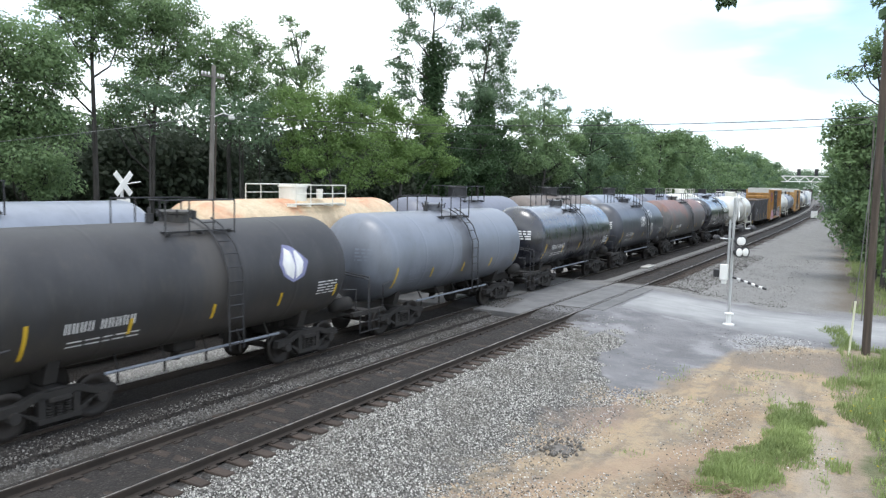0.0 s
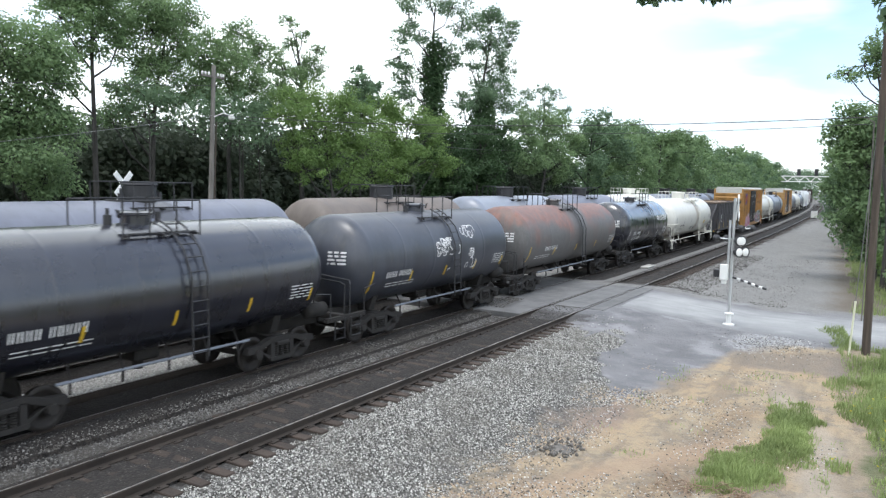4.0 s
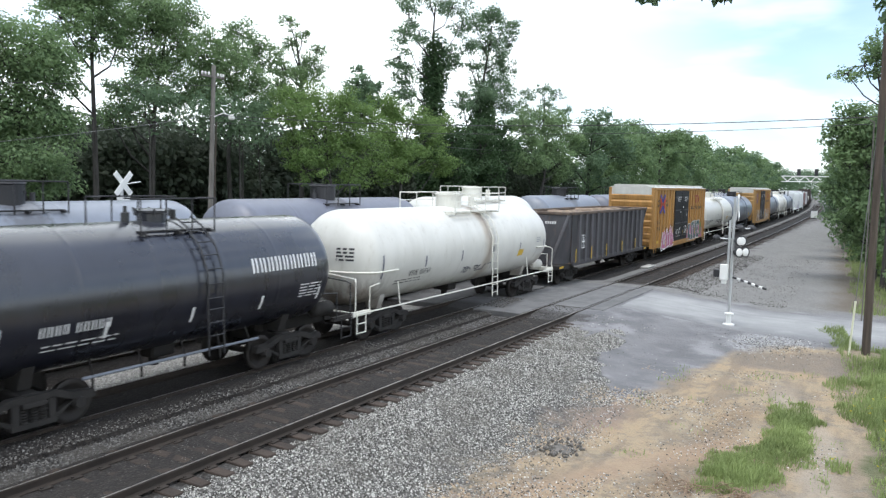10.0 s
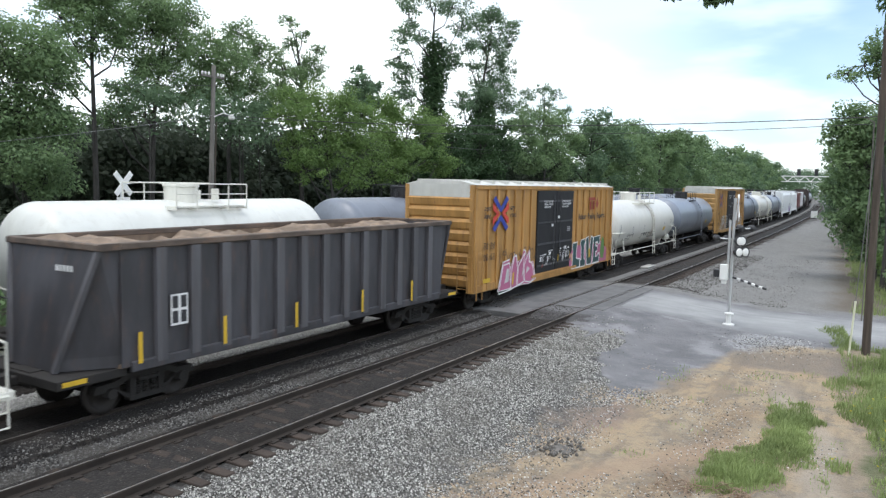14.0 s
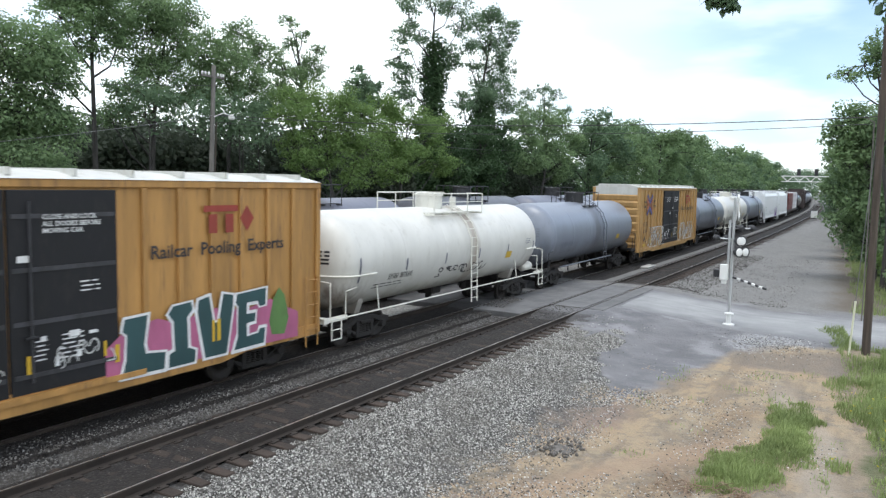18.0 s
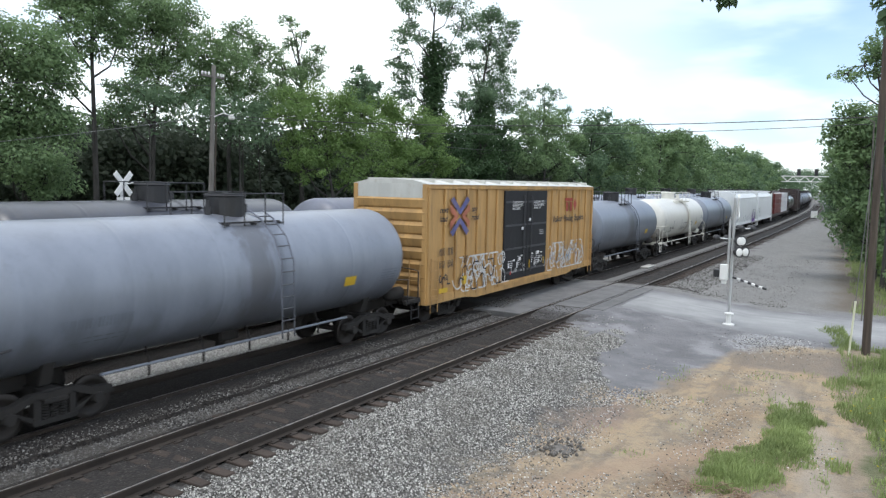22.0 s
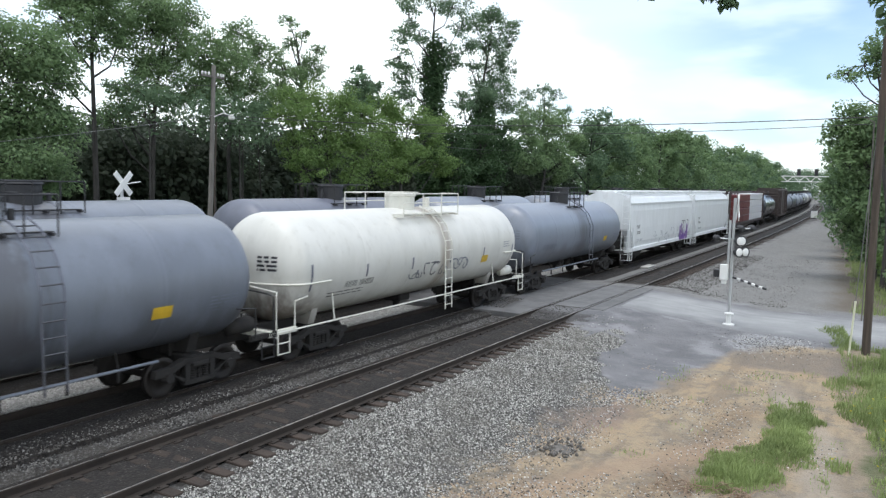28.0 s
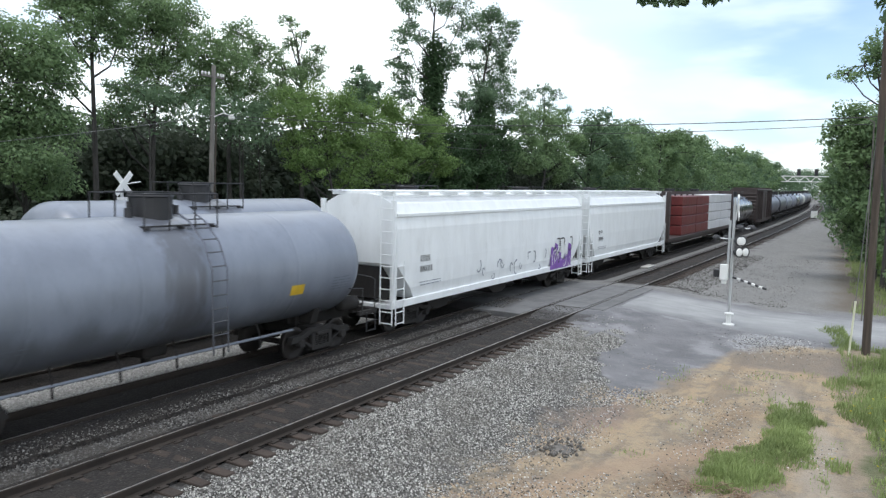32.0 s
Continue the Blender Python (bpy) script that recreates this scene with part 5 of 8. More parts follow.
def slogan_side(car, h, Y, faded, pink):
    """The lettering and spray paint of a pooled box car's side."""
    y = Y - 0.062
    # crossed bands in red and blue
    cx, cz, s = -h + 2.08, 3.72, 0.66
    for mt, o in ((MARK_BLUE, [(0, 0.05), (0, 0.4), (0.72, 1.06), (1.05, 0.84)]), (MARK_RED, [(0.2, 0.04), (1.05, 0.7), (1.05, 0.26), (0.56, -0.02), (0.2, -0.02)])):
        bm = B()
        for sx in (-1, 1):
            for sz in (-1, 1):
                flat(bm, [(cx + sx * s * a, cz + sz * s * b) for a, b in o][::sx * sz], y - (0.001 if mt is MARK_BLUE else 0.003))
        part("emblem", bm, mt if not faded else {MARK_BLUE: FADED_BLUE, MARK_RED: FADED_RED}[mt], car, "faded blue and red crossed emblem")
    words(car, "next", -h + 0.68, 3.86, 0.3, MARK_BLACK, y, shear=0.2)
    words(car, "load", -h + 0.68, 3.56, 0.3, MARK_BLACK, y, shear=0.2)
    words(car, "any", -h + 2.92, 3.86, 0.3, MARK_BLACK, y, shear=0.2)
    words(car, "road", -h + 2.92, 3.56, 0.3, MARK_BLACK, y, shear=0.2)
    bars(car, -h + 0.72, 2.38, 4, 0.26, MARK_BLACK, y, 2, 3)
    bars(car, -h + 0.72, 1.95, 4, 0.26, MARK_BLACK, y, 2, 4)
    bars(car, -h + 2.35, 2.02, 2, 0.26, MARK_BLACK, y, None, 9)
    bm = B()
    flat(bm, [(-h + 0.72, 1.1), (-h + 1.3, 1.1), (-h + 1.3, 1.26), (-h + 0.72, 1.26)], y)
    part("reflector", bm, MARK_YELLOW, car)
    # brand sign and slogan beyond the doors
    lx = -h + 12.3
    bm = B()
    flat(bm, [(lx - 0.2, 4.14), (lx + 0.8, 4.14), (lx + 0.8, 4.28), (lx - 0.2, 4.28)], y)
    for q in (-0.06, 0.42):
        flat(bm, [(lx + q, 3.66), (lx + q + 0.24, 3.66), (lx + q + 0.24, 4.08), (lx + q, 4.08)], y)
    flat(bm, [(lx + 0.86, 3.97), (lx + 1.08, 3.66), (lx + 1.3, 3.97), (lx + 1.08, 4.28)], y)
    part("emblem", bm, EMBLEM_RED, car, "red brand emblem as plain shapes")
    words(car, "Railcar  Pooling  Experts", lx - 1.6, 3.2, 0.395, MARK_BLACK, y)
    # notices on the doors
    yd = Y - 0.08
    for a, t in ((-1.75, "CLOSE THIS DOOR\nBEFORE CLOSING\nMAIN DOOR"), (0.35, "CLOSE AND LOCK\nALL DOORS BEFORE\nMOVING CAR")):
        words(car, t, a + 0.1, 4.1, 0.125, MARK_WHITE, yd)
    for x, z, w, rws in ((-2.0, 1.75, 0.5, 4), (-1.1, 1.9, 0.35, 5), (0.2, 1.9, 0.3, 5), (0.7, 1.95, 0.5, 6), (1.1, 2.9, 0.45, 3)):
        print_rows(car, x, z, w, rws, MARK_WHITE, yd, 0.085, 0.026)
    bm = B()
    for x, z in ((-0.75, 3.0), (-0.02, 3.35), (-0.95, 1.75), (0.9, 1.9)):
        flat(bm, [(x, z), (x + 0.22, z), (x + 0.22, z + 0.12), (x, z + 0.12)], yd)
    part("notice", bm, MARK_WHITE, car)
    for x, z, w, hh, mt in ((-1.95, 1.5, 0.2, 0.3, MARK_WHITE), (-1.5, 1.75, 0.3, 0.1, MARK_WHITE), (-1.15, 1.45, 0.16, 0.4, MARK_WHITE), (-0.75, 1.9, 0.32, 0.08, MARK_WHITE), (0.1, 1.35, 0.12, 0.55, MARK_YELLOW), (0.35, 1.9, 0.2, 0.16, MARK_WHITE), (0.62, 1.4, 0.14, 0.3, MARK_WHITE), (1.3, 1.9, 0.3, 0.1, MARK_WHITE), (1.05, 1.5, 0.16, 0.22, MARK_WHITE), (-1.75, 1.22, 0.14, 0.2, MARK_RED), (1.6, 1.4, 0.1, 0.5, MARK_YELLOW)):
        bm = B()
        flat(bm, [(x, z), (x + 0.6 * w, z), (x + 0.6 * w, z + 0.6 * hh), (x, z + 0.6 * hh)], yd - 0.002)
        part("notice", bm, mt, car)
    for k, (x, z, w, hh) in enumerate(((-1.6, 1.3, 0.5, 0.35), (-0.7, 1.3, 0.4, 0.3), (0.5, 1.35, 0.5, 0.4), (1.2, 1.3, 0.5, 0.6))):
        scrawl(car, x, z, w, hh, SPRAY_PALE, yd - 0.003, 60 + k, 4, 0.03)
    if pink:
        # one pink piece left of the doors, one dark green word right of them
        x0 = -h + 2.0
        o = [(0.0, 0.62), (0.42, 1.95), (1.0, 2.02), (1.06, 1.62), (1.45, 2.2), (1.68, 2.12), (1.72, 1.86), (2.1, 1.92), (2.3, 2.32), (2.52, 2.25), (2.56, 2.02), (2.9, 2.3), (2.98, 1.75), (3.28, 1.78), (3.62, 1.02), (2.9, 0.82), (2.2, 0.92), (1.5, 0.68)]
        bm = B()
        flat(bm, [(x0 + a * 1.04 - 0.07, max(0.62, (b - 1.4) * 1.07 + 1.2)) for a, b in o], y - 0.001)
        part("graffiti", bm, MARK_WHITE, car, "white edge of the pink graffiti")
        bm = B()
        flat(bm, [(x0 + a, max(0.66, b - 0.2)) for a, b in o], y - 0.003)
        part("graffiti", bm, SPRAY_PINK, car, "pink spray-painted letters")
        for i, q in enumerate(([(0.55, 1.1), (0.95, 1.15), (0.95, 1.65), (0.75, 1.7)], [(1.25, 0.95), (1.4, 1.0), (1.45, 1.5), (1.3, 1.45)], [(2.2, 1.2), (2.45, 1.5), (2.3, 1.55)], [(2.6, 1.3), (3.0, 1.5), (2.7, 1.62)])):
            bm = B()
            flat(bm, [(x0 + a, b - 0.2) for a, b in q], y - 0.005)
            part("graffiti", bm, (SPRAY_PALE, MARK_YELLOW, SPRAY_PALE, SPRAY_PALE)[i], car)
        for o in ([(0.05, 0.72), (0.42, 1.85), (1.0, 1.9), (1.08, 1.2), (1.2, 0.8)], [(1.12, 0.8), (1.2, 1.6), (1.45, 2.15), (1.65, 2.1), (1.75, 1.6), (1.7, 0.88)],
                  [(1.78, 0.9), (1.85, 1.7), (2.15, 1.95), (2.42, 2.2), (2.3, 1.5), (2.45, 1.0)], [(2.5, 1.0), (2.42, 1.7), (2.75, 2.1), (2.93, 2.2), (2.88, 1.8), (3.2, 1.72), (3.5, 1.05), (3.1, 0.9)]):
            bm = B()
            for i, ((a, b), (c, d)) in enumerate(zip(o, o[1:] + o[:1])):
                l = math.hypot(c - a, d - b)
                nx, nz = (d - b) / l * 0.028, -(c - a) / l * 0.028
                flat(bm, [(x0 + a - nx, b - 0.2 - nz), (x0 + a + nx, b - 0.2 + nz), (x0 + c + nx, d - 0.2 + nz), (x0 + c - nx, d - 0.2 - nz)], y - 0.0055 - 0.0003 * i)
            part("graffiti", bm, MARK_WHITE, car, "white outline of a painted letter")
        scrawl(car, x0 + 1.0, 1.7, 2.8, 0.55, BOX_BROWN, y - 0.0005, 14, 16, 0.03)
        x0 = -h + 9.95
        bm = B()
        flat(bm, [(x0 - 0.3, 0.9), (x0 + 5.2, 0.85), (x0 + 5.2, 1.5), (x0 + 4.6, 1.75), (x0 + 4.2, 1.95), (x0 + 3.4, 1.8), (x0 + 2.2, 2.0), (x0 + 1.5, 1.75), (x0 + 0.9, 1.95), (x0 + 0.1, 1.8), (x0 - 0.3, 1.5)], y)
        part("graffiti", bm, SPRAY_PINK, car, "pink spray-painted ground")
        for o in ([(0, 0.02), (1.08, 0), (1.12, 0.42), (0.64, 0.48), (0.6, 0.66), (0.7, 1.3), (0.1, 1.27), (0.04, 1.0), (0.15, 0.9), (0.12, 0.4)],
                  [(1.14, 0), (1.88, 0), (1.92, 0.3), (1.72, 0.4), (1.7, 1.05), (1.84, 1.2), (1.8, 1.42), (1.28, 1.38), (1.14, 1.2), (1.27, 1.0), (1.3, 0.4), (1.16, 0.35)],
                  [(1.95, 1.43), (2.3, 1.5), (2.42, 0.85), (2.52, 0.85), (2.66, 1.5), (3.02, 1.42), (3.0, 1.12), (2.8, 0.02), (2.12, 0.02), (1.9, 1.15)],
                  [(2.95, 0.02), (4.0, 0.04), (4.05, 0.5), (3.82, 0.5), (3.75, 0.38), (3.45, 0.36), (3.45, 0.62), (3.7, 0.64), (3.72, 0.92), (3.45, 0.92), (3.45, 1.12), (3.75, 1.12), (3.82, 1.0), (4.05, 1.02), (4.08, 1.48), (3.08, 1.42), (3.04, 1.2), (3.12, 1.1), (3.1, 0.4)]):
            o = [(x0 + a, 0.82 + b * 0.98) for a, b in o]
            bm = B()
            flat(bm, o, y - 0.003)
            part("graffiti", bm, SPRAY_TEAL, car, "dark green spray-painted letter")
            bm = B()
            rg = random.Random(int(o[0][0] * 100))
            for (a, b), (c, d) in zip(o, o[1:] + o[:1]):
                l = math.hypot(c - a, d - b)
                w = rg.uniform(0.02, 0.042)
                nx, nz = (d - b) / l * w, -(c - a) / l * w
                ex, ez = (c - a) / l * w * 0.7, (d - b) / l * w * 0.7
                flat(bm, [(a - nx - ex, b - nz - ez), (a + nx - ex, b + nz - ez), (c + nx + ex, d + nz + ez), (c - nx + ex, d - nz + ez)], y - 0.005 - 0.0004 * rg.random())
            part("graffiti", bm, MARK_WHITE, car, "white edge of a painted letter")
        for a, b, c, d in ((2.36, 0.3, 0.07, 0.5), (2.5, 0.3, 0.1, 0.5), (-0.1, 0.32, 0.1, 0.36)):
            bm = B()
            flat(bm, [(x0 + a, 0.9 + b), (x0 + a + c, 0.9 + b), (x0 + a + c, 0.9 + b + d), (x0 + a, 0.9 + b + d)], y - 0.007)
            part("graffiti", bm, MARK_YELLOW, car, "yellow spray-painted bar")
        bm = B()
        flat(bm, [(x0 + 4.25, 1.05), (x0 + 4.7, 1.0), (x0 + 4.85, 1.4), (x0 + 4.7, 2.0), (x0 + 4.5, 2.2), (x0 + 4.3, 1.95), (x0 + 4.15, 1.4)], y - 0.004)
        part("graffiti", bm, SPRAY_GREEN, car, "green spray-painted patch")
    else:
        scrawl(car, -h + 2.3, 0.98, 3.3, 1.25, SPRAY_PALE, y, 31, 40, 0.055, label="pale scrawled graffiti")
        scrawl(car, -h + 2.3, 1.0, 3.3, 1.0, MARK_BLACK, y - 0.004, 32, 10, 0.05)
        scrawl(car, -h + 10.2, 1.02, 4.4, 1.2, SPRAY_PALE, y, 33, 44, 0.055, label="pale scrawled graffiti")
        scrawl(car, -h + 10.2, 1.05, 4.4, 1.0, GREY_STEEL, y - 0.004, 35, 9, 0.06)
        scrawl(car, -h + 0.8, 1.38, 0.6, 0.36, MARK_BLACK, y - 0.004, 34, 6, 0.05)
        bm = B()
        flat(bm, [(-h + 2.3, 1.25), (-h + 2.65, 1.25), (-h + 2.65, 1.55), (-h + 2.3, 1.55)], y - 0.003)
        part("reflector", bm, MARK_YELLOW, car)


def gondola(name, label):
    """An open-topped car with ribbed sides and sloping ends."""
    car = thing(name, label, "gondola", Matrix.Identity(4), "near train cars")
    h, w, z0, z1 = 6.2, 1.5, 1.05, 3.5
    inset = 1.35
    for s in (-1, 1):
        bm = B()
        prism(bm, [(-h, z0), (h, z0), (h, z1), (-h, z1)], s * (w - 0.03), s * w)
        part("side_sheet", bm, GONDOLA, car)
        bm = B()
        box(bm, -h - 0.05, h + 0.05, min(s * (w - 0.06), s * (w + 0.1)), max(s * (w - 0.06), s * (w + 0.1)), z1 - 0.06, z1 + 0.08, 0.02)
        part("top_chord", bm, GONDOLA_RIM, car, "black top chord edged with rust")
        bm = B()
        box(bm, -h + 0.2, h - 0.2, min(s * (w - 0.05), s * (w + 0.08)), max(s * (w - 0.05), s * (w + 0.08)), z0 - 0.12, z0 + 0.1, 0.02)
        part("side_sill", bm, GONDOLA, car)
        for i in range(13):
            xx = -h + 0.9 + (2 * h - 1.8) * i / 12
            bm = B()
            prism(bm, [(xx - 0.13, z0), (xx + 0.13, z0), (xx + 0.13, z1 - 0.06), (xx - 0.13, z1 - 0.06)], s * w - (0.11 if s < 0 else 0), s * w + (0.11 if s > 0 else 0))
            part("side_post", bm, GONDOLA_RIB, car)
        # end sheet: narrow at its foot and full width at the rim, edged with struts
        bm = B()
        v = [bm.verts.new(p) for p in ((s * (h + 0.45), -w, z1), (s * (h + 0.45), w, z1), (s * (h + 0.95), 0.75, z0), (s * (h + 0.95), -0.75, z0))]
        u = [bm.verts.new((q.co.x - s * 0.06, q.co.y, q.co.z)) for q in v]
        bm.faces.new(v if s < 0 else v[::-1]), bm.faces.new(u[::-1] if s < 0 else u)
        for i in range(4):
            j = (i + 1) % 4
            bm.faces.new((v[i], v[j], u[j], u[i]))
        part("end_sheet", bm, GONDOLA, car)
        for e in (-1, 1):
            bm = B()
            f = [bm.verts.new(p) for p in ((s * (h - 0.02), e * (w - 0.02), z1), (s * (h + 0.43), e * (w - 0.02), z1), (s * (h + 0.93), e * 0.76, z0), (s * (h - 0.15), e * (w - 0.02), z0))]
            g = [bm.verts.new((q.co.x, q.co.y - e * 0.03, q.co.z)) for q in f]
            bm.faces.new(f), bm.faces.new(g[::-1])
            for i in range(4):
                bm.faces.new((f[i], f[(i + 1) % 4], g[(i + 1) % 4], g[i]))
            part("end_gusset", bm, GONDOLA, car)
            bm = B()
            tube(bm, [(s * (h + 0.45), e * w, z1 - 0.02), (s * (h + 0.97), e * 0.77, z0)], 0.075, 5)
            part("corner_strut", bm, GONDOLA_RIB, car)
        bm = B()
        box(bm, min(s * (h + 0.4), s * (h + 0.54)), max(s * (h + 0.4), s * (h + 0.54)), -w - 0.08, w + 0.08, z1 - 0.06, z1 + 0.08, 0.02)
        for e in (-1, 1):
            box(bm, min(s * h, s * (h + 0.5)), max(s * h, s * (h + 0.5)), e * w - 0.08, e * w + 0.08, z1 - 0.058, z1 + 0.078)
        part("end_chord", bm, GONDOLA_RIM, car)
        bm = B()
        box(bm, min(s * (h - 0.2), s * (h + 1.3)), max(s * (h - 0.2), s * (h + 1.3)), -1.4, 1.4, 0.85, 1.03, 0.01)
        part("end_platform", bm, UNDER, car, "grimy end platform with a yellow edge mark")
        bm = B()
        flat(bm, [(s * (h + 0.7), 0.9), (s * (h + 1.2), 0.9), (s * (h + 1.2), 1.0), (s * (h + 0.7), 1.0)][::1], -1.405)
        part("reflector", bm, MARK_YELLOW, car)
        truck(car, s * (h - 0.9))
    bm = B()
    box(bm, -h, h, -w + 0.05, w - 0.05, z0 - 0.02, z0 + 0.06)
    for s in (-1, 1):
        box(bm, -h + 0.02, h - 0.02, min(s * (w - 0.045), s * (w - 0.035)), max(s * (w - 0.045), s * (w - 0.035)), z0 + 0.1, z1)
    part("liner", bm, RUST_IN, car, "rust-brown inner walls")
    # a low heap of scrap lies along the car
    rs = random.Random(3)
    bm = B()
    n, m = 40, 8
    rows = [[bm.verts.new((-h - 0.35 + (2 * h + 0.7) * i / n, -w + 0.07 + (2 * w - 0.14) * j / m, 3.36 + 0.12 * math.sin(i * 0.55) + rs.uniform(-0.1, 0.12))) for j in range(m + 1)] for i in range(n + 1)]
    for i in range(n):
        for j in range(m):
            bm.faces.new((rows[i][j], rows[i + 1][j], rows[i + 1][j + 1], rows[i][j + 1]))
    part("load", bm, RUST_IN, car, "rust-brown load heaped below the rim")
    bm = B()
    box(bm, -h - 1.2, h + 1.2, -0.35, 0.35, 0.72, z0)
    part("center_sill", bm, UNDER, car)
    couplers(car, h + 1.35)
    y = -w - 0.114
    bm = B()
    flat(bm, [(-h + 1.1, 1.75), (-h + 1.55, 1.75), (-h + 1.55, 2.42), (-h + 1.1, 2.42)], y)
    part("notice", bm, MARK_WHITE, car, "white panel with a dark owner's mark")
    bm = B()
    for x, z in ((1.14, 2.12), (1.36, 2.12), (1.14, 1.8), (1.36, 1.8)):
        flat(bm, [(-h + x, z), (-h + x + 0.15, z), (-h + x + 0.15, z + 0.26), (-h + x, z + 0.26)], y - 0.003)
    part("stencil", bm, MARK_BLACK, car)
    for xx in (0.35, 2.6, 5.0, 7.8, 10.4):
        bm = B()
        flat(bm, [(-h + xx - 0.05, 1.1), (-h + xx + 0.05, 1.1), (-h + xx + 0.05, 1.75), (-h + xx - 0.05, 1.75)], y - 0.002)
        part("reflector", bm, MARK_YELLOW, car)
    bm = B()
    for i in range(5):
        v = [(-h - 0.62, -0.9 + i * 0.12 + a, 3.0 + b) for a, b in ((0, 0), (0.08, 0), (0.08, 0.12), (0, 0.12))]
        bm.faces.new([bm.verts.new(p) for p in v])
    part("stencil", bm, MARK_WHITE, car)
    return car


def covered_hopper(name, label, length, seed):
    car = thing(name, label, "hopper car", Matrix.Identity(4), "near train cars")
    h, w = length / 2, 1.5
    zt, z0 = 4.6, 1.0
    e = h - 1.45
    # rounded shell, cut back above the trucks by slope sheets
    sect = []
    for y, z in ((1.42, z0 + 0.1), (1.5, 1.5), (1.52, 2.3), (1.5, 3.4), (1.44, 3.85), (1.28, 4.2), (0.85, 4.42), (0.4, 4.5)):
        sect.append((y, z))
    loop = [(-y, z) for y, z in sect] + sect[::-1]
    bm = B()
    xs = [-h + 0.15, h - 0.15]
    rings = [[bm.verts.new((x, y, z)) for y, z in loop] for x in np.linspace(-h + 0.15, h - 0.15, 13)]
    k = len(loop)
    for a, b in zip(rings, rings[1:]):
        for i in range(k - 1):
            bm.faces.new((a[i], a[i + 1], b[i + 1], b[i]))
    for ring in (rings[0], rings[-1]):
        for v in ring:
            if v.co.z < 2.29:
                v.co.x += math.copysign((2.3 - v.co.z) * 0.95, -v.co.x)
        bm.faces.new([v for v in ring if v.co.z > 2.29])
        low = [v for v in ring if v.co.z < 2.31]
        half_n = len(low) // 2
        for i in range(half_n - 1):
            bm.faces.new((low[i], low[i + 1], low[-2 - i], low[-1 - i]))
    for ring, t in ((rings[1], 0.35), (rings[-2], 0.35)):
        for v in ring:
            if v.co.z < 2.3:
                v.co.x += math.copysign((2.3 - v.co.z) * 0.5, -v.co.x)
    me = as_mesh("shell", bm, HOPPER_WHITE)
    part("shell", me, None, car)
    bm = B()
    box(bm, -h + 0.2, h - 0.2, -0.38, 0.38, 4.44, 4.6, 0.03)
    part("roof_hatch", bm, HOPPER_WHITE, car)
    for s in (-1, 1):
        bm = B()
        for yy in (0.75, 0.95, 1.15):
            box(bm, -h + 0.1, h - 0.1, s * yy - 0.07, s * yy + 0.07, 4.56, 4.59)
        for x in np.linspace(-h + 0.4, h - 0.4, 9):
            box(bm, x - 0.03, x + 0.03, min(s * 0.5, s * 1.25), max(s * 0.5, s * 1.25), 4.44, 4.56)
        part("running_board", bm, HOPPER_WHITE, car)
        bm = B()
        box(bm, -h, h, min(s * 1.42, s * 1.52), max(s * 1.42, s * 1.52), 0.92, 1.16, 0.02)
        part("side_sill", bm, HOPPER_WHITE, car)
        bm = B()
        box(bm, -h + 0.18, h - 0.18, min(s * 1.44, s * 1.5), max(s * 1.44, s * 1.5), 3.78, 3.9, 0.015)
        part("top_chord", bm, HOPPER_WHITE, car)
        # end frame with ladder
        for yy in (-1.4, 1.4):
            bm = B()
            box(bm, s * (h - 0.1) - 0.06, s * (h - 0.1) + 0.06, yy - 0.07, yy + 0.07, 0.95, 4.3)
            part("corner_post", bm, HOPPER_WHITE, car)
        bm = B()
        prism(bm, [(s * (h - 0.9), 1.16), (s * (h - 0.2), 1.16), (s * (h - 0.2), 2.2), (s * (h - 0.45), 2.2)], -0.9, 0.9)
        # near-black colour here stands for the shade in the open end
        part("slope_sheet", bm, UNDER, car, "brown slope sheet, coloured dark for the open end's shade")
        bm = B()
        box(bm, min(s * (h - 1.0), s * h), max(s * (h - 1.0), s * h), -1.42, 1.42, 0.9, 1.02)
        part("end_platform", bm, HOPPER_WHITE, car)
        for yy in (-1.48, -1.02):
            bm = B()
            tube(bm, [(s * (h + 0.04), yy, 0.4), (s * (h + 0.04), yy, 4.55)], 0.022, 5)
            part("ladder_rail", bm, HOPPER_WHITE, car)
        bm = B()
        for z in np.arange(0.45, 4.4, 0.36):
            tube(bm, [(s * (h + 0.04), -1.48, z), (s * (h + 0.04), -1.02, z)], 0.018, 5)
        for z in np.arange(0.45, 2.4, 0.36):
            tube(bm, [(s * (h - 0.05), -1.56, z), (s * (h - 0.5), -1.56, z)], 0.018, 5)
        for x in (0.05, 0.5):
            tube(bm, [(s * (h - x), -1.56, 0.4), (s * (h - x), -1.56, 2.4)], 0.02, 5)
        part("ladder_rungs", bm, HOPPER_WHITE, car)
        truck(car, s * (h - 1.7))
    for x in (-0.28 * length, 0.0, 0.28 * length):
        bm = B()
        o = [(x - 1.6, 1.1), (x + 1.6, 1.1), (x + 0.35, 0.45), (x - 0.35, 0.45)]
        prism(bm, o, -1.0, 1.0)
        part("hopper_bay", bm, UNDER, car)
    bm = B()
    box(bm, -h - 0.5, h + 0.5, -0.3, 0.3, 0.75, 1.0)
    part("center_sill", bm, UNDER, car)
    couplers(car, h + 0.45)
    y = -1.53
    bars(car, -h + 1.5, 2.3, 4, 0.2, MARK_BLACK, y, None, seed)
    bars(car, -h + 1.5, 1.95, 5, 0.2, MARK_BLACK, y, None, seed + 1)
    print_rows(car, -h + 1.4, 1.6, 1.4, 2, GREY_STEEL, y)
    return car


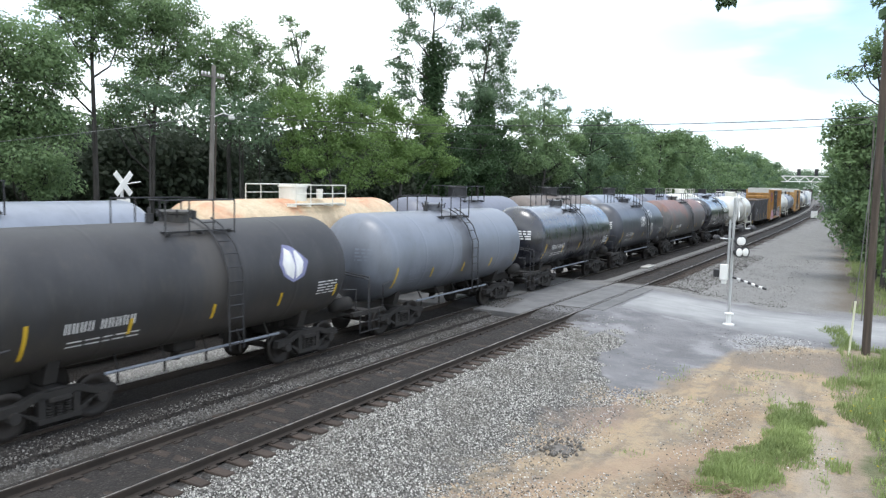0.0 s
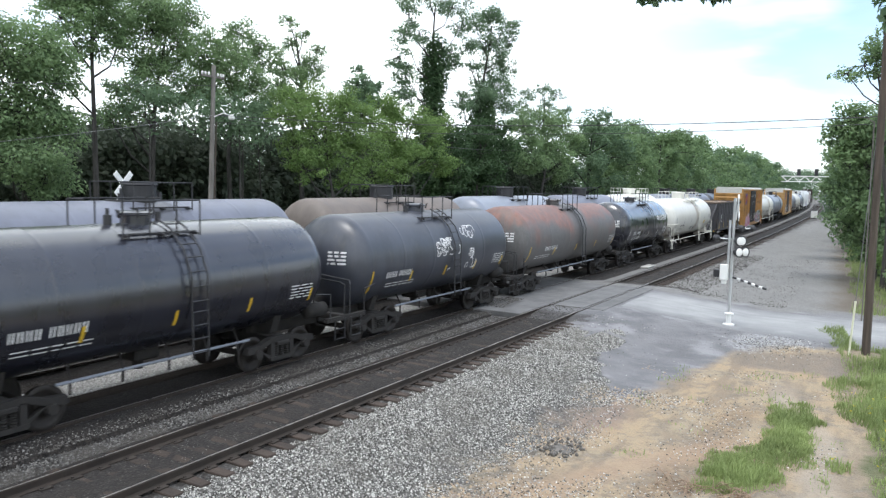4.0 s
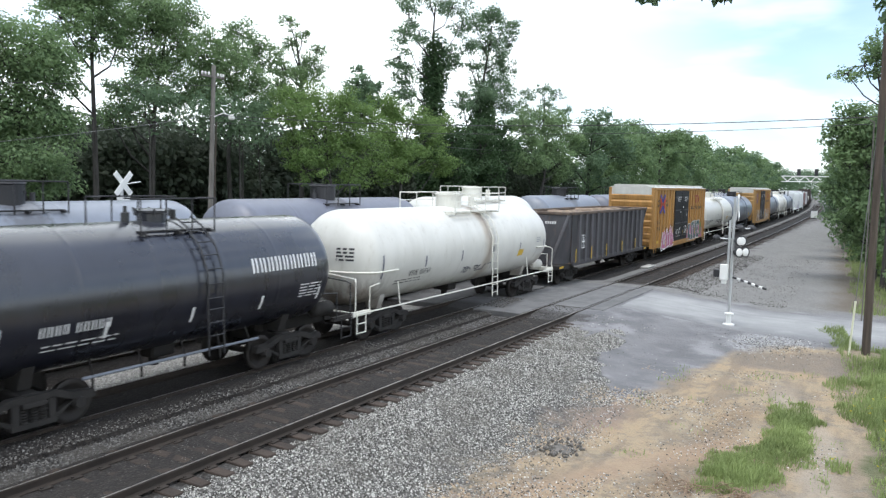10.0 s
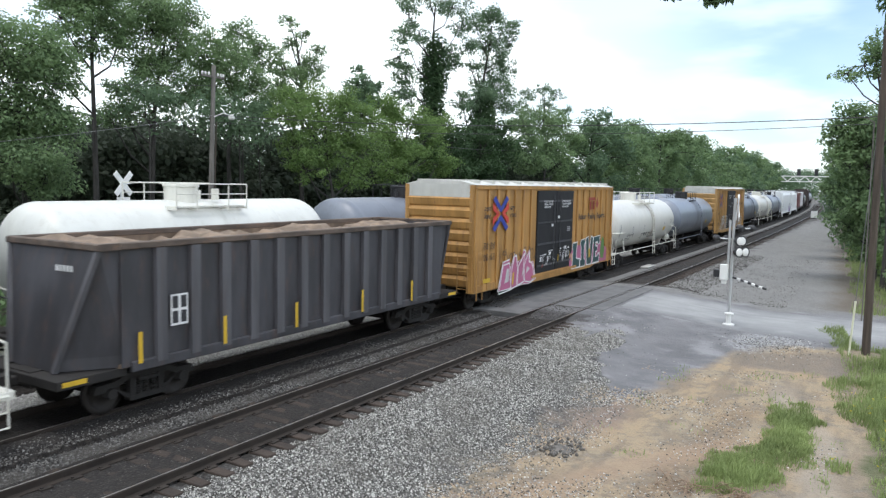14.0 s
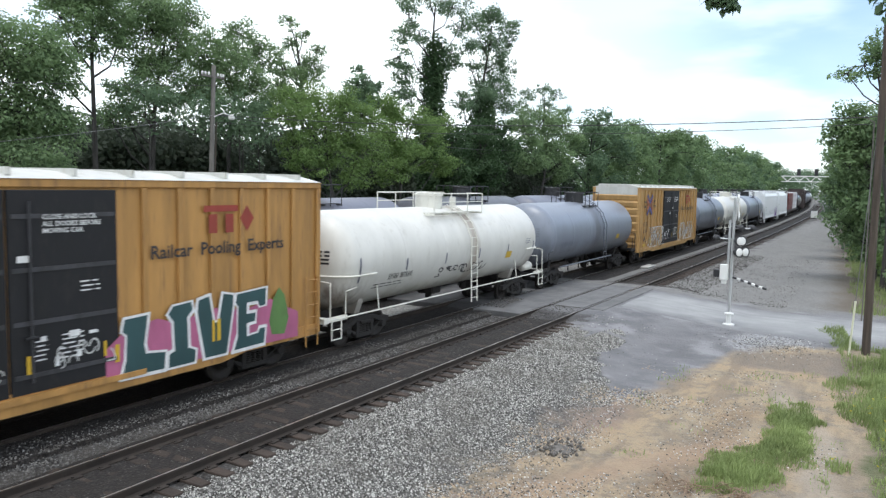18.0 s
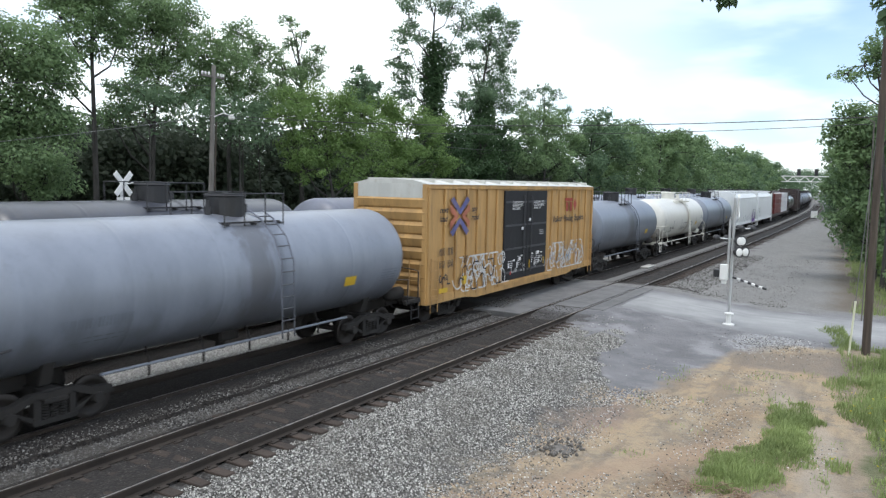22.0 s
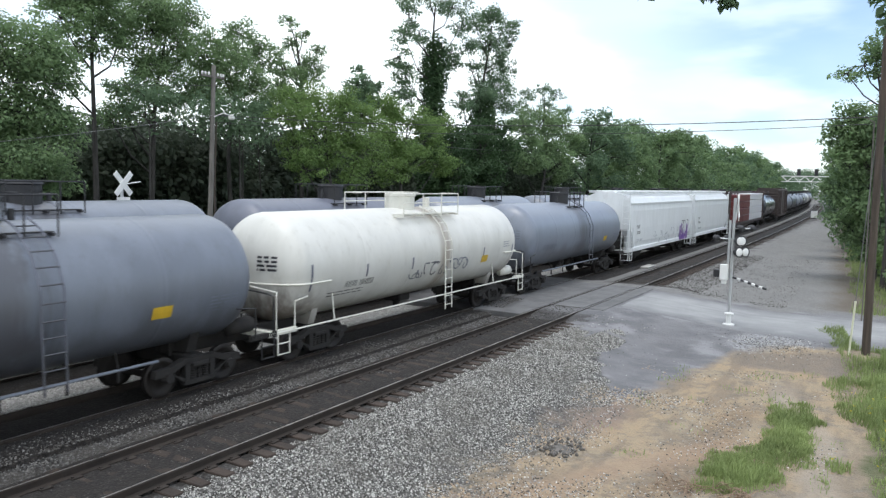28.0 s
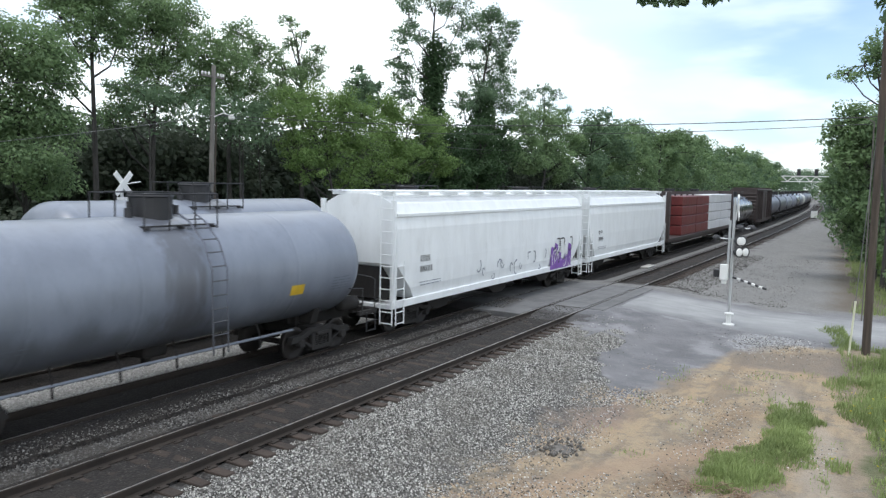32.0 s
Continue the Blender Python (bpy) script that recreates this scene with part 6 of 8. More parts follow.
def lumber_flat(name, label):
    car = thing(name, label, "flat car", Matrix.Identity(4), "near train cars")
    h = 13.3
    bm = B()
    box(bm, -h, h, -1.45, 1.45, 0.95, 1.2, 0.02)
    prism(bm, [(-h + 3, 0.95), (h - 3, 0.95), (h - 4.5, 0.62), (-h + 4.5, 0.62)], -0.9, 0.9)
    part("deck", bm, BOX_BROWN, car, "brown steel deck")
    for s in (-1, 1):
        bm = B()
        box(bm, s * (h - 0.25) - 0.18, s * (h - 0.25) + 0.18, -1.45, 1.45, 1.2, 4.6, 0.03)
        part("bulkhead", bm, BOX_BROWN, car)
        truck(car, s * (h - 2.0))
    bm = B()
    box(bm, -h + 0.5, h - 0.5, -0.08, 0.08, 4.3, 4.55)
    for x in np.linspace(-h + 1.2, h - 1.2, 12):
        box(bm, x - 0.08, x + 0.08, -0.07, 0.07, 1.2, 4.3)
    part("center_beam", bm, BOX_BROWN, car)
    for x0, x1, mt, top in ((-h + 4.4, -h + 14.6, RED_WRAP, 4.25), (-h + 14.8, h - 0.7, WHITE_WRAP, 4.35)):
        for s in (-1, 1):
            for i in range(4):
                for j in range(2):
                    z0 = 1.22 + i * (top - 1.22) / 4
                    xa = x0 + j * (x1 - x0) / 2
                    bm = B()
                    box(bm, xa + 0.02, xa + (x1 - x0) / 2 - 0.02, min(s * 0.12, s * 1.36), max(s * 0.12, s * 1.36), z0, z0 + (top - 1.22) / 4 - 0.05, 0.04)
                    part("lumber_pack", bm, mt, car, "red-wrapped lumber pack" if mt is RED_WRAP else "white-wrapped lumber pack")
    couplers(car, h + 0.45)
    return car


# ---- the near train, from its first car seen to its last ----
SYRUP = dict(length=10.65, R=1.44, zc=2.42)
consist = []      # (thing, x of its middle at 16 s, speed, track)


def on(track_y, speed, car, middle):
    consist.append((car, middle, speed, track_y))
    return car


NEAR = "near train cars"
c = tank_car("tank_car", "black tank car with a white leaf emblem and white stencils", mat=DULL_BLACK, style="square", trim=BLACK_STEEL, marks={}, group=NEAR, pitch=11.9, **SYRUP)
ex, ev = 2.6, 0.33
bm = B()
fill_on_tank(bm, [(ex - 0.55, ev + 0.02), (ex - 0.25, ev + 0.52), (ex + 0.02, ev + 0.46), (ex + 0.55, ev + 0.02), (ex + 0.35, ev - 0.38), (ex - 0.05, ev - 0.5), (ex - 0.4, ev - 0.32)], 1.44, 2.42, 0.008)
part("emblem", bm, paint("faded_violet_border", (0.2, 0.21, 0.36), 0.5), c, "faded violet emblem border")
for poly in ([(ex - 0.42, ev), (ex - 0.24, ev + 0.42), (ex - 0.05, ev + 0.3), (ex + 0.02, ev - 0.1), (ex - 0.06, ev - 0.42), (ex - 0.32, ev - 0.26)], [(ex + 0.06, ev - 0.1), (ex + 0.06, ev + 0.3), (ex + 0.14, ev + 0.34), (ex + 0.36, ev + 0.02), (ex + 0.26, ev - 0.28), (ex + 0.02, ev - 0.42)]):
    bm = B()
    fill_on_tank(bm, poly, 1.44, 2.42, 0.013)
    part("emblem", bm, MARK_WHITE, c, "white leaf emblem")
on(Y_A, SPEED_A, c, -87.3)
c = tank_car("tank_car", "weathered grey tank car with pale stencils", mat=GREY, style="square", trim=BLACK_STEEL, marks=dict(mat=GREY_PALE, reflectors=5), group=NEAR, pitch=11.9, **SYRUP)
on(Y_A, SPEED_A, c, -75.55)
c = tank_car("tank_car", "glossy black tank car with white stencils and yellow reflectors", mat=BLACK, style="square", trim=BLACK_STEEL, marks=dict(reflectors=5, h=0.22), group=NEAR, pitch=11.7, **SYRUP)
on(Y_A, SPEED_A, c, -63.6)
c = tank_car("tank_car", "dark grey tank car with white scrawled graffiti", mat=CHARCOAL, style="square", trim=BLACK_STEEL, marks=dict(h=0.2), group=NEAR, pitch=11.2, **SYRUP)


def tank_scrawl(car, x, a, w, hh, R, zc, seed, strokes, mat=MARK_WHITE, reach=0.1, thick=0.025):
    r = random.Random(seed)
    bm = B()
    for i in range(strokes):
        px, pa, d = x + w * (i + 0.5) / strokes, a + r.uniform(-0.5, 0.5) * hh, r.uniform(0, 6.28)
        turn = r.choice((-1, 1)) * r.uniform(0.3, 0.7)
        for k in range(8):
            qx, qa = px + math.cos(d) * reach, pa + math.sin(d) * reach * 1.2
            qa = min(a + hh / 2, max(a - hh / 2, qa))
            nx, na = -math.sin(d) * thick, math.cos(d) * thick
            v = [surf(px - nx, (pa - na) / R, R, zc, 0.008), surf(qx - nx, (qa - na) / R, R, zc, 0.008), surf(qx + nx, (qa + na) / R, R, zc, 0.008), surf(px + nx, (pa + na) / R, R, zc, 0.008)]
            bm.faces.new([bm.verts.new(p) for p in v])
            px, pa, d = qx, qa, d + turn
    return tagged(part("graffiti", bm, mat, car, "white scrawled graffiti"), kind="stuff")


for x, v, w, hh, seed, n in ((-0.65, 0.25, 1.3, 0.6, 3, 26), (1.3, 0.72, 0.75, 0.5, 5, 10), (1.45, -0.3, 0.55, 0.75, 6, 9), (0.1, -0.62, 0.35, 0.12, 7, 4)):
    tank_scrawl(c, x, v, w, hh, 1.44, 2.42, seed, n, reach=0.065, thick=0.017)
on(Y_A, SPEED_A, c, -52.1)
c = tank_car("tank_car", "grey tank car streaked with red rust along its top", length=13.3, R=1.47, zc=2.42, mat=RUST_GREY, style="square", trim=BLACK_STEEL, marks=dict(x=2.6, h=0.21), group=NEAR, pitch=14.3, full_sill=False)
on(Y_A, SPEED_A, c, -39.3)
c = tank_car("tank_car", "black tank car with large white bars and white reflectors", mat=BLACK, style="square", trim=BLACK_STEEL, marks=dict(reflector_mat=MARK_WHITE, h=0.21), group=NEAR, pitch=11.4, length=10.4, R=1.46, zc=2.44)
stencil_on_tank(c, 1.75, 0.24, 9, 0.36, 1.46, 2.44, MARK_WHITE, None, 77)
on(Y_A, SPEED_A, c, -26.05)
WHITE_SPEC = dict(length=14.2, R=1.5, zc=2.5, mat=WHITE_STAINED, style="round", trim=WHITE_STEEL, pitch=15.0, full_sill=True, group=NEAR)
WM = dict(ladder=0.7, mat=MARK_BLACK, reflector_mat=GREY_DARK, reflectors=6, a=-0.38, x=2.5, h=0.19, panel=GREY_STEEL, panel_w=0.5, panel_rows=3)


def yellow_label(car, x, R, zc, a=-0.32):
    bm = B()
    patch_on_tank(bm, x, x + 0.5, a - 0.14 / R, a + 0.14 / R, R, zc, 0.009)
    part("notice", bm, MARK_YELLOW, car, "yellow warning panel")


c = tank_car("tank_car", "white tank car with railed top platform and dirty ends", marks=WM, shift=0.4, **WHITE_SPEC)
yellow_label(c, 3.6, 1.5, 2.5)
tank_scrawl(c, -1.0, -0.85, 2.2, 0.25, 1.5, 2.5, 15, 10, GREY_DARK)
on(Y_A, SPEED_A, c, -12.8)
c = gondola("gondola", "black ribbed gondola with sloping ends and a rusty rim")
on(Y_A, SPEED_A, c, 3.0)
c = box_car("box_car", "yellow box car with black doors and pink graffiti", {})
slogan_side(c, 8.0, -1.5, False, True)
on(Y_A, SPEED_A, c, 19.5)
c = tank_car("tank_car", "white tank car with railed top platform and dark low scrawls", marks=dict(WM, ladder=0.45), shift=0.1, **WHITE_SPEC)
yellow_label(c, 3.6, 1.5, 2.5)
tank_scrawl(c, -1.6, -0.75, 3.4, 0.35, 1.5, 2.5, 25, 14, MARK_BLACK)
on(Y_A, SPEED_A, c, 35.55)
GREY_SPEC = dict(length=13.6, R=1.5, zc=2.5, style="bonnet", trim=BLACK_STEEL, pitch=14.6, group=NEAR, full_sill=False)
c = tank_car("tank_car", "blue-grey tank car with black top railing", mat=GREY_PALE, marks=dict(mat=GREY, reflectors=0), shift=0.3, **GREY_SPEC)
yellow_label(c, 3.3, 1.5, 2.5)
on(Y_A, SPEED_A, c, 50.2)
c = box_car("box_car", "yellow box car with black doors and pale scrawled graffiti", {}, FADED_YELLOW)
slogan_side(c, 8.0, -1.5, True, False)
on(Y_A, SPEED_A, c, 65.75)
GREY_SPEC["length"], GREY_SPEC["pitch"] = 12.6, 13.4
c = tank_car("tank_car", "grey tank car with a black walkway and yellow panel", mat=GREY, marks=dict(mat=GREY_PALE, reflectors=0), shift=0.3, **GREY_SPEC)
yellow_label(c, 3.0, 1.5, 2.5)
on(Y_A, SPEED_A, c, 81.2)
c = tank_car("tank_car", "white tank car with a railed top platform and grey scrawls", marks=dict(WM, ladder=0.45), shift=0.35, **WHITE_SPEC)
yellow_label(c, 3.6, 1.5, 2.5)
tank_scrawl(c, -1.2, -0.55, 3.6, 0.5, 1.5, 2.5, 28, 14, GREY)
on(Y_A, SPEED_A, c, 95.3)
GREY_SPEC["length"], GREY_SPEC["pitch"] = 13.4, 14.2
c = tank_car("tank_car", "blue-grey tank car with a round bonnet and yellow panel", mat=GREY_PALE, marks=dict(mat=GREY, reflectors=0), shift=0.3, **GREY_SPEC)
yellow_label(c, 3.3, 1.5, 2.5)
on(Y_A, SPEED_A, c, 109.85)
c = covered_hopper("hopper_car", "white covered hopper with violet graffiti at its foot", 16.6, 41)
bm = B()
for i in range(6):
    x0 = 4.2 + i * 0.42
    t = 1.75 + 0.4 * math.sin(i * 1.3 + 0.6)
    flat(bm, [(x0, 1.0), (x0 + 0.5, 1.0), (x0 + 0.45, t), (x0 + 0.1, t + 0.1)], -1.535 - 0.001 * i)
part("graffiti", bm, SPRAY_VIOLET, c, "violet spray-painted letters")
scrawl(c, 4.2, 1.0, 2.8, 1.0, MARK_WHITE, -1.548, 51, 9, 0.05)
scrawl(c, 4.4, 1.3, 2.2, 1.1, MARK_BLACK, -1.55, 52, 5, 0.06)
scrawl(c, -3.2, 1.2, 7.0, 0.8, GREY_STEEL, -1.54, 53, 12, 0.05)
on(Y_A, SPEED_A, c, 126.0)
c = covered_hopper("hopper_car", "white covered hopper car with dark end bays", 15.4, 61)
on(Y_A, SPEED_A, c, 143.0)
c = lumber_flat("lumber_car", "brown centre-beam car loaded with red and white wrapped lumber")
on(Y_A, SPEED_A, c, 165.2)
c = tank_car("tank_car", "black tank car behind the lumber car", mat=BLACK, style="bonnet", trim=BLACK_STEEL, marks={}, group=NEAR, full=False, pitch=13.6, length=12.6, R=1.5, zc=2.5)
on(Y_A, SPEED_A, c, 187.5)
c = box_car("box_car", "dark brown box car far down the train", {}, BOX_BROWN, BOX_BROWN, BOX_BROWN)
on(Y_A, SPEED_A, c, 203.9)
tail = {}
x = 219.5
for i in range(13):
    mt = (GREY_DARK, CHARCOAL, GREY, GREY_DARK, BLACK, GREY, WHITE)[i % 7]
    if mt.name not in tail:
        c = tank_car("tank_car", {"white_tank_paint": "white tank car far down the train", "black_tank_paint": "black tank car far down the train", "charcoal_tank_paint": "charcoal tank car far down the train", "dark_grey_tank_paint": "dark grey tank car far down the train"}.get(mt.name, "grey tank car far down the train"),
                     mat=mt, style="bonnet", trim=BLACK_STEEL, marks={}, group=NEAR, full=False, pitch=12.6, length=11.5, R=1.48, zc=2.48)
        tail[mt.name] = c
    else:
        c = copy_thing(tail[mt.name], Matrix.Identity(4))
    on(Y_A, SPEED_A, c, x)
    x += 12.8

# ---- the far train: short tank cars, 12 m apart ----
FAR = "far train cars"
kinds = {}
for i, mt in enumerate((GREY_PALE, RUST_CREAM, GREY_DARK, BROWN_TANK, GREY_PALE, GREY_DARK, WHITE, GREY, GREY_DARK, CHARCOAL, GREY_DARK, GREY, GREY_DARK, GREY_PALE, GREY, GREY_PALE, GREY_DARK, GREY, GREY_PALE, GREY)):
    if mt.name not in kinds:
        lab = {"rust_streaked_cream_paint": "cream tank car stained with orange rust", "white_tank_paint": "white tank car on the far track", "brown_grey_tank_paint": "brown-grey tank car on the far track",
               "charcoal_tank_paint": "charcoal tank car on the far track", "dark_grey_tank_paint": "dark grey tank car on the far track"}.get(mt.name, "grey tank car on the far track")
        pale = mt in (RUST_CREAM, WHITE)
        kinds[mt.name] = tank_car("tank_car", lab, mat=mt, style="round" if pale else "bonnet", trim=WHITE_STEEL if pale else BLACK_STEEL, marks={}, group=FAR, full=False, pitch=12.0, length=11.0, R=1.5, zc=2.7)
        c = kinds[mt.name]
    else:
        c = copy_thing(kinds[mt.name], Matrix.Identity(4))
    on(Y_B, SPEED_B, c, -65.9 + 12.02 * i)


# ---- trees ----
LEAF_SHAPE = np.array([(-0.5, 0, 0), (0.0, -0.3, 0.06), (0.55, 0, 0), (0.0, 0.3, 0.06)])


def leaf_cloud(name, centres, radii, per, size, mat, rs, flat_z=0.75):
    """Many small folded leaves about the given clump centres."""
    weight = np.array(radii) ** 2
    counts = np.maximum(3, (per * len(centres) * weight / weight.sum()).astype(int))
    c = np.repeat(np.array(centres), counts, axis=0)
    rad = np.repeat(np.array(radii), counts)
    n = len(c)
    d = rs.normal(size=(n, 3))
    d /= np.linalg.norm(d, axis=1)[:, None] + 1e-9
    dist = rad * rs.uniform(0.15, 1.0, n) ** 0.5
    p = c + d * dist[:, None] * np.array([1, 1, flat_z])
    # each leaf lies across its way out, tilted at random
    nrm = d * 0.8 + rs.normal(scale=0.45, size=(n, 3)) + np.array([0, 0, 0.6])
    nrm /= np.linalg.norm(nrm, axis=1)[:, None] + 1e-9
    u = np.cross(nrm, rs.normal(size=(n, 3)))
    u /= np.linalg.norm(u, axis=1)[:, None] + 1e-9
    w = np.cross(nrm, u)
    s = (size * rs.uniform(0.6, 1.35, n))[:, None, None]
    v = p[:, None, :] + s * (LEAF_SHAPE[None, :, 0:1] * u[:, None, :] + LEAF_SHAPE[None, :, 1:2] * w[:, None, :] + LEAF_SHAPE[None, :, 2:3] * nrm[:, None, :])
    me = bpy.data.meshes.new(name)
    me.vertices.add(4 * n)
    me.vertices.foreach_set("co", v.reshape(-1))
    me.loops.add(4 * n)
    me.loops.foreach_set("vertex_index", np.arange(4 * n))
    me.polygons.add(n)
    me.polygons.foreach_set("loop_start", np.arange(0, 4 * n, 4))
    me.materials.append(mat)
    me.update(calc_edges=True)
    return me


def tree(x, y, H, spread, low, mat, label, seed, leaves=9000, size=0.3, limbs=11, airy=0.0, lean=0.0, trunk_r=0.0):
    rs = np.random.RandomState(seed)
    z0 = ground_height(x, y) - 0.1
    t = thing("tree", label, "tree", Matrix.Translation((x, y, z0)), "trees along the line")
    tr = trunk_r or 0.018 * H + 0.06
    bend_x, bend_y = rs.uniform(-0.05, 0.05) * H + lean, rs.uniform(-0.05, 0.05) * H
    spine = [Vector((bend_x * (k / 6) ** 1.5, bend_y * (k / 6) ** 1.3, H * 0.9 * k / 6)) for k in range(7)]
    bm = B()
    tube(bm, spine, tr, 9, tr * 0.2)
    centres, radii = [], []
    for i in range(limbs):
        f = low + (0.97 - low) * (i + rs.uniform(0, 0.8)) / limbs
        k = min(5, int(f / 0.9 * 6))
        base = spine[k].lerp(spine[min(6, k + 1)], f / 0.9 * 6 - k) if f < 0.9 else spine[6].copy()
        a = i * 2.4 + rs.uniform(-0.4, 0.4)
        shape = math.sin(math.pi * min(1.0, max(0.08, (f - low) / (1.02 - low))) ** 0.75) ** 0.6
        L = spread * shape * rs.uniform(0.7, 1.12)
        up = rs.uniform(0.15, 0.55) * L
        tip = base + Vector((math.cos(a) * L, math.sin(a) * L, up))
        mid = base.lerp(tip, 0.5) + Vector((0, 0, 0.12 * L))
        tube(bm, [base, mid, tip], tr * 0.33, 5, tr * 0.07)
        for q in (0.35, 0.6, 0.82, 1.0):
            if rs.rand() < airy * 0.6:
                continue
            p = base.lerp(mid, q * 2) if q < 0.5 else mid.lerp(tip, q * 2 - 1)
            for _ in range(2):
                o = rs.normal(scale=0.1 * spread + 0.25, size=3)
                centres.append((p.x + o[0], p.y + o[1], p.z + o[2] * 0.8 + 0.2))
                radii.append(rs.uniform(0.12, 0.24) * spread + 0.25)
        for _ in range(4):
            o = rs.normal(scale=0.3 * spread ** 0.5, size=3)
            centres.append((tip.x + o[0], tip.y + o[1], tip.z + o[2] * 0.7 + 0.25))
            radii.append(rs.uniform(0.3, 0.6))
    for _ in range(4):
        o = rs.normal(scale=0.12 * spread, size=3)
        centres.append((spine[6].x + o[0], spine[6].y + o[1], H * 0.93 + o[2] * 0.5))
        radii.append(0.16 * spread + 0.3)
    part("trunk", bm, BARK, t)
    fine = size < 0.31
    per = max(20, int(leaves * (2.5 if fine else 1.5)) // len(centres))
    size = size * 0.72 if fine else size
    part("crown", leaf_cloud("crown", centres, radii, per, size, mat, rs), None, t)
    return t


DECID = "leafy deciduous tree with a dense green crown"
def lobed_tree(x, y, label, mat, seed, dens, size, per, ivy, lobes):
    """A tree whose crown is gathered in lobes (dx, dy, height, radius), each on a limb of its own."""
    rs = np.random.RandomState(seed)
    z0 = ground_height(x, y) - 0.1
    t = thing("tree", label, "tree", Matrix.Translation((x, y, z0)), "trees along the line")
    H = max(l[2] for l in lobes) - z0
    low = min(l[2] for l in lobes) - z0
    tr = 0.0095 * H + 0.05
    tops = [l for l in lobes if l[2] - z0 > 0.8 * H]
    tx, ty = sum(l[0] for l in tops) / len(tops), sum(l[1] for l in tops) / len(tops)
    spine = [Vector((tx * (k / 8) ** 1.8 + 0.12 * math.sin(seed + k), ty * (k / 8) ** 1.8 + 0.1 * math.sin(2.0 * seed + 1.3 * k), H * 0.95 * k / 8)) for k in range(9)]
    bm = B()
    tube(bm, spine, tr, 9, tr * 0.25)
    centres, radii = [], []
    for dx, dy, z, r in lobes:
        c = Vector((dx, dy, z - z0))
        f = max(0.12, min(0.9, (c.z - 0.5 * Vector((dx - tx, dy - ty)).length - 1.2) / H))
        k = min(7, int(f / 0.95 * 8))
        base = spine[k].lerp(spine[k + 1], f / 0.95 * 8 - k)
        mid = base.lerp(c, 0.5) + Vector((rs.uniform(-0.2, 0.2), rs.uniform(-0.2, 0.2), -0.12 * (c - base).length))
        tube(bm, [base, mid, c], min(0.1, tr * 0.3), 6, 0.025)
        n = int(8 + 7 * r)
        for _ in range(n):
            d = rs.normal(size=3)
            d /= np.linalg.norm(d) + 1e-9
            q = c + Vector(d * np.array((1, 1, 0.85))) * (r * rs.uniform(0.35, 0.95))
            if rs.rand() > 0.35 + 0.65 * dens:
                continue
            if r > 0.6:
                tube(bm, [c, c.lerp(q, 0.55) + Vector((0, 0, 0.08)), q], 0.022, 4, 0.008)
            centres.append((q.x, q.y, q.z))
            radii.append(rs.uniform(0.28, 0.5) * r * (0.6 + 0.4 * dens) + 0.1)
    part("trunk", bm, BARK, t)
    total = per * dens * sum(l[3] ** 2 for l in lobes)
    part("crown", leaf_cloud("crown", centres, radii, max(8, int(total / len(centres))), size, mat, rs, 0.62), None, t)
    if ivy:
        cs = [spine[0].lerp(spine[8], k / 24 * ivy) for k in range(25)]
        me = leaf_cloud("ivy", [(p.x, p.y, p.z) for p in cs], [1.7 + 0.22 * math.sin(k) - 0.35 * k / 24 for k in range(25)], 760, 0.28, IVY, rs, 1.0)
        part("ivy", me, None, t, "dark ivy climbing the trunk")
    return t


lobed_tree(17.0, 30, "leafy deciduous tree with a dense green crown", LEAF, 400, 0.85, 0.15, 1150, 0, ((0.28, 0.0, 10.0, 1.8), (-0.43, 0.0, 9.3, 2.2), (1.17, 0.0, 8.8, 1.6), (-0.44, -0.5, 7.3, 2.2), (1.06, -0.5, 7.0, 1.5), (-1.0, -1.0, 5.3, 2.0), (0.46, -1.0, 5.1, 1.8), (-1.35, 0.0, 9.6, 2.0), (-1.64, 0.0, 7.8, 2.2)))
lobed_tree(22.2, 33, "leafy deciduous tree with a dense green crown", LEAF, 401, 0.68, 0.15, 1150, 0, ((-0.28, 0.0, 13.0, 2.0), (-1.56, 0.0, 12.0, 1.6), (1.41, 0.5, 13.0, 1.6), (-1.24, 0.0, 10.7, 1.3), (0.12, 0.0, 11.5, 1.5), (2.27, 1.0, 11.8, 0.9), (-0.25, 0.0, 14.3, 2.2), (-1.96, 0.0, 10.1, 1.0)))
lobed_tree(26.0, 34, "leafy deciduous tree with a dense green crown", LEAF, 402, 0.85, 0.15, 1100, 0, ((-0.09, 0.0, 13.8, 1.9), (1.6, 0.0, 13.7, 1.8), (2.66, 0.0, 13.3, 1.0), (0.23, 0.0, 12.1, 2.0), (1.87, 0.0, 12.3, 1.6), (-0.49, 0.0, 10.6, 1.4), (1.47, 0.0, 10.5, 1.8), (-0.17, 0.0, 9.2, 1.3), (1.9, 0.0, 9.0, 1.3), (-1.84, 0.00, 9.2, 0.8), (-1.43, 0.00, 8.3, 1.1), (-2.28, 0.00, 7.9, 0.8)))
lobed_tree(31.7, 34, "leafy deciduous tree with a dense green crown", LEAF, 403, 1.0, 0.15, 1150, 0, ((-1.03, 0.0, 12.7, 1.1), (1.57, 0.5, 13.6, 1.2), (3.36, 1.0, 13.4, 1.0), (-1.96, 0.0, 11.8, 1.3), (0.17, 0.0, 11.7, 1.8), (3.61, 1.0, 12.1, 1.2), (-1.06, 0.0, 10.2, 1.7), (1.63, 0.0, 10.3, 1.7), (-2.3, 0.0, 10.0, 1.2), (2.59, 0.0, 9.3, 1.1)))
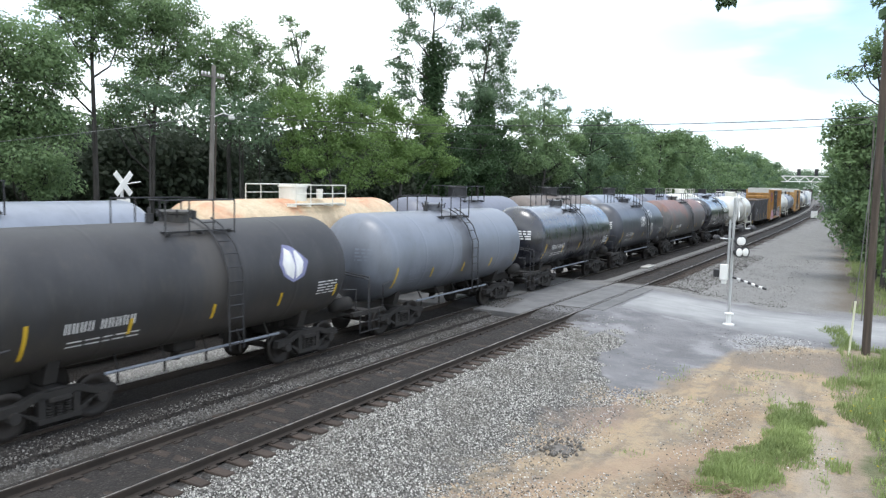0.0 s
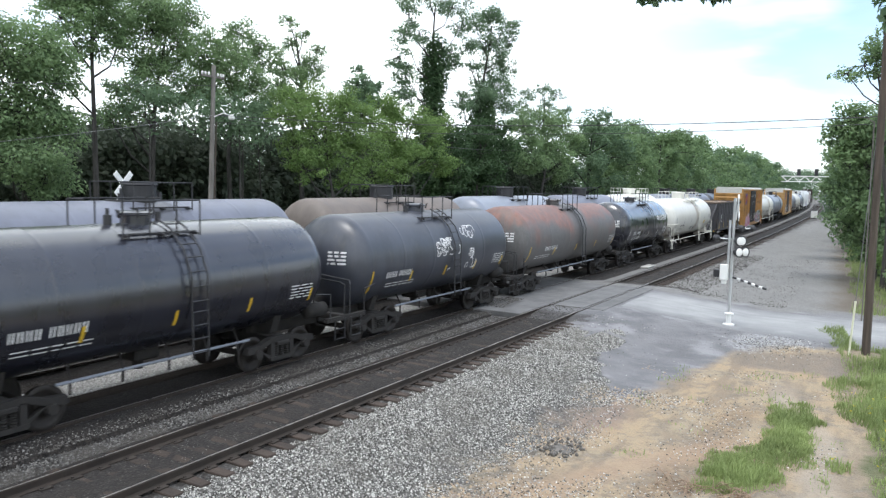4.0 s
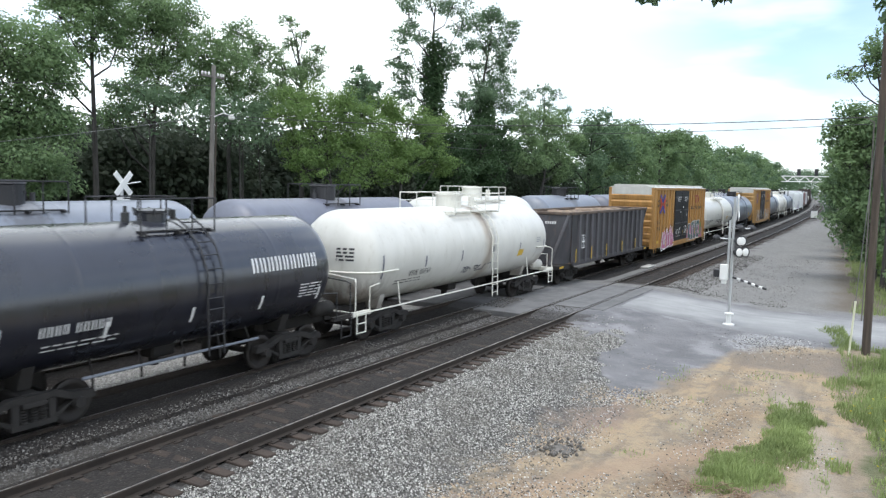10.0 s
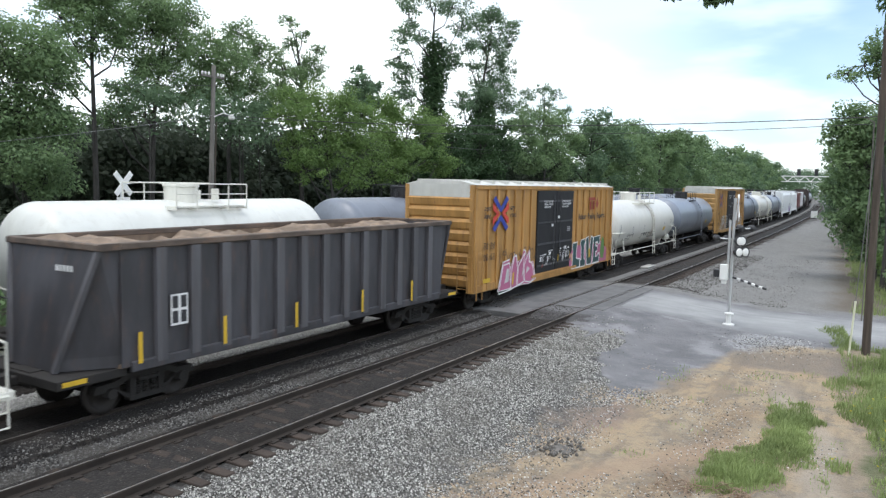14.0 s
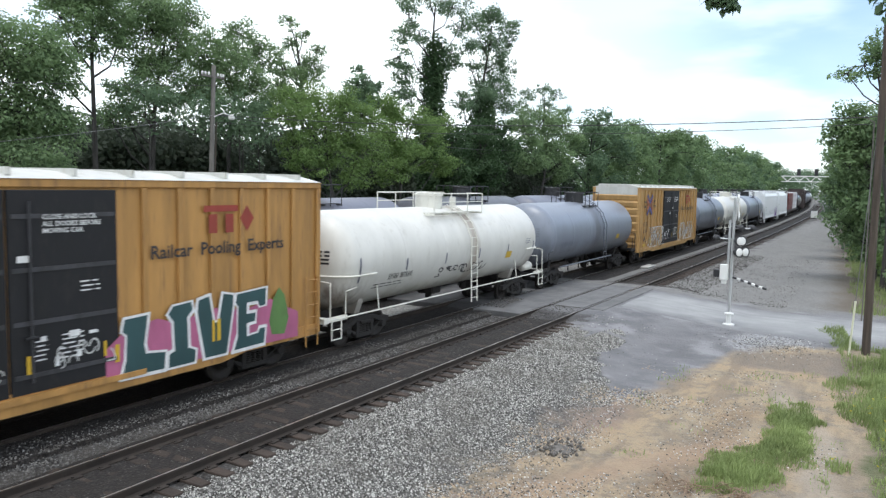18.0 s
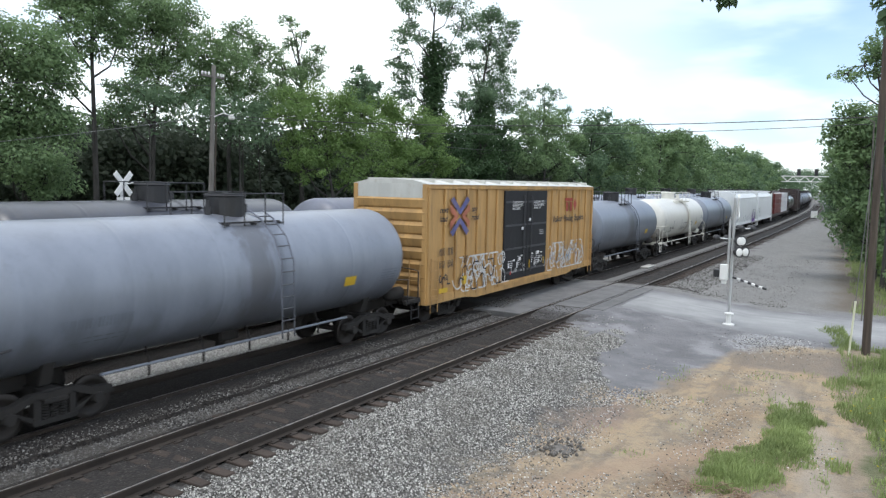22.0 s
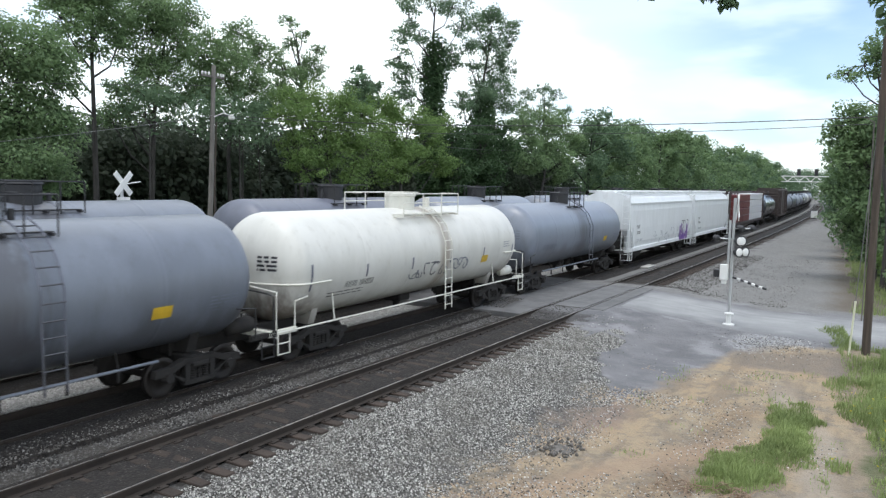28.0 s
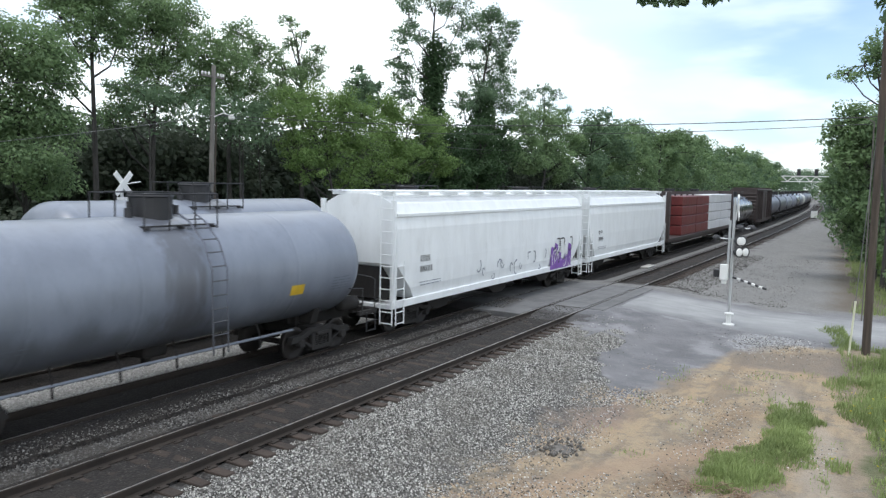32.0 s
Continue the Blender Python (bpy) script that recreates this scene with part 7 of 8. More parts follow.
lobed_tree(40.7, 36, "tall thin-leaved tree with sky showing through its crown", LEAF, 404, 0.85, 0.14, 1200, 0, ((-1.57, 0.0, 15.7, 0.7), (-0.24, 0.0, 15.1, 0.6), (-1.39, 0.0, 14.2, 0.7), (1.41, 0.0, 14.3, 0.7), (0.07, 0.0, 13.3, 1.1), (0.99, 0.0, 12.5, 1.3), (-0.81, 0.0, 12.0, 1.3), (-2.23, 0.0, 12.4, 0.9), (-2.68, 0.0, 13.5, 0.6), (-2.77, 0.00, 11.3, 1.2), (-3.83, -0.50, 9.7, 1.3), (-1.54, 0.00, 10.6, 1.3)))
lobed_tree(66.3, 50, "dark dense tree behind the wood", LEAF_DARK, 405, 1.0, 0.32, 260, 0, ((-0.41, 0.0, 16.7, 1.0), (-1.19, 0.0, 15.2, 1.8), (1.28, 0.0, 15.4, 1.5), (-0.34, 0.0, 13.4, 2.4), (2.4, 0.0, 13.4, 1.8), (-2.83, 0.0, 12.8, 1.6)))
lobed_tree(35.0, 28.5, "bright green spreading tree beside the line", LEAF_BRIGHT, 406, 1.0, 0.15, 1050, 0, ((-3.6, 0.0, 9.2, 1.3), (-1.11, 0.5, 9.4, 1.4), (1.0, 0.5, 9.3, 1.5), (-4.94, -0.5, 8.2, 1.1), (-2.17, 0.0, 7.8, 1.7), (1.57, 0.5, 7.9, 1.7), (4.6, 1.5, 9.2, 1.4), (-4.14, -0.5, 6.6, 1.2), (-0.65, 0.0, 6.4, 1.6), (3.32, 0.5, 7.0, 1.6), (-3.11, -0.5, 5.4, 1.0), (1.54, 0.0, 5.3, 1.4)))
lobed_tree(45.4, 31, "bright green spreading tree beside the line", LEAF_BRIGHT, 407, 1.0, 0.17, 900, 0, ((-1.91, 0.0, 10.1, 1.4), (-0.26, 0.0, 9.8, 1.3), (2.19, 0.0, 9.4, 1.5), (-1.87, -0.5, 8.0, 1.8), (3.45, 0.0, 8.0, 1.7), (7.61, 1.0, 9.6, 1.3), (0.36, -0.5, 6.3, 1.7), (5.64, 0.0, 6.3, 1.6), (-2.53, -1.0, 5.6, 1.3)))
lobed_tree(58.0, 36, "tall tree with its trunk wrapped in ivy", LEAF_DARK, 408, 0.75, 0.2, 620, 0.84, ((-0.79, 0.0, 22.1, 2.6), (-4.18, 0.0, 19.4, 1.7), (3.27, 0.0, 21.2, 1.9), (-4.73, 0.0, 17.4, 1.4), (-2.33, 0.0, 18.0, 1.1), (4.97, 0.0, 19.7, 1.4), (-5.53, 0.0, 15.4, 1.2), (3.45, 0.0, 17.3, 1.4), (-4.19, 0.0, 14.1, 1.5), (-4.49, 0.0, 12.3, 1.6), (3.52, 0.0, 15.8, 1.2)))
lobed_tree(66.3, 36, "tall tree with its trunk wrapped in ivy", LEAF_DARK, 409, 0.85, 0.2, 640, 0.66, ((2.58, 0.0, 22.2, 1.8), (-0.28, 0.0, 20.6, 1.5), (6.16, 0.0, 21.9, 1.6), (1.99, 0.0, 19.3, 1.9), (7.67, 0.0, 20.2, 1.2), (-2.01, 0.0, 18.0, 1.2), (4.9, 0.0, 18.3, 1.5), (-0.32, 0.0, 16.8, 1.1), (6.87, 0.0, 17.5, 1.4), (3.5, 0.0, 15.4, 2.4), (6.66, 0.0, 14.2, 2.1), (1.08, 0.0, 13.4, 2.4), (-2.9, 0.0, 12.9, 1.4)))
# low crown below the ivy-wrapped trees, given the darker ivy leaf colour
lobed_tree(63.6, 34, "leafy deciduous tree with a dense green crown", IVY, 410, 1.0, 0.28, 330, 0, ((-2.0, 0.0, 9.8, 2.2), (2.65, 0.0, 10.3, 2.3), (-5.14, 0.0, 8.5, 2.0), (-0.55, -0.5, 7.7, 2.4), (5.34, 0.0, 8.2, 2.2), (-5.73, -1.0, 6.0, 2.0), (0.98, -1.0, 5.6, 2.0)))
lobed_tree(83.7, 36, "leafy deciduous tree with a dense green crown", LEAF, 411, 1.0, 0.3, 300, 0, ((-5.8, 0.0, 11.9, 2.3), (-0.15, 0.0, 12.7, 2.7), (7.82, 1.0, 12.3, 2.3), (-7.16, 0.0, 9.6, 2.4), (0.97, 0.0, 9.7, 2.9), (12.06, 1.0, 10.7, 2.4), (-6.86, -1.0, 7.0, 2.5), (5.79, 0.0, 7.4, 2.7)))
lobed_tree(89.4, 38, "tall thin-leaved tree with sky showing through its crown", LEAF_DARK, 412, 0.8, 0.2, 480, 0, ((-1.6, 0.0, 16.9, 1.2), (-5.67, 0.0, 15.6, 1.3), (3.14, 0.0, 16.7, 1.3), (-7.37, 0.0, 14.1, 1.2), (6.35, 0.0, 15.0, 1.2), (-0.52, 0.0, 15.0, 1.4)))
# the wood goes on down the line
rw = random.Random(12)
x = 99.0
while x < 560:
    y = 35 + bend(x) + rw.uniform(-2, 3)
    H = 13.4 + rw.uniform(-1.5, 2.5) + (x - 92) * 0.014
    tree(x, y, H, 5.2 + x * 0.008, 0.12, rw.choice((LEAF, LEAF, LEAF_DARK)), DECID, int(x * 10), 6500 if x < 160 else 2600, 0.36 + (x - 90) * 0.0018, 11, 0.05)
    x += 7.0 + (x - 92) * 0.05
# slender dark stems standing in the shade of the wood
for i, (x, y, H) in enumerate(((27.6, 30.4, 9.6), (29.9, 31.0, 9.9), (29.2, 30.4, 9.0), (32.6, 32.0, 9.4), (23.9, 31.2, 10.2))):
    tree(x, y, H, 1.3, 0.78, LEAF_DARK, "slender tree with a bare dark stem in the wood", 820 + i, 240, 0.26, 6, 0.6, trunk_r=0.07 + 0.02 * (i % 3))
# the near left end of the wood
for i, (x, y, H) in enumerate(((-6, 36, 12), (0.5, 33, 11.5), (6.5, 37, 12.5), (-14, 34, 12), (8, 30, 9.5))):
    tree(x, y, H, 4.8, 0.18, (LEAF, LEAF_DARK)[i % 2], DECID, 700 + i, 8000, 0.28, 12)

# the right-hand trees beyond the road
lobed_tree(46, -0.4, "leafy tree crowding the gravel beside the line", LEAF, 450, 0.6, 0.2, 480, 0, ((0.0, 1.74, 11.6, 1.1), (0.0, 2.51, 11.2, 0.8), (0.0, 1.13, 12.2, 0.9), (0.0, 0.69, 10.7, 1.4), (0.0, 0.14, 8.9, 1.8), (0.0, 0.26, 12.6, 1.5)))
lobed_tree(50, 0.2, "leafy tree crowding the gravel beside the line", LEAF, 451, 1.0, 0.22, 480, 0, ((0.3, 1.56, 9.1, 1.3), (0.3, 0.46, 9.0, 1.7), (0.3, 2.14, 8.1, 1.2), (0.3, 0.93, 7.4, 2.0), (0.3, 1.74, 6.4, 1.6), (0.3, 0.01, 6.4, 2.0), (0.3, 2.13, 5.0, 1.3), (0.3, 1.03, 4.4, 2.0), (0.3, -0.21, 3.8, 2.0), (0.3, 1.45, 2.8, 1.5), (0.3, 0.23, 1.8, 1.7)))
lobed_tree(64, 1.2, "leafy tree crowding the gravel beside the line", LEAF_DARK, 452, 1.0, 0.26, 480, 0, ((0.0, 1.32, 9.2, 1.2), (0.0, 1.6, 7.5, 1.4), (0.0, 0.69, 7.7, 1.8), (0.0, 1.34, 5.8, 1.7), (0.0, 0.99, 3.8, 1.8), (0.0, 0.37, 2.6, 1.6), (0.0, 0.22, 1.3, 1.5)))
for i, (x, y, H, sp, nl) in enumerate(((74, 0.4, 11.6, 4.0, 8000), (86, 0.9, 11.0, 4.0, 7500),
                                        (100, 1.2, 10.5, 4.0, 7000), (118, 1.8, 9.5, 4.0, 6500), (140, 2.6, 9.0, 4.2, 6000), (168, 4.0, 8.5, 4.4, 6000), (205, 6.6, 8.5, 4.8, 6000), (250, 10.5, 9, 5.2, 6000))):
    tree(x, y - 1.4, H, sp, 0.08, (LEAF_DARK, LEAF_DARK, LEAF)[i % 3], "leafy tree crowding the gravel beside the line", 300 + i, nl, 0.27 + 0.0016 * (x - 48), 13)


def shrub(x, y, H, R, mat, seed, n=1800, size=0.2):
    rs = np.random.RandomState(seed)
    t = thing("shrub", "low green shrub at the edge of the trees", "shrub", Matrix.Translation((x, y, ground_height(x, y) - 0.05)), "shrubs")
    bm = B()
    cs, rd = [], []
    for i in range(6):
        a = i * 1.05 + rs.uniform(-0.3, 0.3)
        tip = (math.cos(a) * R * 0.7, math.sin(a) * R * 0.7, H * rs.uniform(0.5, 0.85))
        tube(bm, [(0, 0, 0), (tip[0] * 0.4, tip[1] * 0.4, tip[2] * 0.6), tip], 0.03, 5, 0.01)
        for q in (0.4, 0.75, 1.0):
            cs.append((tip[0] * q, tip[1] * q, tip[2] * q)), rd.append(R * rs.uniform(0.35, 0.5))
    part("stems", bm, BARK, t)
    part("leaves", leaf_cloud("leaves", cs, rd, n // len(cs), size, mat, rs), None, t)


for i, (x, y, H, R) in enumerate(((43, -0.6, 2.0, 1.2), (46.5, -0.3, 2.4, 1.4), (50.5, 0.1, 2.4, 1.4), (55, 0.5, 2.6, 1.5), (60, 0.9, 2.6, 1.6), (66, 1.3, 2.8, 1.6), (73, 1.8, 3.0, 1.7), (82, 2.2, 3.0, 1.8), (40.5, -1.8, 2.2, 1.3), (92, 2.6, 3.0, 1.9), (104, 3.2, 3.0, 2.0), (120, 4.0, 3.2, 2.2))):
    shrub(x, y - 0.8, H, R, (LEAF, LEAF_BRIGHT, LEAF)[i % 3], 900 + i)

# far woods closing the view behind the first trees
rs = np.random.RandomState(77)
cs, rd = [], []
for i in range(560):
    x = rs.uniform(-40, 480)
    y = 48 + bend(x) * 0.9 + rs.uniform(0, 14)
    cs.append((x, y, rs.uniform(1.0, 8.6 + 1.0 * math.sin(x * 0.13) + 0.012 * max(0, x))))
    rd.append(rs.uniform(1.6, 2.9))
# clumps whose dark leaf colour stands for the shade inside the wood
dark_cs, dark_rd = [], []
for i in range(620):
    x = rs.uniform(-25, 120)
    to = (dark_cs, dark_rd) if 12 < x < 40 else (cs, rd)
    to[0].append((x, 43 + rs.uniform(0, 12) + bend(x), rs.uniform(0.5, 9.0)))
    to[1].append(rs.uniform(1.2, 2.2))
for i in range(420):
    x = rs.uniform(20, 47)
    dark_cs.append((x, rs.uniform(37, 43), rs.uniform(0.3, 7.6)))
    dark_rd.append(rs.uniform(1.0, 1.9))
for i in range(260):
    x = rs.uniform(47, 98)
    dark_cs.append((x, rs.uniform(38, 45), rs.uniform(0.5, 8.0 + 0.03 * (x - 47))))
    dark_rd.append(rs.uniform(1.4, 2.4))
tagged(part("thicket", leaf_cloud("thicket", dark_cs, dark_rd, 150, 0.42, THICKET, rs), None), "thicket under the tall trees, its leaves coloured as shade", "thicket", kind="stuff")
for i in range(260):
    x = rs.uniform(430, 530)
    cs.append((x, rs.uniform(14, 64), rs.uniform(0.5, 15.0)))
    rd.append(rs.uniform(2.5, 4.0))
tagged(part("woods", leaf_cloud("woods", cs, rd, 95, 0.62, LEAF_DARK, rs), None), "dense dark green wood behind the line", "woods", kind="stuff")
cs, rd = [], []
for i in range(420):
    x = rs.uniform(-25, 300)
    cs.append((x, 26.5 + bend(x) + rs.uniform(-1, 3.5), rs.uniform(0.1, 0.7 if 12 < x < 31.5 else 2.9)))
    rd.append(rs.uniform(0.7, 1.3))
tagged(part("undergrowth", leaf_cloud("undergrowth", cs, rd, 120, 0.3, LEAF, rs), None), "tangled green undergrowth at the foot of the wood", "undergrowth", kind="stuff")
cs, rd = [], []
for i in range(300):
    x = rs.uniform(44, 300)
    cs.append((x, -8.5 + bend(x) * 0.9 + 0.03 * x + rs.uniform(-6, 1.0), rs.uniform(0.3, 8.5)))
    rd.append(rs.uniform(1.2, 2.2))
tagged(part("woods", leaf_cloud("woods", cs, rd, 120, 0.5, LEAF_DARK, rs), None), "dense dark wood on the near side of the line", "woods", kind="stuff")


# ---- grass ----
def grass(name, count, inside, tall, label, seed, mat=GRASS):
    rs = np.random.RandomState(seed)
    pts = []
    while len(pts) < count:
        p = inside(rs)
        if p:
            pts.append((p[0], p[1], ground_height(p[0], p[1]) - 0.01, p[2] if len(p) > 2 else 1.0))
    p = np.array(pts)
    grown = p[:, 3]
    p = p[:, :3]
    n = len(p)
    a = rs.uniform(0, 2 * math.pi, n)
    d = np.stack([np.cos(a), np.sin(a), np.zeros(n)], 1)
    s = np.stack([-np.sin(a), np.cos(a), np.zeros(n)], 1)
    h = (rs.uniform(tall[0], tall[1], n) * grown)[:, None]
    w = rs.uniform(0.006, 0.014, n)[:, None]
    lean = rs.uniform(0.1, 0.6, n)[:, None] * h
    up = np.array([0, 0, 1.0])
    v = np.stack([p - s * w, p + s * w, p + d * lean * 0.35 + up * h * 0.6 + s * w * 0.8, p + d * lean * 0.35 + up * h * 0.6 - s * w * 0.8, p + d * lean + up * h], 1).reshape(-1, 3)
    f = []
    for i in range(n):
        b = 5 * i
        f += [(b, b + 1, b + 2, b + 3), (b + 3, b + 2, b + 4)]
    return tagged(part(name, raw(name, v.tolist(), f, mat), None), label, "grass", kind="stuff")


def patch_a(rs):
    x, y = rs.uniform(13.4, 21.8), rs.uniform(0.5, 3.4)
    rag = 0.45 * noise.noise((x * 1.1, y * 1.1, 1)) + 0.25 * noise.noise((x * 3.1, y * 3.1, 2))
    clump = math.hypot((x - 15.3 + 0.5 * (y - 2.0)) / 1.65, (y - 2.0) / 0.95)
    tongue = max(abs(y - 1.42 - 0.07 * (x - 17.0)) / 0.62, abs(x - 18.6) / 2.6)
    d = min(clump, tongue) + rag
    thin = 0.5 if x > 19.6 else 1.0
    return (x, y, 0.5 + 0.6 * min(1.0, 1 - d) + 0.5 * noise.noise((x * 2.3, y * 2.3, 5))) if d < 1 and rs.rand() > max(0.0, d) ** 2 and rs.rand() < thin * (0.75 + 1.1 * noise.noise((x * 2.6, y * 2.6, 3))) else None


def patch_b(rs):
    x, y = rs.uniform(11, 31.5), rs.uniform(-3.5, 2.1)
    lim = -0.1 + 0.85 * max(0.0, min(1.0, (x - 18.5) / 2.5)) + 0.9 * noise.noise((x * 0.7, y * 0.7, 4))
    if x > 24.5:
        lim = 0.75 + 0.18 * (x - 26) + 0.4 * noise.noise((x * 0.9, y * 0.9, 4))
        if math.hypot(x - 27.3, y - 0.2) < 0.6 or (x > 28 and y < 0.1 + 0.16 * (x - 26)):
            return None
    if (x - 16.6) ** 2 + (y - 0.42) ** 2 * 2 < 0.12:
        return (x, y, 0.7)
    dens = 0.35 + (lim - y) * 0.8 + 0.9 * noise.noise((x * 1.6, y * 1.6, 8))
    return (x, y, max(0.35, min(1.1, 0.5 + (lim - y)))) if y < lim and rs.rand() < dens else None


def tufts(rs):
    x, y = rs.uniform(9, 25), rs.uniform(0.4, 5.5)
    return (x, y) if noise.noise((x * 0.9, y * 0.9, 9)) > 0.3 and rs.rand() < 0.25 else None


grass("grass", 13000, patch_a, (0.07, 0.24), "patch of tall green grass on the dirt", 1)
grass("grass", 36000, patch_b, (0.08, 0.3), "rough green grass along the verge", 2)
grass("grass", 700, tufts, (0.04, 0.14), "thin weeds scattered over the dirt", 3)
rs = np.random.RandomState(9)
cs = []
while len(cs) < 110:
    p = patch_b(rs)
    if p and p[0] < 23 and p[1] < 0.6:
        cs.append((p[0], p[1], ground_height(p[0], p[1]) + rs.uniform(0.12, 0.36)))
tagged(part("wild_flowers", leaf_cloud("wild_flowers", cs, [0.06] * len(cs), 7, 0.035, FLOWER, rs), None), "small yellow wild flowers in the grass", "flowers", kind="stuff")


def verge(rs):
    x = rs.uniform(36, 100)
    y = 0.4 + 0.042 * (x - 42) + rs.uniform(-2.2, 0.9)
    return (x, y) if y < 0.9 + 0.042 * (x - 42) + noise.noise((x * 0.4, y * 0.4, 6)) else None


grass("grass", 12000, verge, (0.15, 0.5), "weeds at the foot of the trees", 5)


# ---- poles and wires ----
def wire(name, pts, r, mat, label):
    bm = B()
    tube(bm, pts, r, 5)
    return tagged(part(name, bm, mat), label, "cable", "overhead cables")


def sag(a, b, drop, n=14):
    a, b = Vector(a), Vector(b)
    return [a.lerp(b, i / n) - Vector((0, 0, 4 * drop * (i / n) * (1 - i / n))) for i in range(n + 1)]


PL = Vector((24.7, 28.0, 0))       # the pole among the trees
PR = Vector((27.35, 0.15, 0))      # the pole beside the road
p = thing("utility_pole", "weathered timber utility pole with a short crossarm", "utility pole", pose(PL.x, PL.y, ground_height(PL.x, PL.y) - 0.1))
bm = B()
tube(bm, [(0, 0, 0), (0.3, 0, 5.5), (0.5, 0, 11.05)], 0.15, 12, 0.1)
part("post", bm, POLE_PALE, p)
bm = B()
box(bm, -0.25, 1.15, -0.05, 0.05, 10.47, 10.56, 0.01)
part("crossarm", bm, POLE_PALE, p)
for x in (-0.2, 0.0, 0.2, 0.75, 0.93, 1.1):
    bm = B()
    lathe(bm, [(10.56, 0.02), (10.6, 0.02), (10.61, 0.05), (10.69, 0.05), (10.72, 0.02)], 0, 8, "z")
    bmesh.ops.translate(bm, verts=bm.verts, vec=(x, 0, 0))
    part("insulator", bm, SIGN_WHITE, p)
bm = B()
tube(bm, [(0.4, -0.1, 8.6), (0.75, -0.35, 8.8), (1.05, -0.5, 8.72)], 0.03, 6)
part("lamp_arm", bm, ALUMINIUM, p)
bm = B()
lathe(bm, [(8.5, 0.03), (8.52, 0.12), (8.6, 0.16), (8.7, 0.13), (8.76, 0.04)], 0, 14, "z")
bmesh.ops.translate(bm, verts=bm.verts, vec=(1.12, -0.52, 0))
part("lamp_head", bm, SIGN_WHITE, p, "white round lamp head", smooth=True)
bm = B()
tube(bm, [(0.22, -0.16, 0.5), (0.5, -0.14, 8.4)], 0.03, 6)
part("conduit", bm, POLE_WOOD, p)

p = thing("utility_pole", "dark creosoted utility pole beside the road", "utility pole", pose(PR.x, PR.y, ground_height(PR.x, PR.y) - 0.1))
bm = B()
tube(bm, [(0, 0, 0), (0.02, 0.03, 4), (0.03, 0.06, 11.0)], 0.13, 14, 0.105)
part("post", bm, POLE_WOOD, p)
bm = B()
tube(bm, [(0.0, 0.19, 1.2), (0.02, 0.2, 4.5), (0.05, 0.24, 7.6), (0.05, 0.5, 7.78)], 0.022, 6)
part("conduit", bm, POLE_PALE, p)
g = thing("guy_wire", "pole guy wire with a pale yellow guard", "guy wire", Matrix.Identity(4))
foot = Vector((27.0, 0.62, ground_height(27.0, 0.62)))
head = Vector((27.4, 0.25, 7.6))
bm = B()
tube(bm, [foot, head], 0.012, 5)
part("strand", bm, WIRE_PALE, g)
bm = B()
tube(bm, [foot, foot.lerp(head, 0.22)], 0.032, 7)
part("guard", bm, paint("pale_yellow_guard", (0.66, 0.66, 0.5), 0.5), g, "pale yellow plastic guard")
a = PL + Vector((0.5, -0.1, 7.9))
wire("overhead_cable", sag(a, (27.4, 0.3, 7.27), 0.4), 0.015, WIRE, "black cable strung across the tracks between two poles")
wire("overhead_cable", sag(a - Vector((0, 0, 0.35)), (27.4, 0.3, 7.05), 0.45), 0.01, WIRE, "thin black cable strung across the tracks")
wire("overhead_cable", sag(a, (2.0, 28.8, 4.4), 0.35), 0.012, WIRE_PALE, "pale cable running along the edge of the wood")
wire("overhead_cable", sag(a, (92.0, 36.0, 9.5), 0.8), 0.018, WIRE, "black cable running along the edge of the wood")
wire("overhead_cable", sag(PL + Vector((0.5, 0, 9.3)), (-14.0, 29.5, 6.6), 0.5), 0.012, WIRE, "thin cable running along the edge of the wood")


# ---- crossing signals ----
def crossbuck(parent, z, y, size=0.6):
    for a in (45, -45):
        bm = B()
        box(bm, -size, size, -0.012, 0.012, -0.11, 0.11)
        ob = part("crossbuck_blade", bm, SIGN_WHITE, parent, at=Matrix.Translation((0, y if a > 0 else y - 0.026, z)) @ pose(0, 0, 0, 0, a, 0))


def lamp_pair(parent, z, turn, out=0.36, face=LENS, off=0.0, hooded=True, size=1.0):
    """Two round crossing lamps with black backs and hoods on a bar."""
    bm = B()
    tube(bm, [(-out, -0.12, 0), (out, -0.12, 0)], 0.03, 6)
    m = Matrix.Translation((0, off, z)) @ pose(0, 0, 0, 0, 0, turn)
    part("lamp_bar", bm, ALUMINIUM, parent, at=m)
    for s in (-1, 1):
        bm = B()
        lathe(bm, [(-0.2, 0.2), (-0.17, 0.2), (-0.12, 0.16), (-0.02, 0.13), (0.0, 0.05)], 0, 20, "y")
        lamp = part("lamp", bm, BLACK_STEEL, parent, "round black crossing lamp", at=m @ Matrix.Translation((s * out, 0, 0)) @ Matrix.Scale(size, 4))
        bm = B()
        lathe(bm, [(-0.235, 0.03), (-0.225, 0.12), (-0.2, 0.155)], 0, 18, "y")
        part("lens", bm, face, lamp)
        if not hooded:
            continue
        bm = B()
        for k in range(9):
            a0, a1 = math.pi * k / 9, math.pi * (k + 1) / 9
            v = [(0.18 * math.cos(a), yy, 0.18 * math.sin(a)) for a in (a0, a1) for yy in (-0.2, -0.42)]
            bm.faces.new([bm.verts.new(v[i]) for i in (0, 1, 3, 2)])
        part("hood", bm, BLACK_STEEL, lamp)


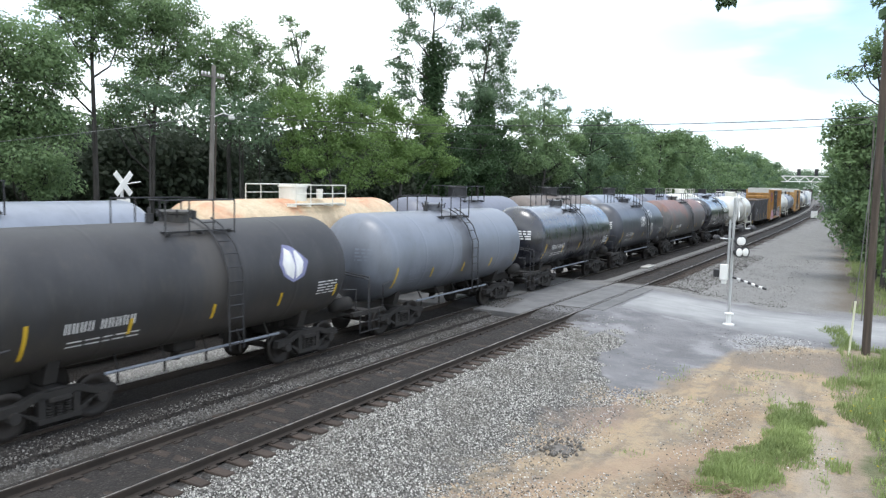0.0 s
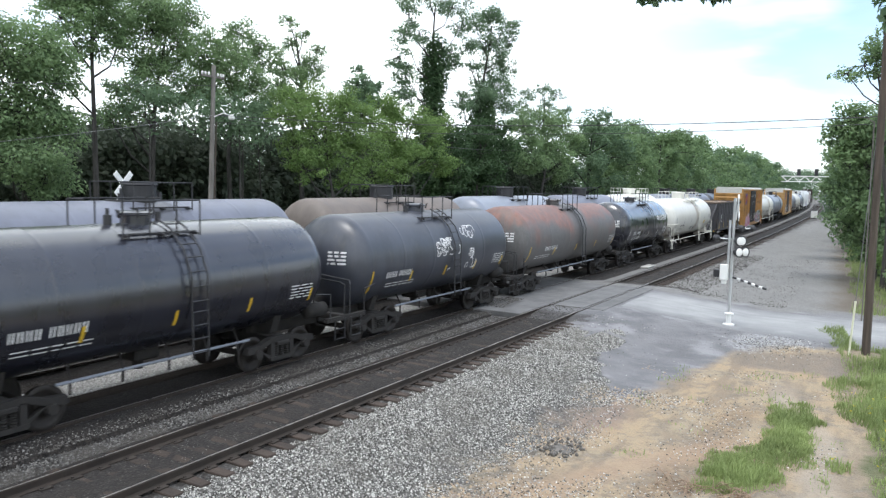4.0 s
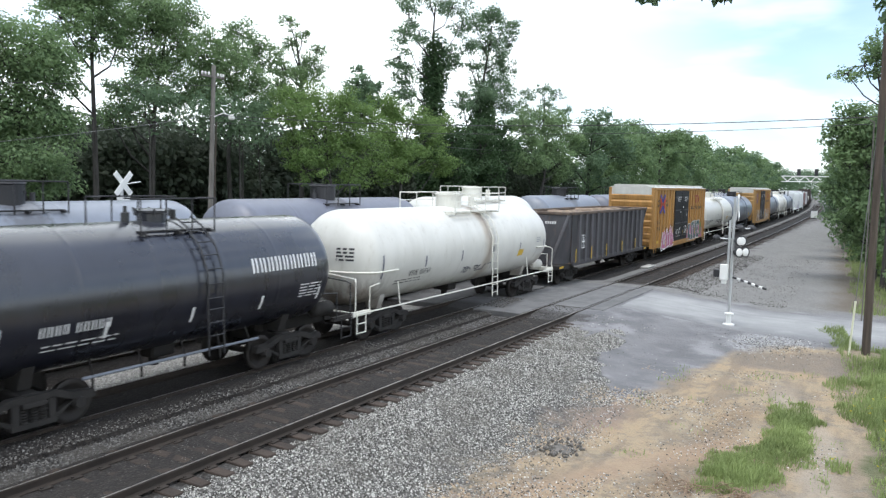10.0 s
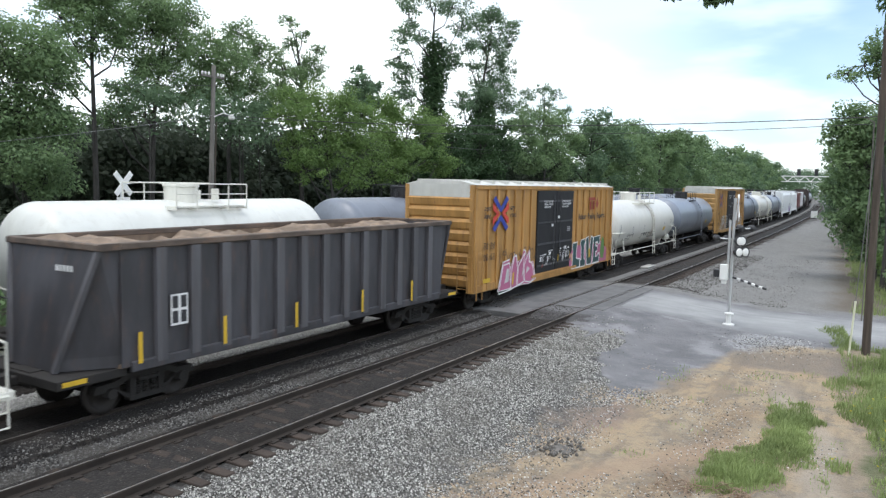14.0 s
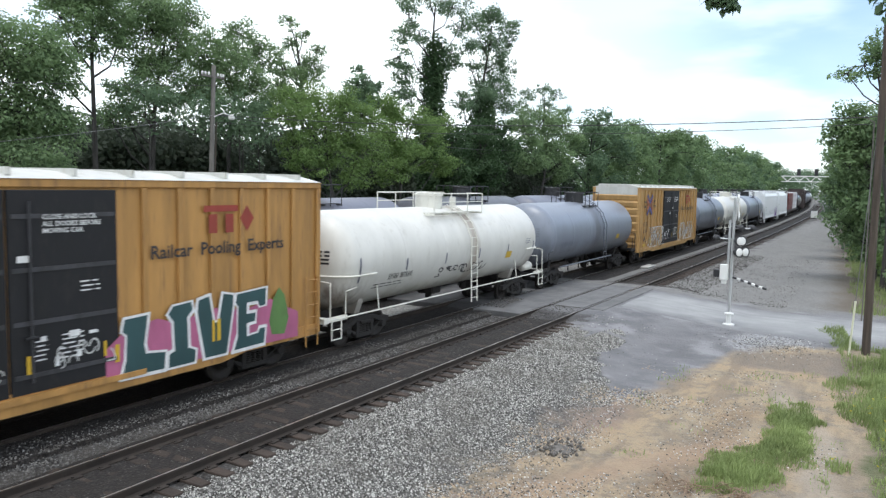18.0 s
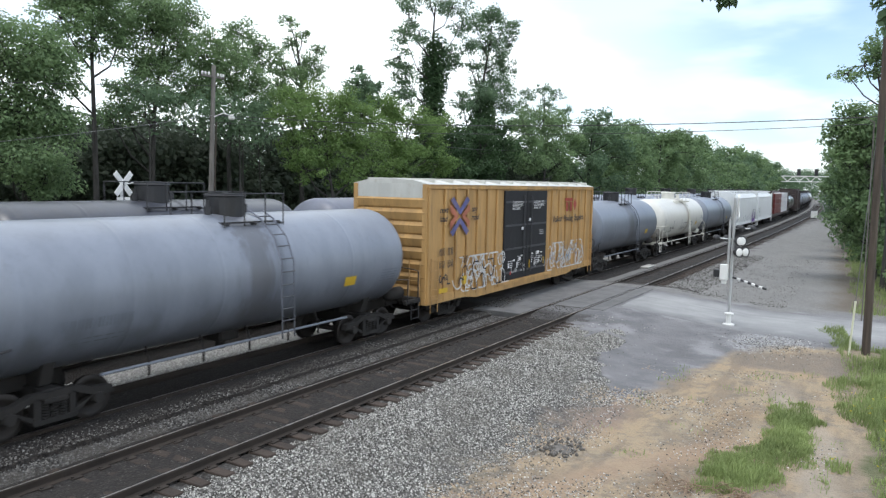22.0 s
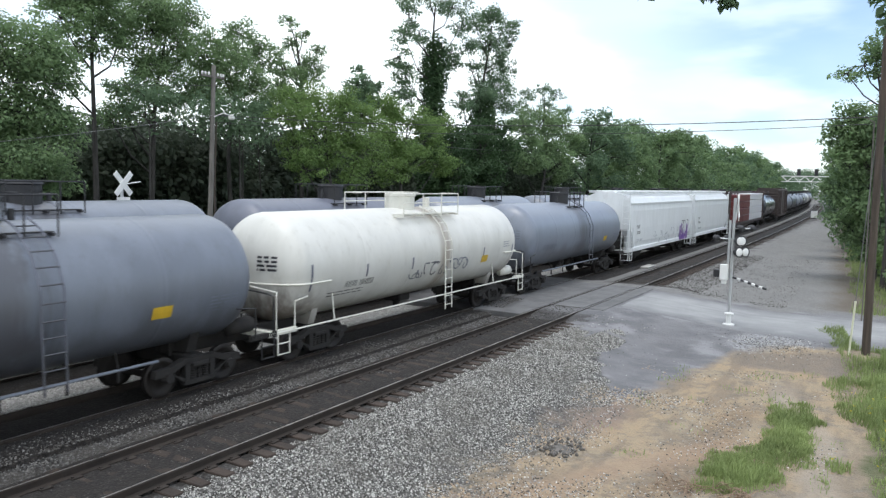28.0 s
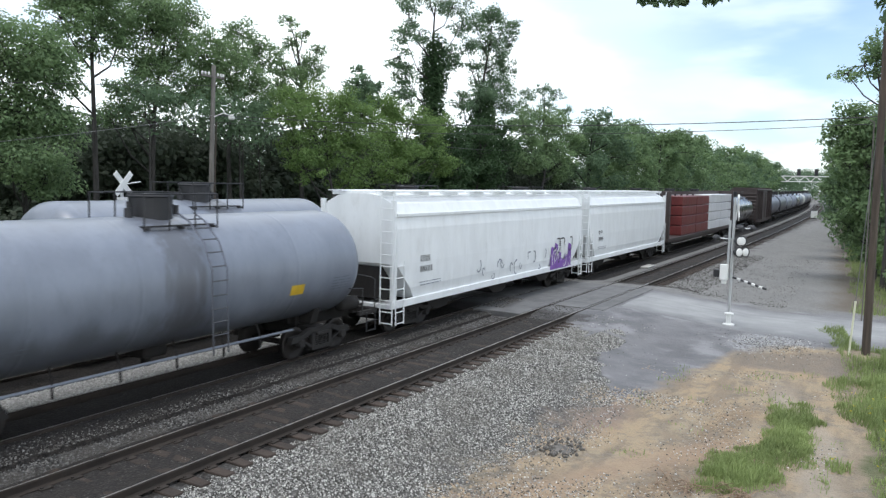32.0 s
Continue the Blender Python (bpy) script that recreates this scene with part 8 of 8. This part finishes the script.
MX, MY = 29.85, 4.82
s = thing("crossing_signal", "aluminium crossing signal mast with lamps and a striped gate arm", "crossing signal", pose(MX, MY, ground_height(MX, MY)))
bm = B()
tube(bm, [(0, 0, 0.1), (0, 0, 4.9)], 0.055, 12)
part("mast", bm, ALUMINIUM, s)
bm = B()
tube(bm, [(0.05, 0.14, 1.9), (0.05, 0.14, 4.05)], 0.045, 12)
part("mast", bm, ALUMINIUM, s)
bm = B()
lathe(bm, [(0.0, 0.22), (0.05, 0.22), (0.07, 0.1), (0.42, 0.09), (0.44, 0.18), (0.47, 0.18), (0.5, 0.07)], 0, 16, "z")
part("mast_base", bm, SIGN_WHITE, s)
m90 = pose(0, 0, 4.55, 0, 0, 14)
for a in (45, -45):
    bm = B()
    box(bm, -0.6, 0.6, -0.012, 0.012, -0.11, 0.11)
    part("crossbuck_blade", bm, SIGN_WHITE, s, at=m90 @ Matrix.Translation((0, -0.1 if a > 0 else -0.13, 0)) @ pose(0, 0, 0, 0, a, 0))
lamp_pair(s, 3.76, 140, 0.26, off=-0.55, size=0.68)
lamp_pair(s, 3.34, 118, 0.2, off=0.36, size=0.68)
lamp_pair(s, 2.86, -38, 0.15, SIGN_WHITE, off=-0.22, hooded=False)
lamp_pair(s, 3.28, -38, 0.06, SIGN_WHITE, off=-0.16, hooded=False)
for z, y in ((3.76, -0.5), (3.34, 0.36), (2.86, -0.2)):
    bm = B()
    tube(bm, [(0, 0, z), (0, y, z)], 0.025, 6)
    part("bracket", bm, ALUMINIUM, s)
bm = B()
box(bm, -0.16, 0.12, 0.1, 0.4, 1.75, 2.35, 0.02)
box(bm, -0.1, 0.06, 0.16, 0.34, 1.6, 1.75, 0.01)
part("gate_mechanism", bm, SIGN_WHITE, s, "white gate motor housing")
for i in range(9):
    bm = B()
    a0, a1 = i / 9, (i + 1) / 9
    p0, p1 = Vector((0.05, -0.08, 1.86)), Vector((-0.2, -1.3, 1.54))
    tube(bm, [p0.lerp(p1, a0), p0.lerp(p1, a1)], 0.045, 6)
    part("arm_stripe", bm, SIGN_WHITE if i % 2 else MARK_BLACK, s)
bm = B()
tube(bm, [(0.05, -0.08, 1.86), (0.3, 0.55, 2.0)], 0.04, 6)
box(bm, 0.2, 0.4, 0.45, 0.7, 1.8, 2.1, 0.02)
part("counterweight", bm, BLACK_STEEL, s)

s = thing("crossbuck_sign", "white crossbuck sign on a post behind the far track", "railway sign", pose(16.0, 22.3, ground_height(16, 22.3)))
bm = B()
tube(bm, [(0, 0, 0), (0, 0, 5.1)], 0.06, 10)
part("post", bm, ALUMINIUM, s)
tilt = pose(0, -0.08, 5.18, 0, 0, 12)
for a in (45, -45):
    bm = B()
    box(bm, -0.52, 0.52, -0.012, 0.012, -0.1, 0.1)
    part("crossbuck_blade", bm, SIGN_WHITE, s, at=tilt @ Matrix.Translation((0, 0 if a > 0 else -0.026, 0)) @ pose(0, 0, 0, 0, a, 0))
bm = B()
box(bm, -0.25, 0.25, -0.1, -0.07, 4.52, 4.72)
part("plaque", bm, SIGN_WHITE, s)
bm = B()
tube(bm, [(0, 0, 5.15), (0.75, 0, 5.25)], 0.02, 6)
part("sign_arm", bm, SIGN_WHITE, s)

# ---- signal bridge down the line ----
bx = 168.0
by = bend(bx)
s = thing("signal_bridge", "pale steel lattice signal cantilever over the tracks", "signal bridge", Matrix.Identity(4))
y0, y1, z0, z1 = 7.6 + by, 16.2 + by, 6.5, 7.6
for x in (bx - 0.5, bx + 0.5):
    for z in (z0, z1):
        bm = B()
        tube(bm, [(x, y0, z), (x, y1, z)], 0.09, 6)
        part("chord", bm, SIGN_WHITE, s)
    bm = B()
    k = 8
    for i in range(k):
        ya, yb = y0 + (y1 - y0) * i / k, y0 + (y1 - y0) * (i + 1) / k
        tube(bm, [(x, ya, z0 if i % 2 else z1), (x, yb, z1 if i % 2 else z0)], 0.06, 5)
    part("lattice", bm, SIGN_WHITE, s)
bm = B()
for x in (-0.5, 0.5):
    tube(bm, [(bx + x, y0 + 0.3, -0.6), (bx + x, y0 + 0.3, z1)], 0.14, 8)
part("leg", bm, ALUMINIUM, s)
for y in (y0 + 2.2, y0 + 5.4):
    bm = B()
    box(bm, bx - 0.7, bx - 0.55, y - 0.35, y + 0.35, z1 + 0.1, z1 + 1.5, 0.1)
    part("signal_head", bm, BLACK_STEEL, s)
b = thing("relay_case", "small white relay case beside the gravel", "relay case", pose(146, 8.9 + bend(146), ground_height(146, 8.9)))
bm = B()
box(bm, -0.4, 0.4, -0.5, 0.5, 0.35, 1.5, 0.04)
part("case", bm, SIGN_WHITE, b)
bm = B()
for x in (-0.3, 0.3):
    box(bm, x - 0.05, x + 0.05, -0.4, 0.4, 0, 0.36)
part("stand", bm, UNDER, b)
bm = B()
box(bm, -0.44, 0.44, -0.54, 0.54, 1.5, 1.58, 0.02)
part("lid", bm, ALUMINIUM, b)
d = thing("concrete_slab", "pale flat concrete slab lying beside the track", "slab", pose(46.5, 12.5, -0.2))
bm = B()
box(bm, -0.9, 0.9, -0.25, 0.25, 0, 0.1, 0.02)
part("slab", bm, CONCRETE, d)

# ---- a tree beside the camera, one limb of which hangs into view ----
rs = np.random.RandomState(21)
t = thing("tree", "dark maple whose drooping twigs hang above the view", "tree", Matrix.Translation((5.0, -5.5, ground_height(5, -5.5) - 0.1)))
bm_trunk = B()
tube(bm_trunk, [(0, 0, 0), (0.1, 0.1, 4), (0.3, 0.4, 8), (0.4, 0.6, 11)], 0.28, 10, 0.12)
tube(bm_trunk, [(0.2, 0.3, 7.2), (1.0, 2.6, 8.3), (2.3, 5.6, 8.6), (2.9, 7.6, 8.4)], 0.09, 6, 0.02)
swaying = []
for ex, ey, ez, n_leaf in ((7.12, 2.08, 6.78, 30), (7.25, 1.86, 6.78, 26), (7.46, 1.52, 6.74, 34), (7.52, 1.42, 6.7, 34), (7.62, 1.28, 6.86, 22), (8.0, 0.42, 6.9, 16), (8.3, 0.04, 6.66, 22), (8.34, -0.02, 6.5, 12)):
    e = Vector((ex - 5.0, ey + 5.5, ez + (0.82 if ey > 0.2 else 0.78)))
    up = Vector((2.3, 5.6 + (ey - 1.5) * 0.5, 8.5))
    bm = B()
    d = up - e
    tube(bm, [(0, 0, 0), -0.4 * d + Vector((0, 0, 0.25)), -d], 0.02, 5, 0.005)
    twig = part("twig", bm, BARK, t, at=Matrix.Translation(up))
    tip = -d
    part("twig_leaves", leaf_cloud("twig_leaves", [tuple(tip), tuple(tip + Vector((0.05, 0.08, 0.1)))], [0.13, 0.1], int(n_leaf * 1.4), 0.1, LEAF_DARK, rs, 0.8), None, twig, "dark maple leaves")
    swaying.append((twig, up))
part("trunk", bm_trunk, BARK, t)
cs2 = [(rs.uniform(-3, 2.5), rs.uniform(-3.5, 4.0), rs.uniform(8.6, 12)) for _ in range(60)]
part("crown", leaf_cloud("crown", cs2, [1.0] * 60, 70, 0.2, LEAF_DARK, rs), None, t)
# dead brush at the near edge of the dirt
rb = random.Random(3)
for bx0, by0, wide in ((13.9, 2.05, 0.35), (13.75, 2.95, 0.45)):
    d = thing("brush_pile", "small heap of pale dead twigs and leaves", "brush", pose(bx0, by0, ground_height(bx0, by0)), "brush heaps")
    for i in range(26):
        a, l = rb.uniform(0, 6.28), rb.uniform(0.25, 0.6)
        bm = B()
        x, y = rb.uniform(-wide, wide), rb.uniform(-wide, wide)
        tube(bm, [(x, y, 0.02), (x + math.cos(a) * l * 0.5, y + math.sin(a) * l * 0.5, rb.uniform(0.08, 0.2)), (x + math.cos(a) * l, y + math.sin(a) * l, rb.uniform(0.03, 0.22))], 0.012, 5, 0.004)
        part("twig", bm, DEAD_WOOD, d)

# a low dark patch of cinders on the dirt
d = thing("cinder_patch", "low dark patch of cinders on the dirt", "cinders", pose(14.5, 5.55, ground_height(14.5, 5.55)))
rb = random.Random(8)
bm = B()
ring = [bm.verts.new((0.5 * math.cos(a) * rb.uniform(0.6, 1.2), 0.36 * math.sin(a) * rb.uniform(0.7, 1.15), -0.02)) for a in (2 * math.pi * k / 22 for k in range(22))]
inner = [bm.verts.new((v.co.x * 0.55, v.co.y * 0.55, 0.02 + rb.uniform(-0.01, 0.012))) for v in ring]
for k in range(22):
    bm.faces.new((ring[k], ring[(k + 1) % 22], inner[(k + 1) % 22], inner[k]))
bm.faces.new(inner)
part("cinder_bed", bm, CINDER, d, smooth=True)
for k in range(70):
    a, r = rb.uniform(0, 6.28), rb.uniform(0.1, 1.0) ** 0.5
    bm = B()
    bmesh.ops.create_icosphere(bm, subdivisions=1, radius=rb.uniform(0.02, 0.05))
    for v in bm.verts:
        v.co *= rb.uniform(0.7, 1.2)
    bmesh.ops.translate(bm, verts=bm.verts, vec=(0.62 * r * math.cos(a), 0.48 * r * math.sin(a), 0.03))
    part("stone", bm, CINDER, d)


# ---- the two trains and the twigs ----
def motions():
    for car, middle, speed, track_y in consist:
        rows = []
        for i in range(17):
            t = 2.0 * i
            x = middle - speed * (t - 16.0)
            rows.append((t, pose(x, track_y + bend(x), 0, 0, 0, heading(x))))
        walk(car, rows)
    # the hanging twigs stir in the wind
    for i, (twig, up) in enumerate(swaying):
        rows = []
        for k in range(23):
            t = min(32.0, 1.5 * k)
            a = 2.2 * math.sin(t * 1.1 + i * 1.3) + 1.4 * math.sin(t * 2.3 + i * 0.7)
            b = 1.8 * math.sin(t * 0.9 + i * 0.9 + 1.0)
            rows.append((t, Matrix.Translation(up) @ pose(0, 0, 0, a, b, 0)))
        walk(twig, rows)


motions()
